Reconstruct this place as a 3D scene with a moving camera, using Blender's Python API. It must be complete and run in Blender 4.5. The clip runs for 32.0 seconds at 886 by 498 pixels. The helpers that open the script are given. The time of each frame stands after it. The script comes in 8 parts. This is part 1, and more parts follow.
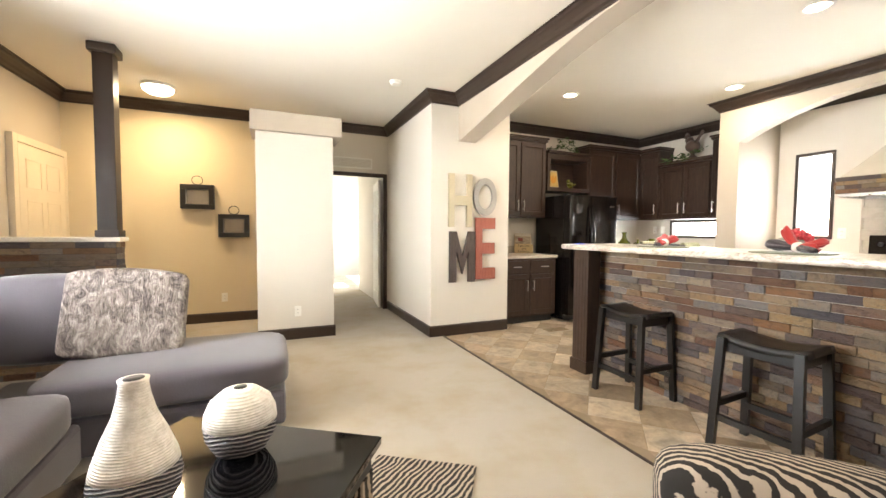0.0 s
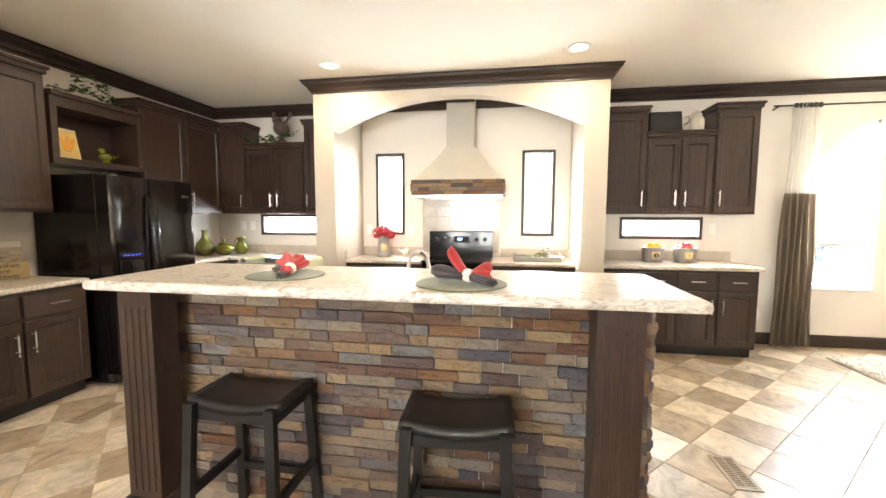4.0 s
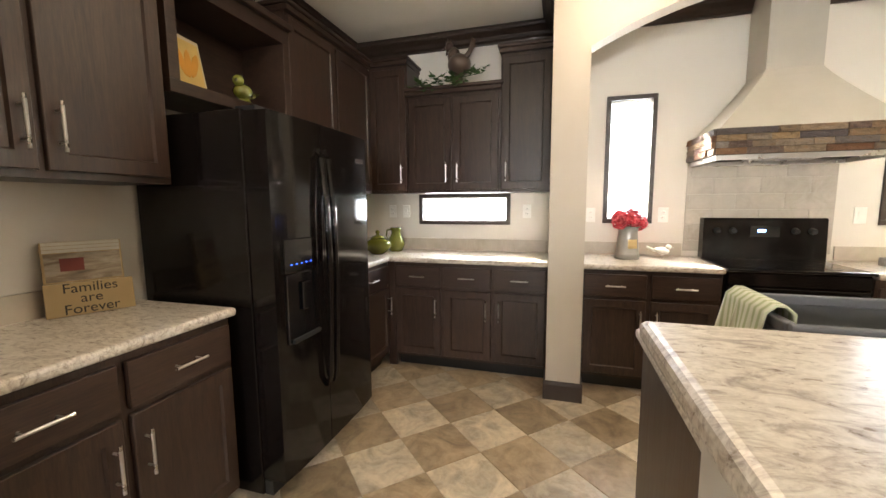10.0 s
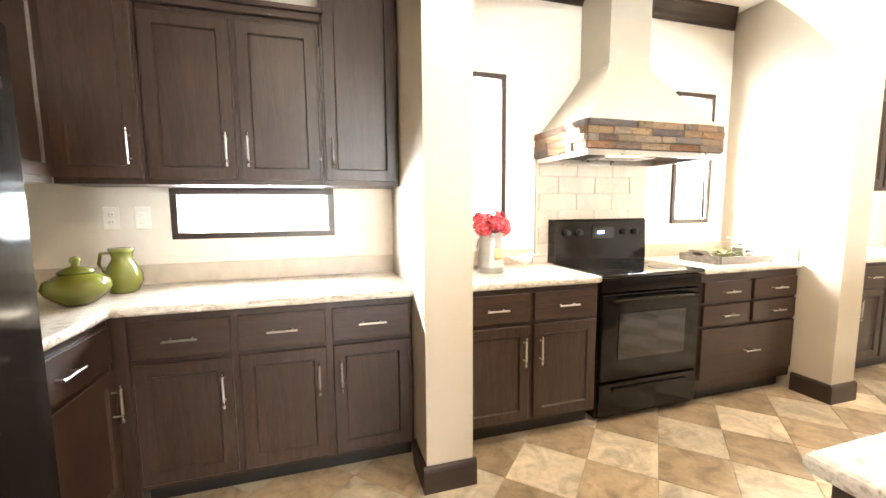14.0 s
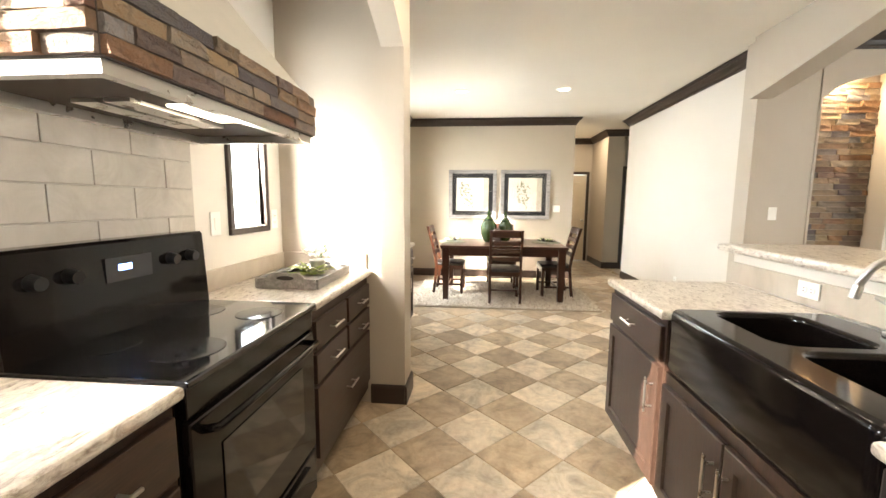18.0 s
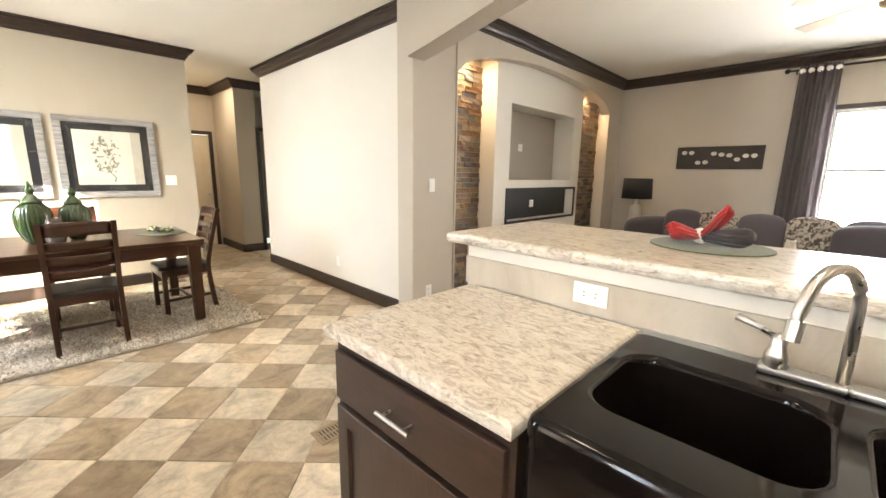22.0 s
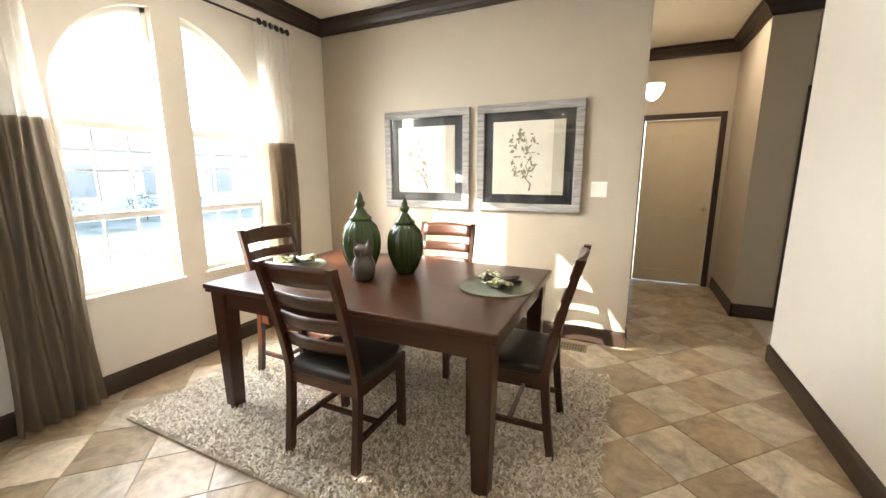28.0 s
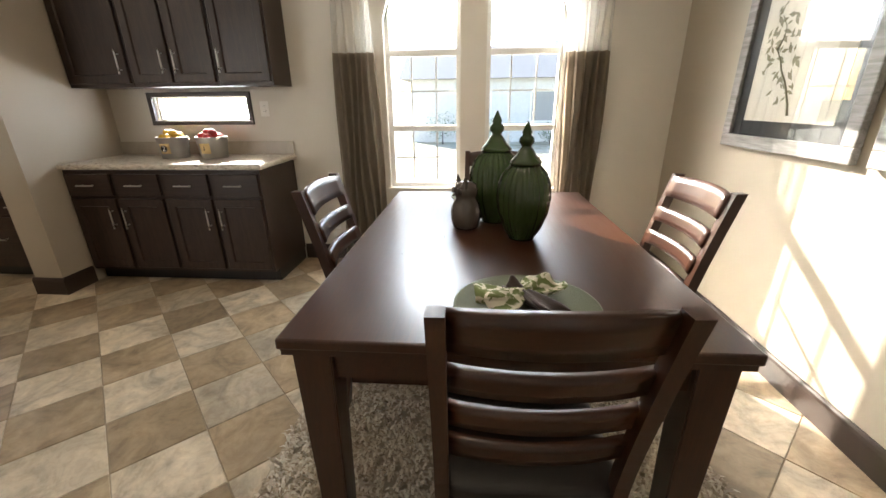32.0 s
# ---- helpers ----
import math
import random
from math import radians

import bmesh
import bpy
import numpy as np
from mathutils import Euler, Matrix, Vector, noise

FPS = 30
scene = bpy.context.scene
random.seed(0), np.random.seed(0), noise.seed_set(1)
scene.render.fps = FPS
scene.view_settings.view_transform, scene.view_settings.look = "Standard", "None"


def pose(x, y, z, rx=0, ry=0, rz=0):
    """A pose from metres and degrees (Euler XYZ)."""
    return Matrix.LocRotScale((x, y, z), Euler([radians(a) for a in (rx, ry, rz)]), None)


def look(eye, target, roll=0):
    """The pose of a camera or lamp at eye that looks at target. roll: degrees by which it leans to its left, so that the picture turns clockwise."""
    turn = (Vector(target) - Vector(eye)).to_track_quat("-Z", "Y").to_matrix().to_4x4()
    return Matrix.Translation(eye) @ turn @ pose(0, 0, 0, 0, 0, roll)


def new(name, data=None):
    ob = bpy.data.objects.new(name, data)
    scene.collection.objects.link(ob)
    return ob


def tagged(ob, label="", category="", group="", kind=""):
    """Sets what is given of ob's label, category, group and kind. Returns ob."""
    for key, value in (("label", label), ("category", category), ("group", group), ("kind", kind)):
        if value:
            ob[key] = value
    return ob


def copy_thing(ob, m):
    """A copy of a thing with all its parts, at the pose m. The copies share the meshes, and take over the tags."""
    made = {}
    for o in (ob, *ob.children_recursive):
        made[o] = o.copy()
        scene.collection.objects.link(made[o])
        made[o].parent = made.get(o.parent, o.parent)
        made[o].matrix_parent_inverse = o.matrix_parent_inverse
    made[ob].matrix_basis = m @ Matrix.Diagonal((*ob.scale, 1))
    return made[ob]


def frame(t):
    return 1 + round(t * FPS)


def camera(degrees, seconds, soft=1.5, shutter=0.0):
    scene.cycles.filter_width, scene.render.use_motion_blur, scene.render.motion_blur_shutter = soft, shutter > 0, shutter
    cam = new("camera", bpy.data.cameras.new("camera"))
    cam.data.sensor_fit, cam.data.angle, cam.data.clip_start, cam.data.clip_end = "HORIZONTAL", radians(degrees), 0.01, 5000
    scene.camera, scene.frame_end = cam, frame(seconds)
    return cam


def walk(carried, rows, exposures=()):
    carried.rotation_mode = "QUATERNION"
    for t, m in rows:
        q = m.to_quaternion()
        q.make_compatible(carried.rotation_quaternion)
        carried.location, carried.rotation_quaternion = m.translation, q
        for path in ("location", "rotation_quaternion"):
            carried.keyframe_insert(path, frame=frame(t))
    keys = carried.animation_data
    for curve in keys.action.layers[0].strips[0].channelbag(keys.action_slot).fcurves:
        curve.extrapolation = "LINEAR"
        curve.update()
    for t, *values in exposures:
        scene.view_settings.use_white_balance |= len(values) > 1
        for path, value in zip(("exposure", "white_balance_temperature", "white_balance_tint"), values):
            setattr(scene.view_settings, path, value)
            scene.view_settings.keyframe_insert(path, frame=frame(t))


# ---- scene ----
cam = camera(96.7, 32.0)
PATH = [
    (0, (2.082, 1.808, 1.239), (2.885, 3.637, 1.145), 0.42),
    (0.5, (2.111, 1.969, 1.264), (3.258, 3.604, 1.160), 0.68),
    (1, (2.101, 2.141, 1.281), (3.528, 3.539, 1.183), 0.50),
    (1.5, (2.143, 2.306, 1.301), (3.755, 3.486, 1.205), 0.42),
    (2, (2.262, 2.455, 1.337), (3.997, 3.445, 1.233), 0.39),
    (2.5, (2.430, 2.564, 1.358), (4.251, 3.384, 1.253), 0.32),
    (3, (2.621, 2.684, 1.374), (4.520, 3.303, 1.269), 0.37),
    (3.5, (2.850, 2.775, 1.388), (4.806, 3.179, 1.289), 0.36),
    (5.5, (3.776, 3.073, 1.478), (5.744, 3.283, 1.194), 0.42),
    (6, (3.908, 3.233, 1.483), (5.875, 3.378, 1.152), 0.39),
    (6.5, (3.989, 3.402, 1.488), (5.959, 3.453, 1.144), 0.41),
    (7, (4.061, 3.562, 1.473), (6.032, 3.574, 1.134), 0.27),
    (7.5, (4.112, 3.734, 1.466), (6.084, 3.747, 1.130), 0.24),
    (8, (4.150, 3.953, 1.442), (6.118, 3.963, 1.088), 0.24),
    (8.5, (4.197, 4.184, 1.416), (6.157, 4.231, 1.021), -0.00),
    (9, (4.262, 4.412, 1.398), (6.215, 4.597, 1.009), 0.05),
    (9.5, (4.320, 4.624, 1.362), (6.259, 5.000, 1.054), -0.29),
    (10, (4.397, 4.818, 1.341), (6.301, 5.386, 1.112), -0.37),
    (10.5, (4.508, 4.957, 1.330), (6.349, 5.712, 1.131), -0.49),
    (11, (4.647, 5.119, 1.330), (6.413, 6.037, 1.128), -0.73),
    (11.5, (4.762, 5.240, 1.338), (6.478, 6.246, 1.128), -1.03),
    (12, (4.884, 5.273, 1.324), (6.605, 6.270, 1.119), -0.86),
    (12.5, (5.026, 5.299, 1.312), (6.846, 6.103, 1.107), -0.53),
    (13, (5.123, 5.333, 1.313), (7.073, 5.726, 1.100), -0.29),
    (13.5, (5.279, 5.314, 1.321), (7.265, 5.219, 1.100), -0.11),
    (14, (5.432, 5.298, 1.314), (7.337, 4.728, 1.103), -0.44),
    (14.5, (5.615, 5.269, 1.307), (7.351, 4.299, 1.097), -0.86),
    (16.5, (6.343, 4.894, 1.320), (7.538, 3.303, 1.116), -0.98),
    (17, (6.464, 4.767, 1.340), (7.502, 3.071, 1.122), -0.76),
    (17.5, (6.557, 4.663, 1.344), (7.263, 2.805, 1.121), -0.31),
    (18, (6.599, 4.630, 1.357), (6.783, 2.653, 1.118), 0.44),
    (18.5, (6.584, 4.421, 1.352), (6.109, 2.509, 1.012), 0.46),
    (19, (6.554, 4.289, 1.342), (5.584, 2.597, 0.899), 0.86),
    (19.5, (6.552, 4.173, 1.338), (5.257, 2.732, 0.840), 1.05),
    (20, (6.533, 4.042, 1.335), (5.053, 2.800, 0.818), 1.25),
    (20.5, (6.474, 3.898, 1.331), (4.904, 2.769, 0.821), 1.07),
    (21, (6.467, 3.752, 1.351), (4.875, 2.637, 0.882), 1.05),
    (21.5, (6.447, 3.587, 1.356), (4.909, 2.375, 0.951), 0.97),
    (22, (6.398, 3.332, 1.368), (5.000, 1.952, 0.995), 0.88),
    (22.5, (6.352, 3.066, 1.339), (5.190, 1.475, 0.991), 0.75),
    (23, (6.306, 2.800, 1.331), (5.401, 1.041, 1.033), 0.21),
    (23.5, (6.258, 2.580, 1.338), (5.577, 0.712, 1.123), -0.14),
    (24, (6.175, 2.363, 1.338), (5.706, 0.424, 1.194), -0.16),
    (24.5, (6.079, 2.148, 1.336), (5.811, 0.169, 1.221), -0.12),
    (25, (5.966, 1.923, 1.334), (5.863, -0.071, 1.222), -0.25),
    (25.5, (5.845, 1.713, 1.319), (5.887, -0.284, 1.213), -0.23),
    (27.5, (5.148, 0.986, 1.341), (5.757, -0.889, 1.007), -0.04),
    (28, (5.035, 0.745, 1.361), (5.874, -1.032, 0.988), -0.09),
    (28.5, (4.928, 0.522, 1.337), (5.994, -1.122, 0.938), -0.09),
    (29, (4.866, 0.312, 1.324), (6.135, -1.175, 0.905), 0.05),
    (29.5, (4.772, 0.075, 1.324), (6.249, -1.204, 0.896), -0.02),
    (30, (4.682, -0.139, 1.323), (6.331, -1.173, 0.862), -0.16),
    (30.5, (4.640, -0.381, 1.330), (6.407, -1.142, 0.783), -0.45),
    (31, (4.625, -0.624, 1.328), (6.465, -1.094, 0.700), -0.63),
    (31.5, (4.618, -0.833, 1.306), (6.494, -0.998, 0.632), -0.60),
    (32, (4.667, -1.048, 1.300), (6.537, -0.903, 0.604), -0.64),
]
walk(cam, [(t, look(eye, target, roll)) for t, eye, target, roll in PATH], [(0, 3.75), (2, 3.9), (3.5, 3.85), (6, 3.12), (7.5, 2.95), (9, 2.98), (11, 3.95), (12, 4.4), (13, 4.6), (14, 4.5), (17, 3.65), (18, 3.3), (20, 3.25), (24, 3.35), (26, 3.2), (28, 2.95), (30, 2.8), (31, 2.5), (32, 2.2)])
# ---- world and lights ----
SUN_WAY = Vector((-2.12, -1.42, -1.41)).normalized()
world = bpy.data.worlds.new("sky_world")
scene.world = world
world.use_nodes = True
wn = world.node_tree.nodes
sky = wn.new("ShaderNodeTexSky")
sky.sky_type = "NISHITA"
sky.sun_disc = False
sky.sun_elevation = math.asin(-SUN_WAY.z)
sky.sun_rotation = math.atan2(-SUN_WAY.x, -SUN_WAY.y)
wn["Background"].inputs["Strength"].default_value = 0.15
world.node_tree.links.new(sky.outputs[0], wn["Background"].inputs[0])
sun = new("sun", bpy.data.lights.new("sun", "SUN"))
sun.data.energy, sun.data.angle, sun.data.color = 5.0, radians(0.5), (1.0, 0.93, 0.82)
sun.matrix_basis = look((0, 0, 0), SUN_WAY)


def area(name, m, w, h, watts, col=(1, 1, 1)):
    """An area lamp that stands in for the sky's light in a window's opening."""
    d = bpy.data.lights.new(name, "AREA")
    d.shape, d.size, d.size_y, d.energy, d.color = "RECTANGLE", w, h, watts, col
    o = new(name, d)
    o.matrix_basis = m
    return o


DAY = (0.88, 0.95, 1.0)
area("daylight_dining", look((8.19, -1.04, 1.98), (6.6, -1.04, 0.0)), 1.36, 0.72, 17, DAY)
area("daylight_niche", look((8.03, 4.305, 1.67), (0, 4.34, 1.4)), 0.40, 1.02, 2.5, DAY)
area("daylight_niche", look((8.03, 2.505, 1.67), (0, 2.50, 1.4)), 0.40, 1.02, 2.5, DAY)
area("daylight_low", look((8.03, 5.665, 1.29), (0, 5.65, 1.1)), 0.80, 0.27, 2.5, DAY)
area("daylight_low", look((8.03, 1.15, 1.275), (0, 1.09, 1.1)), 0.88, 0.26, 2.5, DAY)
area("daylight_living", look((-0.31, 3.97, 1.46), (6, 3.97, 1.2)), 1.75, 1.4, 26, (0.98, 0.98, 0.97))
# Added fill lamp for the far hallway; no known window stands behind it.
area("hall_fill_lamp", look((4.80, 11.2, 1.4), (0, 11.2, 1.3)), 1.4, 1.4, 7, DAY)


def downlight(x, y, z, watts, r=0.07, col=(1.0, 0.82, 0.6)):
    d = bpy.data.lights.new("downlight", "AREA")
    d.shape, d.size, d.energy, d.color = "DISK", 2 * r, watts, col
    o = new("downlight", d)
    o.matrix_basis = look((x, y, z), (x, y, 0.0001))
    return o


DOWN = [(5.25, 5.43), (5.55, 3.33), (6.66, 4.50), (6.62, 2.29), (6.87, -0.76), (5.555, -0.75)]

# ---- materials ----
class Mat:
    """A small builder for node materials."""

    def __init__(self, name, rough=0.5, metal=0.0, color=(0.8, 0.8, 0.8), spec=0.5, coat=0.0):
        self.m = bpy.data.materials.new(name)
        self.m.use_nodes = True
        self.t = self.m.node_tree
        self.b = self.t.nodes["Principled BSDF"]
        self.b.inputs["Roughness"].default_value = rough
        self.b.inputs["Metallic"].default_value = metal
        self.b.inputs["Base Color"].default_value = (*color, 1)
        self.b.inputs["Specular IOR Level"].default_value = spec
        self.b.inputs["Coat Weight"].default_value = coat
        self.b.inputs["Coat Roughness"].default_value = 0.08

    def node(self, kind, **inputs):
        n = self.t.nodes.new(kind)
        for k, v in inputs.items():
            n.inputs[k.replace("_", " ")].default_value = v
        return n

    def link(self, a, b):
        self.t.links.new(a, b)

    def coords(self, scale=(1, 1, 1), rot=(0, 0, 0), space="Object"):
        tc = self.t.nodes.new("ShaderNodeTexCoord")
        mp = self.t.nodes.new("ShaderNodeMapping")
        mp.inputs["Scale"].default_value = scale
        mp.inputs["Rotation"].default_value = [radians(a) for a in rot]
        self.link(tc.outputs[space], mp.inputs[0])
        return mp.outputs[0]

    def noise(self, vec, scale, detail=4.0, rough=0.55, dist=0.0):
        n = self.node("ShaderNodeTexNoise", Scale=scale, Detail=detail, Roughness=rough, Distortion=dist)
        self.link(vec, n.inputs["Vector"])
        return n.outputs["Fac"]

    def ramp(self, fac, stops):
        r = self.t.nodes.new("ShaderNodeValToRGB")
        els = r.color_ramp.elements
        while len(els) < len(stops):
            els.new(0.5)
        for e, (p, c) in zip(els, stops):
            e.position, e.color = p, (*c, 1)
        self.link(fac, r.inputs[0])
        return r.outputs[0]

    def mix(self, fac, a, b, mode="MIX"):
        x = self.t.nodes.new("ShaderNodeMix")
        x.data_type, x.blend_type = "RGBA", mode
        for sock, v in ((x.inputs[0], fac), (x.inputs[6], a), (x.inputs[7], b)):
            if isinstance(v, (int, float)):
                sock.default_value = v
            elif isinstance(v, tuple):
                sock.default_value = (*v, 1)
            else:
                self.link(v, sock)
        return x.outputs[2]

    def base(self, col):
        self.link(col, self.b.inputs["Base Color"])
        return self

    def rough(self, fac, lo, hi):
        r = self.t.nodes.new("ShaderNodeMapRange")
        r.inputs["To Min"].default_value, r.inputs["To Max"].default_value = lo, hi
        self.link(fac, r.inputs[0])
        self.link(r.outputs[0], self.b.inputs["Roughness"])
        return self

    def bump(self, fac, strength=0.2, dist=0.005):
        b = self.node("ShaderNodeBump", Strength=strength, Distance=dist)
        self.link(fac, b.inputs["Height"])
        self.link(b.outputs[0], self.b.inputs["Normal"])
        return self

    def rand(self, lo, hi):
        """A multiplier that differs from object to object."""
        i = self.t.nodes.new("ShaderNodeObjectInfo")
        r = self.t.nodes.new("ShaderNodeMapRange")
        r.inputs["To Min"].default_value, r.inputs["To Max"].default_value = lo, hi
        self.link(i.outputs["Random"], r.inputs[0])
        return r.outputs[0]


def paint(name, col, rough=0.6, tex=0.12, scale=90):
    m = Mat(name, rough, color=col)
    v = m.coords()
    big = m.noise(v, 1.3, 3)
    m.base(m.mix(big, tuple(c * 0.95 for c in col), tuple(min(1, c * 1.04) for c in col)))
    m.bump(m.noise(v, scale, 3), tex, 0.003)
    return m.m


def wood(name, dark, light, axis="z", rough=0.4, grain=1.0, coat=0.0, bump=0.12):
    m = Mat(name, rough, coat=coat)
    s = {"x": (2.2, 26, 26), "y": (26, 2.2, 26), "z": (26, 26, 2.2)}[axis]
    v = m.coords(s)
    g = m.noise(v, 1.6 * grain, 7, 0.62, 0.9)
    fine = m.noise(m.coords(tuple(k * 5 for k in s)), 1.5, 3)
    col = m.ramp(g, [(0.3, dark), (0.52, tuple((a + b) / 2 for a, b in zip(dark, light))), (0.72, light)])
    col = m.mix(0.35, col, m.ramp(fine, [(0.35, dark), (0.65, light)]), "MULTIPLY" if sum(light) > 1.2 else "MIX")
    i = m.t.nodes.new("ShaderNodeObjectInfo")
    hv = m.t.nodes.new("ShaderNodeHueSaturation")
    r = m.t.nodes.new("ShaderNodeMapRange")
    r.inputs["To Min"].default_value, r.inputs["To Max"].default_value = 0.88, 1.12
    m.link(i.outputs["Random"], r.inputs[0])
    m.link(r.outputs[0], hv.inputs["Value"])
    m.link(col, hv.inputs["Color"])
    m.base(hv.outputs[0])
    m.rough(g, rough - 0.08, rough + 0.12)
    m.bump(fine, bump, 0.002)
    return m.m


def laminate(name):
    m = Mat(name, 0.3, spec=0.5)
    v = m.coords((1, 0.42, 1), (0, 0, 8))
    a = m.noise(v, 33, 9, 0.68, 1.6)
    b = m.noise(m.coords((1, 0.5, 1), (0, 0, -6)), 64, 6, 0.7, 0.8)
    c = m.noise(m.coords(), 140, 3, 0.6)
    col = m.ramp(a, [(0.28, (0.20, 0.155, 0.135)), (0.41, (0.46, 0.40, 0.345)), (0.52, (0.68, 0.63, 0.56)), (0.68, (0.77, 0.73, 0.67))])
    col = m.mix(0.5, col, m.ramp(b, [(0.33, (0.45, 0.38, 0.32)), (0.5, (0.80, 0.76, 0.70)), (0.7, (0.9, 0.88, 0.84))]), "MULTIPLY")
    col = m.mix(0.18, col, m.ramp(c, [(0.4, (0.45, 0.4, 0.36)), (0.6, (1, 1, 1))]), "MULTIPLY")
    bright = m.t.nodes.new("ShaderNodeGamma")
    bright.inputs[1].default_value = 0.98
    m.link(col, bright.inputs[0])
    m.base(bright.outputs[0])
    m.rough(b, 0.22, 0.36)
    m.bump(c, 0.03, 0.001)
    return m.m


def floor_tile(name, tone):
    m = Mat(name, 0.34)
    v = m.coords((1, 1, 1), space="Object")
    i = m.t.nodes.new("ShaderNodeObjectInfo")
    add = m.t.nodes.new("ShaderNodeVectorMath")
    add.operation = "ADD"
    mul = m.t.nodes.new("ShaderNodeMath")
    mul.operation = "MULTIPLY"
    mul.inputs[1].default_value = 37.0
    m.link(i.outputs["Random"], mul.inputs[0])
    m.link(v, add.inputs[0])
    m.link(mul.outputs[0], add.inputs[1])
    w = add.outputs[0]
    a = m.noise(w, 5, 8, 0.62, 1.2)
    b = m.noise(w, 22, 6, 0.65, 0.6)
    dk = tuple(c * 0.5 for c in tone)
    lt = tuple(min(1, c * 1.38) for c in tone)
    col = m.ramp(a, [(0.28, dk), (0.5, tone), (0.72, lt)])
    col = m.mix(0.4, col, m.ramp(b, [(0.36, (0.62, 0.52, 0.42)), (0.56, (1, 1, 1))]), "MULTIPLY")
    hv = m.t.nodes.new("ShaderNodeHueSaturation")
    r = m.t.nodes.new("ShaderNodeMapRange")
    r.inputs["To Min"].default_value, r.inputs["To Max"].default_value = 0.8, 1.18
    m.link(i.outputs["Random"], r.inputs[0])
    m.link(r.outputs[0], hv.inputs["Value"])
    m.link(col, hv.inputs["Color"])
    m.base(hv.outputs[0])
    m.rough(b, 0.24, 0.42)
    m.bump(a, 0.12, 0.004)
    return m.m


def stone(name, per="object"):
    m = Mat(name, 0.75)
    i = m.t.nodes.new("ShaderNodeObjectInfo" if per == "object" else "ShaderNodeNewGeometry")
    rnd = i.outputs["Random" if per == "object" else "Random Per Island"]
    col = m.ramp(rnd, [(0.0, (0.20, 0.11, 0.055)), (0.16, (0.10, 0.10, 0.115)), (0.32, (0.30, 0.22, 0.13)), (0.48, (0.17, 0.165, 0.17)),
                       (0.62, (0.27, 0.15, 0.075)), (0.76, (0.34, 0.29, 0.22)), (0.88, (0.13, 0.105, 0.09)), (1.0, (0.38, 0.31, 0.2))])
    v = m.coords((1, 1, 1), space="Object")
    a = m.noise(v, 14, 7, 0.65, 0.8)
    b = m.noise(v, 70, 5, 0.6)
    col = m.mix(0.65, col, m.ramp(a, [(0.3, (0.45, 0.4, 0.38)), (0.55, (1, 0.95, 0.9)), (0.75, (1.0, 0.8, 0.55))]), "MULTIPLY")
    m.base(col)
    m.bump(b, 0.5, 0.006)
    return m.m


def plain(name, col, rough=0.5, metal=0.0, coat=0.0, tex=0.0, scale=200, var=0.08):
    m = Mat(name, rough, metal, col, coat=coat)
    v = m.coords()
    n = m.noise(v, 6, 4)
    m.base(m.mix(n, tuple(c * (1 - var) for c in col), tuple(min(1, c * (1 + var)) for c in col)))
    m.rough(m.noise(v, 18, 4), max(0.02, rough - 0.05), rough + 0.06)
    if tex:
        m.bump(m.noise(v, scale, 3), tex, 0.003)
    return m.m


def fabric(name, col, col2=None, scale=500, rough=0.9, bump=0.35, sheen=0.3):
    m = Mat(name, rough, color=col)
    m.b.inputs["Sheen Weight"].default_value = sheen
    v = m.coords()
    c2 = col2 or tuple(c * 0.7 for c in col)
    m.base(m.mix(m.noise(v, scale * 0.03, 5, 0.65), col, c2))
    m.bump(m.noise(v, scale, 2), bump, 0.003)
    return m.m


def zebra(name, sx=1.0):
    m = Mat(name, 0.85)
    v = m.coords((1, 1, 1), (0, 0, 20))
    w = m.node("ShaderNodeTexWave", Scale=9.0 * sx, Distortion=5.5, Detail=3.0)
    w.inputs["Detail Scale"].default_value = 0.9
    m.link(v, w.inputs["Vector"])
    f = m.noise(m.coords(), 300, 2)
    col = m.ramp(w.outputs["Fac"], [(0.53, (0.016, 0.013, 0.012)), (0.66, (0.40, 0.33, 0.26))])
    m.base(col)
    m.bump(f, 0.3, 0.003)
    return m.m


def glass(name, col=(1, 1, 1), rough=0.0):
    m = Mat(name, rough, color=col)
    m.b.inputs["Transmission Weight"].default_value = 1.0
    m.b.inputs["IOR"].default_value = 1.45
    return m.m


def sheer(name, col, through_amount):
    m = Mat(name, 0.9, color=col)
    tr = m.t.nodes.new("ShaderNodeBsdfTransparent")
    tl = m.t.nodes.new("ShaderNodeBsdfTranslucent")
    tl.inputs[0].default_value = (*col, 1)
    mx = m.t.nodes.new("ShaderNodeMixShader")
    mx.inputs[0].default_value = 0.5
    m.link(m.b.outputs[0], mx.inputs[1])
    m.link(tl.outputs[0], mx.inputs[2])
    m2 = m.t.nodes.new("ShaderNodeMixShader")
    m2.inputs[0].default_value = through_amount
    m.link(mx.outputs[0], m2.inputs[1])
    m.link(tr.outputs[0], m2.inputs[2])
    m.bump(m.noise(m.coords(), 600, 2), 0.2, 0.002)
    m.link(m2.outputs[0], m.t.nodes["Material Output"].inputs[0])
    return m.m


def glow(name, col, strength):
    m = Mat(name, 0.4, color=col)
    m.b.inputs["Emission Color"].default_value = (*col, 1)
    m.b.inputs["Emission Strength"].default_value = strength
    return m.m


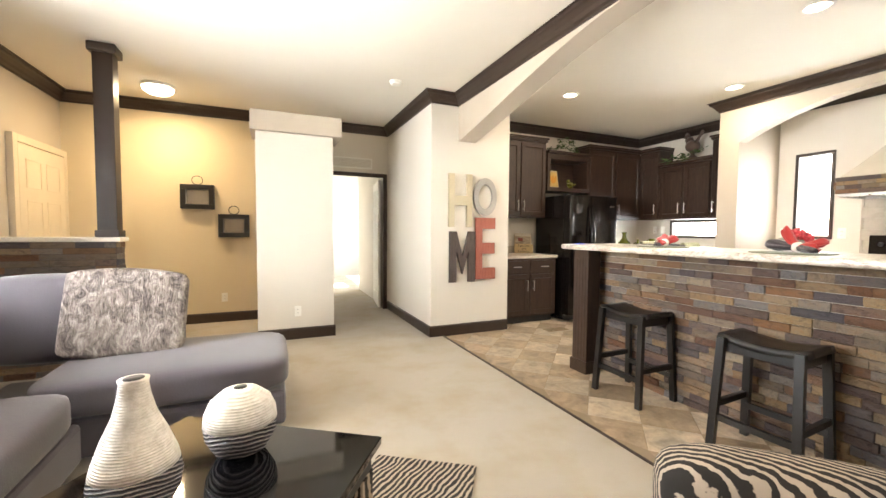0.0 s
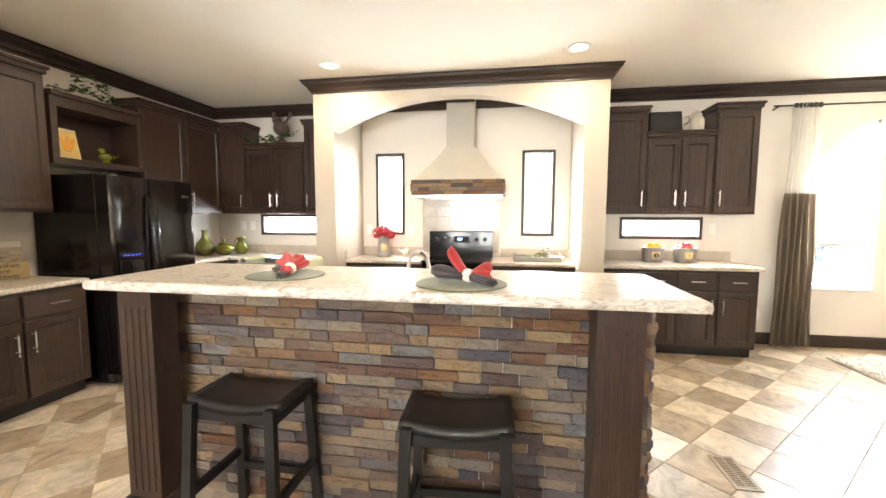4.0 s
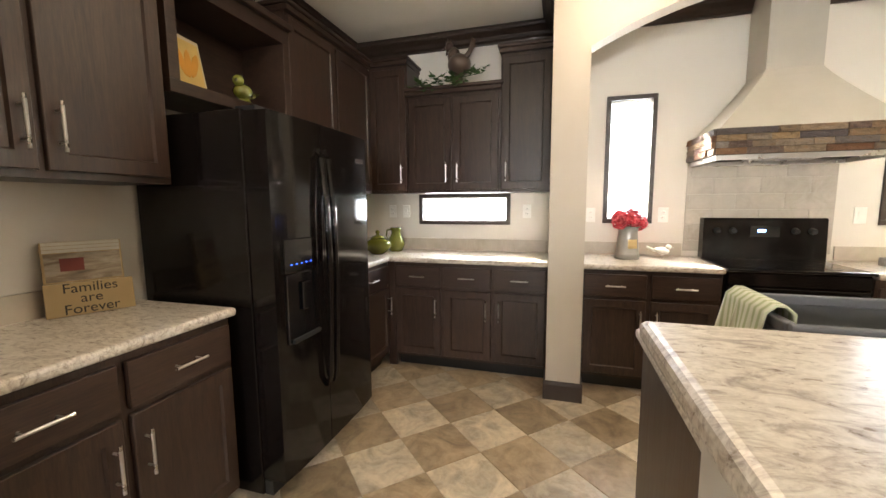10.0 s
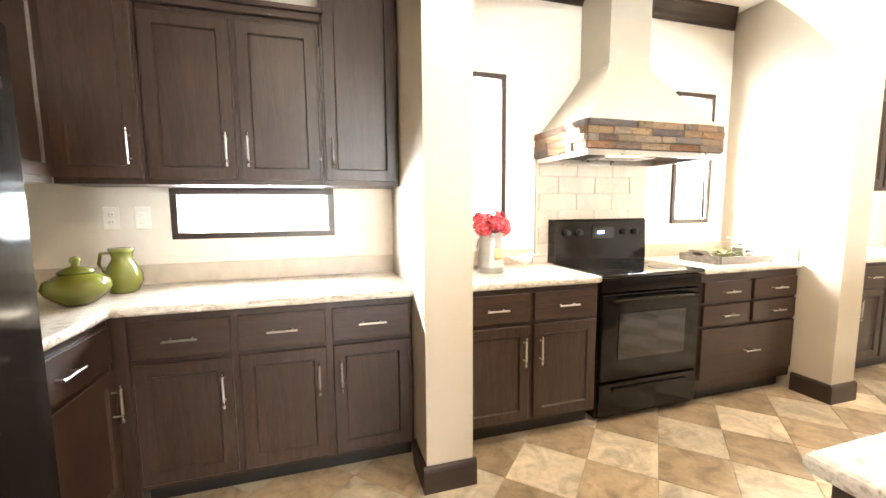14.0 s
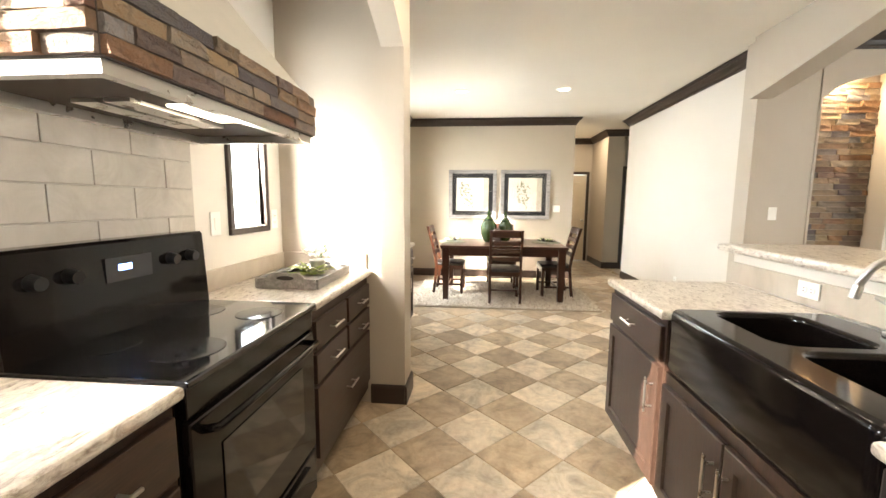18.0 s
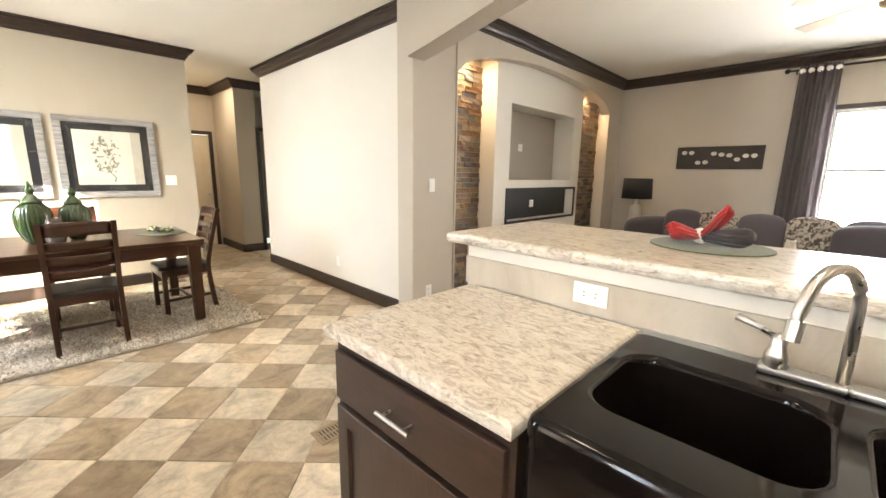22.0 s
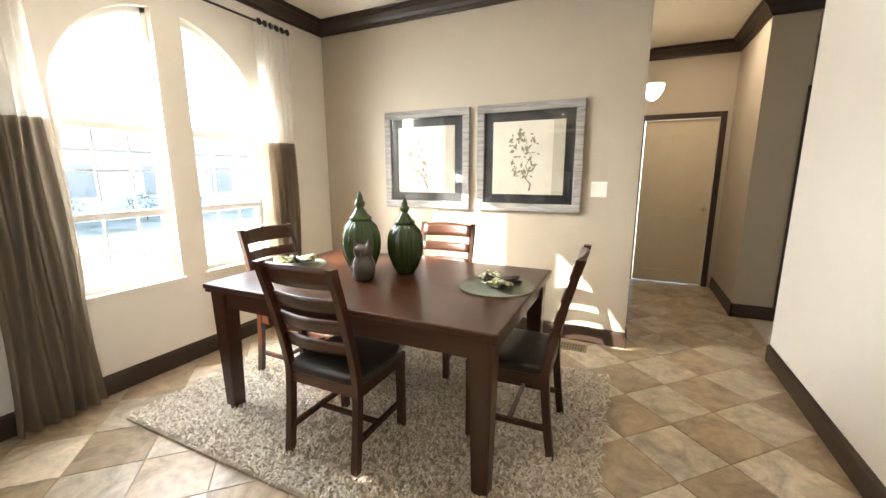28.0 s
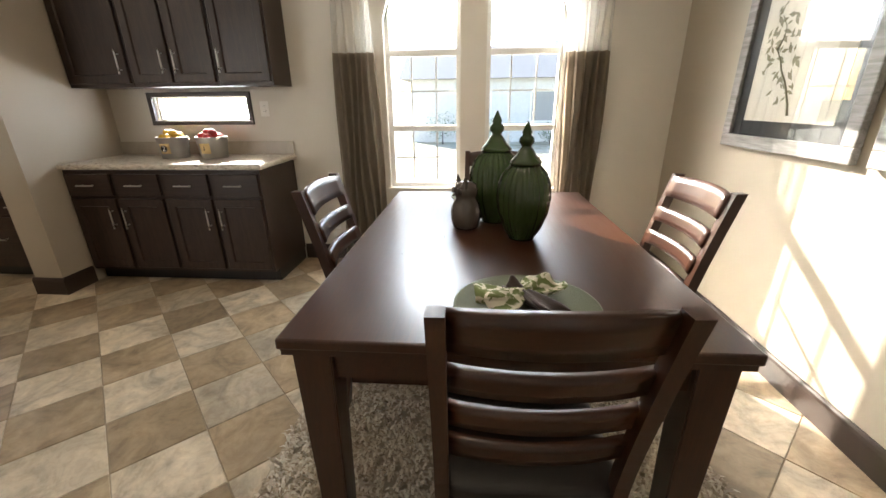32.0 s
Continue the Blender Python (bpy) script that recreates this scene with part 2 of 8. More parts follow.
def carpet(name, a, b, scale=260):
    m = Mat(name, 0.95)
    v = m.coords()
    n1, n2 = m.noise(v, scale, 4, 0.7), m.noise(v, 2.2, 4, 0.6)
    c = m.mix(n1, tuple(k * 0.8 for k in a), tuple(min(1, k * 1.15) for k in a))
    m.base(m.mix(m.ramp(n2, [(0.45, (0, 0, 0)), (0.75, (0.7, 0.7, 0.7))]), c, b))
    m.bump(n1, 0.6, 0.008)
    return m.m


WALL = paint("greige_wall_paint", (0.485, 0.425, 0.345))
WALL_WHITE = paint("pale_wall_paint", (0.68, 0.635, 0.565))
CEIL = paint("ceiling_paint", (0.82, 0.78, 0.70), 0.8, 0.25, 60)
DARK = wood("espresso_wood", (0.015, 0.0072, 0.0048), (0.055, 0.029, 0.0185), "z", 0.36)
DARK_X = wood("espresso_wood_x", (0.015, 0.0072, 0.0048), (0.055, 0.029, 0.0185), "x", 0.36)
DARK_Y = wood("espresso_wood_y", (0.015, 0.0072, 0.0048), (0.055, 0.029, 0.0185), "y", 0.36)
TRIM = plain("espresso_trim", (0.035, 0.021, 0.015), 0.38)
LAM = laminate("marbled_laminate")
TILE_A = floor_tile("tan_floor_tile", (0.35, 0.265, 0.172))
TILE_B = floor_tile("cream_floor_tile", (0.53, 0.45, 0.345))
GROUT = plain("grout", (0.34, 0.27, 0.19), 0.9)
STONE = stone("ledge_stone")
STONE_I = stone("ledge_stone_joined", "island")
MORTAR = plain("stone_backing", (0.07, 0.055, 0.045), 0.95)
STEEL = plain("brushed_nickel", (0.62, 0.60, 0.57), 0.28, 1.0)
CHROME = plain("polished_chrome", (0.75, 0.74, 0.72), 0.12, 1.0)
BLACK = plain("gloss_black_enamel", (0.006, 0.0045, 0.004), 0.10, coat=0.0)
BLACK_M = plain("matt_black_plastic", (0.012, 0.012, 0.012), 0.4)
BLACK_W = plain("black_painted_wood", (0.010, 0.009, 0.009), 0.34)
BLACK.node_tree.nodes["Principled BSDF"].inputs["Specular IOR Level"].default_value = 0.3
GLASS = glass("window_glass")
DGLASS = plain("dark_glass", (0.004, 0.004, 0.005), 0.04, coat=0.5)
WHITE = plain("white_plastic", (0.82, 0.80, 0.75), 0.4)
VINYL = plain("white_vinyl", (0.78, 0.77, 0.74), 0.45)
CARPET = carpet("beige_carpet", (0.44, 0.40, 0.34), (0.36, 0.29, 0.18))
HOOD = plain("taupe_hood_paint", (0.42, 0.39, 0.33), 0.55)
CHERRY = wood("cherry_wood", (0.026, 0.0078, 0.0030), (0.054, 0.0165, 0.0056), "z", 0.3, coat=0.12, bump=0.04)
CHERRY_X = wood("cherry_wood_x", (0.026, 0.0078, 0.0030), (0.054, 0.0165, 0.0056), "x", 0.3, coat=0.12, bump=0.04)
LEATHER = plain("black_leather", (0.014, 0.011, 0.010), 0.4, tex=0.25, scale=260)
GREEN = plain("green_ceramic_glaze", (0.035, 0.065, 0.018), 0.12, coat=0.5, var=0.35)
LIME = plain("lime_ceramic_glaze", (0.13, 0.135, 0.016), 0.15, coat=0.5, var=0.25)
RED = fabric("red_linen", (0.42, 0.022, 0.018), (0.30, 0.012, 0.012), 700)
SLATE = fabric("slate_linen", (0.045, 0.036, 0.042), None, 700)
MAT_GREEN = fabric("green_woven_straw", (0.12, 0.13, 0.06), (0.075, 0.085, 0.04), 300)
SOFA = fabric("grey_microfibre", (0.088, 0.076, 0.088), (0.062, 0.053, 0.064), 120)
fm = Mat("grey_faux_fur", 0.95)
fm.base(fm.ramp(fm.noise(fm.coords((1, 1, 0.6), (0, 25, 0)), 15, 9, 0.75, 1.6), [(0.36, (0.05, 0.04, 0.036)), (0.52, (0.24, 0.20, 0.18)), (0.68, (0.50, 0.45, 0.40))]))
fm.bump(fm.noise(fm.coords((1, 1, 0.3)), 90, 4), 0.9, 0.02)
FUR = fm.m
ZEBRA = zebra("zebra_upholstery", 1.6)
ZEBRA_RUG = zebra("zebra_rug", 1.3)
SHEER = sheer("white_voile", (0.85, 0.84, 0.80), 0.45)
DRAPE = sheer("taupe_curtain", (0.235, 0.19, 0.14), 0.07)
DRAPE_G = sheer("grey_curtain", (0.17, 0.145, 0.15), 0.10)
GALV = plain("galvanised_metal", (0.36, 0.35, 0.33), 0.42, 0.85, tex=0.15, scale=40, var=0.2)
GREYWASH = wood("grey_washed_wood", (0.20, 0.19, 0.18), (0.50, 0.48, 0.46), "x", 0.6)
PAPER = plain("print_paper", (0.62, 0.58, 0.49), 0.7, var=0.15)
MATBOARD = plain("black_mat_board", (0.012, 0.012, 0.013), 0.5)
SAGE = plain("sage_print_ink", (0.20, 0.19, 0.12), 0.8, var=0.3)
LEAF = plain("green_leaf", (0.05, 0.105, 0.022), 0.5, var=0.4)
DARKLEAF = plain("dark_leaf", (0.025, 0.055, 0.015), 0.5, var=0.4)
LAMPGLOW = glow("lamp_glass", (1.0, 0.86, 0.62), 1.2)


# ---- mesh helpers ----
def box(bm, x0, y0, z0, x1, y1, z1, bevel=0.0):
    m = Matrix.Translation(((x0 + x1) / 2, (y0 + y1) / 2, (z0 + z1) / 2)) @ Matrix.Diagonal((abs(x1 - x0), abs(y1 - y0), abs(z1 - z0), 1))
    r = bmesh.ops.create_cube(bm, size=1.0, matrix=m)
    if bevel:
        es = list({e for v in r["verts"] for e in v.link_edges})
        bmesh.ops.bevel(bm, geom=es, offset=bevel, segments=2, affect="EDGES", profile=0.5)
    return bm


def bx(*a, **k):
    return box(bmesh.new(), *a, **k)


def cyl(bm, p, q, r0, r1=None, seg=16):
    p, q = Vector(p), Vector(q)
    d = q - p
    m = Matrix.Translation((p + q) / 2) @ d.to_track_quat("Z", "Y").to_matrix().to_4x4()
    bmesh.ops.create_cone(bm, cap_ends=True, segments=seg, radius1=r0, radius2=r0 if r1 is None else r1, depth=d.length, matrix=m)
    return bm


def cy(*a, **k):
    return cyl(bmesh.new(), *a, **k)


def lathe(prof, seg=32, flute=0, depth=0.0):
    """A turned body from (radius, height) pairs, with optional flutes."""
    bm = bmesh.new()
    rings = []
    for r, z in prof:
        ring = []
        for i in range(seg):
            a = 2 * math.pi * i / seg
            k = 1 - depth * abs(math.sin(flute * a / 2)) if flute and r > 0.03 else 1
            ring.append(bm.verts.new((r * k * math.cos(a), r * k * math.sin(a), z)))
        rings.append(ring)
    for a, b in zip(rings, rings[1:]):
        for i in range(seg):
            bm.faces.new((a[i], a[(i + 1) % seg], b[(i + 1) % seg], b[i]))
    bm.faces.new(rings[0][::-1])
    bm.faces.new(rings[-1])
    for f in bm.faces:
        f.smooth = True
    return bm


def extrude(outline, axis, lo, hi):
    """A closed outline of 2D points drawn out along an axis. For x the points are (y, z), for y (x, z), for z (x, y)."""
    bm = bmesh.new()
    put = {"x": lambda a, b, c: (c, a, b), "y": lambda a, b, c: (a, c, b), "z": lambda a, b, c: (a, b, c)}[axis]
    v0 = [bm.verts.new(put(a, b, lo)) for a, b in outline]
    v1 = [bm.verts.new(put(a, b, hi)) for a, b in outline]
    n = len(outline)
    bm.faces.new(v0)
    bm.faces.new(v1[::-1])
    for i in range(n):
        bm.faces.new((v0[i], v1[i], v1[(i + 1) % n], v0[(i + 1) % n]))
    bmesh.ops.recalc_face_normals(bm, faces=bm.faces)
    return bm


def tube(pts, r, seg=10):
    """A round bar along a line of points."""
    bm = bmesh.new()
    pts = [Vector(p) for p in pts]
    rings = []
    up = Vector((0, 0, 1))
    for i, p in enumerate(pts):
        d = (pts[min(i + 1, len(pts) - 1)] - pts[max(i - 1, 0)]).normalized()
        s = d.cross(up) if abs(d.z) < 0.95 else d.cross(Vector((0, 1, 0)))
        s.normalize()
        u = s.cross(d)
        rr = r[i] if isinstance(r, (list, tuple)) else r
        rings.append([bm.verts.new(p + rr * (math.cos(2 * math.pi * k / seg) * s + math.sin(2 * math.pi * k / seg) * u)) for k in range(seg)])
    for a, b in zip(rings, rings[1:]):
        for k in range(seg):
            f = bm.faces.new((a[k], a[(k + 1) % seg], b[(k + 1) % seg], b[k]))
            f.smooth = True
    bm.faces.new(rings[0][::-1])
    bm.faces.new(rings[-1])
    bmesh.ops.recalc_face_normals(bm, faces=bm.faces)
    return bm


def cushion(sx, sy, sz, puff=0.5, n=10, soft=0.35):
    """A rounded, slightly bulging block centred on its base."""
    bm = bmesh.new()
    bmesh.ops.create_cube(bm, size=2.0)
    bmesh.ops.subdivide_edges(bm, edges=bm.edges[:], cuts=n, use_grid_fill=True)
    for v in bm.verts:
        c = v.co
        p = 2 + 6 * (1 - soft)
        k = (abs(c.x) ** p + abs(c.y) ** p + abs(c.z) ** p) ** (1 / p)
        c /= k
        bulge = 1 + puff * 0.25 * (1 - c.x * c.x) * (1 - c.y * c.y)
        v.co = Vector((c.x * sx / 2, c.y * sy / 2, c.z * sz / 2 * bulge + sz / 2))
    for f in bm.faces:
        f.smooth = True
    return bm


def sheet(fn, nu, nv, thick=0.0):
    """A grid surface from fn(u, v), u and v from 0 to 1; thick gives it a back."""
    bm = bmesh.new()
    vs = [[bm.verts.new(fn(i / nu, j / nv)) for j in range(nv + 1)] for i in range(nu + 1)]
    for i in range(nu):
        for j in range(nv):
            f = bm.faces.new((vs[i][j], vs[i + 1][j], vs[i + 1][j + 1], vs[i][j + 1]))
            f.smooth = True
    bmesh.ops.recalc_face_normals(bm, faces=bm.faces)
    if thick:
        bmesh.ops.solidify(bm, geom=bm.faces[:], thickness=thick)
    return bm


def mesh_of(name, bm, material):
    me = bpy.data.meshes.new(name)
    bm.to_mesh(me)
    bm.free()
    me.materials.append(material)
    return me


def part(name, bm, material, parent=None, label="", m=None):
    """Links a bmesh as one mesh object under a thing or a part."""
    ob = new(name, mesh_of(name, bm, material))
    if parent is not None:
        ob.parent = parent
    if m is not None:
        ob.matrix_basis = m
    if label:
        ob["label"] = label
    return ob


def more(name, ob, parent, m):
    """A further part on the same mesh."""
    o = new(name, ob.data)
    o.parent = parent
    o.matrix_basis = m
    if "label" in ob:
        o["label"] = ob["label"]
    return o


def thing(name, label, category, m=None, group=""):
    ob = new(name)
    ob.empty_display_size = 0.1
    if m is not None:
        ob.matrix_basis = m
    return tagged(ob, label, category, group)


def solid(name, bm, material, label, category, group="", m=None):
    ob = part(name, bm, material, None, "", m)
    return tagged(ob, label, category, group)


def structure(name, bm, material, label="", category=""):
    ob = part(name, bm, material)
    return tagged(ob, label, category, "", "structure")

# ---- plan ----
XB, YD, YK, ZC = 7.90, -2.525, 6.73, 2.80       # back wall, dining wall, fridge wall, ceiling
XA = 7.08                                      # front of the arched surround
A0, A1 = 1.925, 4.89                            # surround, outer sides
N0, N1 = 2.145, 4.665                           # niche between the jambs
XW = 4.02                                      # long pale wall, dining side
XL, YL = -0.10, 0.77                            # living room: outer wall and fireplace wall
YF = 7.75                                      # far wall behind the entry
XH, YH = 3.77, 6.00                            # corner with the letters
XHR = 4.81                                     # end of the wall with the letters
XC = 3.93                                      # carpet edge
ARCH_Y, ARCH_A, ARCH_Z, ARCH_B = -1.04, 0.69, 1.70, 0.72   # arched window pair

def holed(axis, at, thick, u0, u1, z0, z1, holes):
    """A wall panel with rectangular openings, built of blocks between them."""
    bm = bmesh.new()
    us = sorted({u0, u1, *[h[0] for h in holes], *[h[1] for h in holes]})
    for a, b in zip(us, us[1:]):
        mid = (a + b) / 2
        spans, z = [], z0
        for h in sorted((h for h in holes if h[0] < mid < h[1]), key=lambda h: h[2]):
            if h[2] > z:
                spans.append((z, h[2]))
            z = h[3]
        if z < z1:
            spans.append((z, z1))
        for lo, hi in spans:
            if axis == "x":
                box(bm, at, a, lo, at + thick, b, hi)
            else:
                box(bm, a, at, lo, b, at + thick, hi)
    bmesh.ops.remove_doubles(bm, verts=bm.verts, dist=0.0005)
    seen = {}
    for f in bm.faces:
        seen.setdefault(tuple(sorted(v.index for v in f.verts)), []).append(f)
    return bm


def merge(bm, other):
    me = bpy.data.meshes.new("tmp")
    other.to_mesh(me)
    other.free()
    bm.from_mesh(me)
    bpy.data.meshes.remove(me)
    return bm


def crown(name, x0, y0, x1, y1, nx, ny, ext0=0.0, ext1=0.0):
    """A run of stepped crown moulding below the ceiling; (nx, ny) points into the room."""
    prof = [(0.001, -0.125), (0.012, -0.125), (0.014, -0.108), (0.03, -0.095), (0.042, -0.07), (0.068, -0.042), (0.084, -0.034), (0.086, -0.012), (0.10, -0.008), (0.10, -0.002), (0.001, -0.002)]
    d = Vector((x1 - x0, y1 - y0, 0))
    ln = d.length
    d.normalize()
    bm = bmesh.new()
    rings = []
    for s, e in ((0, ext0), (1, ext1)):
        ring = []
        for a, b in prof:
            p = Vector((x0, y0, ZC)) + d * (ln * s + (e * a * (1 if s else -1))) + Vector((nx * a, ny * a, b))
            ring.append(bm.verts.new(p))
        rings.append(ring)
    n = len(prof)
    for i in range(n):
        bm.faces.new((rings[0][i], rings[0][(i + 1) % n], rings[1][(i + 1) % n], rings[1][i]))
    bm.faces.new(rings[0][::-1])
    bm.faces.new(rings[1])
    bmesh.ops.recalc_face_normals(bm, faces=bm.faces)
    return structure(name, bm, TRIM, "dark espresso crown moulding along the ceiling", "moulding")


def skirt(name, x0, y0, x1, y1, nx, ny):
    """A run of dark baseboard with a rounded top."""
    prof = [(0.001, 0.0), (0.016, 0.0), (0.016, 0.105), (0.013, 0.118), (0.007, 0.128), (0.001, 0.13)]
    bm = bmesh.new()
    rings = [[bm.verts.new((x + nx * a, y + ny * a, b)) for a, b in prof] for x, y in ((x0, y0), (x1, y1))]
    n = len(prof)
    for i in range(n):
        bm.faces.new((rings[0][i], rings[0][(i + 1) % n], rings[1][(i + 1) % n], rings[1][i]))
    bm.faces.new(rings[0][::-1])
    bm.faces.new(rings[1])
    bmesh.ops.recalc_face_normals(bm, faces=bm.faces)
    return structure(name, bm, TRIM, "dark espresso baseboard", "baseboard")


# ---- floors and ceiling ----
structure("floor_carpet", bx(XL - 0.3, -4.4, -0.1, XC, 13.2, 0.004), CARPET, "beige cut-pile carpet with a worn tan patch", "carpet")
structure("floor", bx(XC, -8.0, -0.1, XB + 0.2, YK + 0.2, -0.004), GROUT, "tan and cream tile floor laid on the diagonal", "floor")
structure("ceiling", bx(XL - 0.3, -8.0, ZC, XB + 0.2, 13.2, ZC + 0.12), CEIL, "smooth off-white ceiling", "ceiling")
structure("floor_edge_strip", bx(XC - 0.012, YL, -0.003, XC + 0.012, YH, 0.009, bevel=0.003), TRIM, "thin dark edge strip between carpet and tile", "trim")

# ---- outer wall with its windows ----
LOW_L, LOW_R = (5.276, 6.055, 1.185, 1.392), (0.755, 1.552, 1.184, 1.367)
NW_L, NW_R = (4.155, 4.454, 1.206, 2.142), (2.348, 2.661, 1.206, 2.142)
DW_L, DW_R = (-0.945, -0.37, 0.64, 2.425), (-1.71, -1.135, 0.64, 2.425)
wall_e = holed("x", XB, 0.11, YD - 0.2, YK + 0.2, -0.1, ZC + 0.05, [LOW_L, LOW_R, NW_L, NW_R, DW_L, DW_R])


def arch_z(y):
    k = max(0.0, 1 - ((y - ARCH_Y) / ARCH_A) ** 2)
    return ARCH_Z + ARCH_B * math.sqrt(k)


for y0, y1, _, zt in (DW_L, DW_R):
    ys = [y0 + (y1 - y0) * i / 16 for i in range(17)]
    merge(wall_e, extrude([(y, min(arch_z(y), zt - 0.002)) for y in ys] + [(y1, zt), (y0, zt)], "x", XB, XB + 0.11))
structure("wall_east", wall_e, WALL_WHITE, "pale painted outer wall with slim windows", "wall")


def slim_window(name, y0, y1, z0, z1, label):
    """A fixed window with a dark wooden casing."""
    w = tagged(thing(name, label, "window", pose(XB, (y0 + y1) / 2, (z0 + z1) / 2)), "", "", "", "structure")
    hy, hz, c = (y1 - y0) / 2, (z1 - z0) / 2, 0.034
    for nm, b in (("casing", (-hy - c, hz, hy + c, hz + c)), ("casing", (-hy - c, -hz - c, hy + c, -hz)), ("casing", (-hy - c, -hz, -hy, hz)), ("casing", (hy, -hz, hy + c, hz))):
        part(nm, bx(-0.018, b[0], b[1], 0.03, b[2], b[3], bevel=0.003), TRIM, w, "dark stained wooden casing")
    g = part("pane", bx(0.060, -hy, -hz, 0.064, hy, hz), GLASS, w)
    g.visible_shadow = False
    bm = bmesh.new()
    for b in ((-hy, hz - 0.012, hy, hz), (-hy, -hz, hy, -hz + 0.012), (-hy, -hz + 0.012, -hy + 0.012, hz - 0.012), (hy - 0.012, -hz + 0.012, hy, hz - 0.012)):
        box(bm, 0.045, b[0], b[1], 0.085, b[2], b[3])
    part("sash", bm, VINYL, w, "white vinyl sash")
    return w


slim_window("window_1", *NW_L, "tall slim kitchen window with dark wooden casing")
slim_window("window_2", *NW_R, "tall slim kitchen window with dark wooden casing")
slim_window("window_3", *LOW_L, "low wide window strip between counter and wall cabinets")
slim_window("window_4", *LOW_R, "low wide window strip between counter and wall cabinets")


def dining_window(name, y0, y1):
    """One half of the arched pair: lower sash with rails and a curved top light."""
    w = tagged(thing(name, "tall white vinyl window with an arched top, half of a pair", "window", pose(XB, 0, 0)), "", "", "", "structure")
    z0, f = 0.64, 0.035
    n = 20
    ys = [y0 + (y1 - y0) * i / n for i in range(n + 1)]
    outer = [(y0, z0), (y1, z0)] + [(y, arch_z(y)) for y in reversed(ys)]
    bm = bmesh.new()
    for a, b in (((y0, z0), (y1, z0 + f)), ((y0, z0 + f), (y0 + f, arch_z(y0 + f))), ((y1 - f, z0 + f), (y1, arch_z(y1 - f)))):
        box(bm, 0.05, a[0], a[1], 0.11, b[0], b[1])
    merge(bm, extrude([(y, arch_z(y) - 0.001) for y in ys] + [(min(max(y, y0 + 0.004), y1 - 0.004), arch_z(y) - f) for y in reversed(ys)], "x", 0.05, 0.11))
    part("window_frame", bm, VINYL, w, "white vinyl frame")
    bm = bmesh.new()
    for z in (1.11, 1.655):
        box(bm, 0.045, y0 + f, z - 0.022, 0.10, y1 - f, z + 0.022, bevel=0.004)
    part("rail", bm, VINYL, w, "white vinyl meeting rails")
    for k in (1, 2):
        part("grille_bar", bx(0.076, y0 + (y1 - y0) * k / 3 - 0.006, z0 + f, 0.082, y0 + (y1 - y0) * k / 3 + 0.006, 1.635), VINYL, w)
    for z in (0.88, 1.385):
        part("grille_bar", bx(0.075, y0 + f, z - 0.006, 0.083, y1 - f, z + 0.006), VINYL, w)
    g = part("pane", extrude(outer, "x", 0.086, 0.09), GLASS, w)
    g.visible_shadow = False
    part("window_sill", bx(-0.02, y0 - 0.02, z0 - 0.025, 0.05, y1 + 0.02, z0 + 0.002, bevel=0.004), WALL_WHITE, w, "painted sill")
    return w


dining_window("window_5", DW_L[0], DW_L[1])
dining_window("window_6", DW_R[0], DW_R[1])

# ---- other walls ----
# The greige is darkened here: this wall's shade is put into its colour.
structure("wall_dining", bx(4.99, YD - 0.14, 0, XB - 0.001, YD, ZC + 0.02), paint("greige_wall_paint_shaded", (0.42, 0.365, 0.285)), "greige painted dining wall", "wall")
structure("wall_fridge", bx(XHR, YK, 0, XB - 0.001, YK + 0.15, ZC + 0.02), WALL_WHITE, "pale painted kitchen wall behind the refrigerator", "wall")
structure("wall_letters", extrude([(XH, YH), (XHR, YH), (XHR, YK + 0.15), (XH + 0.14, YK + 0.15), (XH + 0.14, 10.0), (XH, 10.0)], "z", 0, ZC + 0.02), WALL_WHITE, "pale painted wall block carrying the letters", "wall")
structure("wall_long", bx(3.66, -2.74, 0, XW, 0.56, ZC + 0.02), WALL_WHITE, "long pale painted wall beside the dining area", "wall")
structure("wall_pilaster", bx(3.66, 0.561, 0, 4.17, 0.76, ZC + 0.02), WALL, "greige wall end carrying the beam", "wall")

# arched surround over the range
ys = [N0 + (N1 - N0) * i / 28 for i in range(29)]
SPRING, TOP = 2.29, 2.60
c_r = ((N1 - N0) ** 2 / 4 + (TOP - SPRING) ** 2) / (2 * (TOP - SPRING))
arc = [(y, TOP - c_r + math.sqrt(c_r ** 2 - (y - (N0 + N1) / 2) ** 2)) for y in ys]
sur = extrude([(A0, 0), (N0, 0)] + arc + [(N1, 0), (A1, 0), (A1, ZC + 0.02), (A0, ZC + 0.02)], "x", XA, XA + 0.14)
box(sur, XA + 0.14, A0, 0, XB - 0.001, N0, ZC + 0.02)
box(sur, XA + 0.14, N1, 0, XB - 0.001, A1, ZC + 0.02)
structure("wall_surround", sur, WALL, "greige arched surround framing the range", "wall")

# beam with a curved soffit between living room and kitchen
BY0 = 0.762
BEAM = ((4.05, 4.235), (4.11, 4.335))               # living and kitchen face at the two ends
bm = bmesh.new()
rows_ = []
for i in range(41):
    k = i / 40
    y = BY0 + (YH - BY0) * k
    e = min(y - BY0, YH - y) / ((YH - BY0) / 2)
    z = 2.28 + 0.40 * (0.5 * (1 - (1 - e) ** 2) + 0.5 * e * e * (3 - 2 * e))
    xa, xb = (BEAM[0][n] + (BEAM[1][n] - BEAM[0][n]) * k for n in (0, 1))
    rows_.append([bm.verts.new(p) for p in ((xa, y, z), (xb, y, z), (xb, y, ZC + 0.02), (xa, y, ZC + 0.02))])
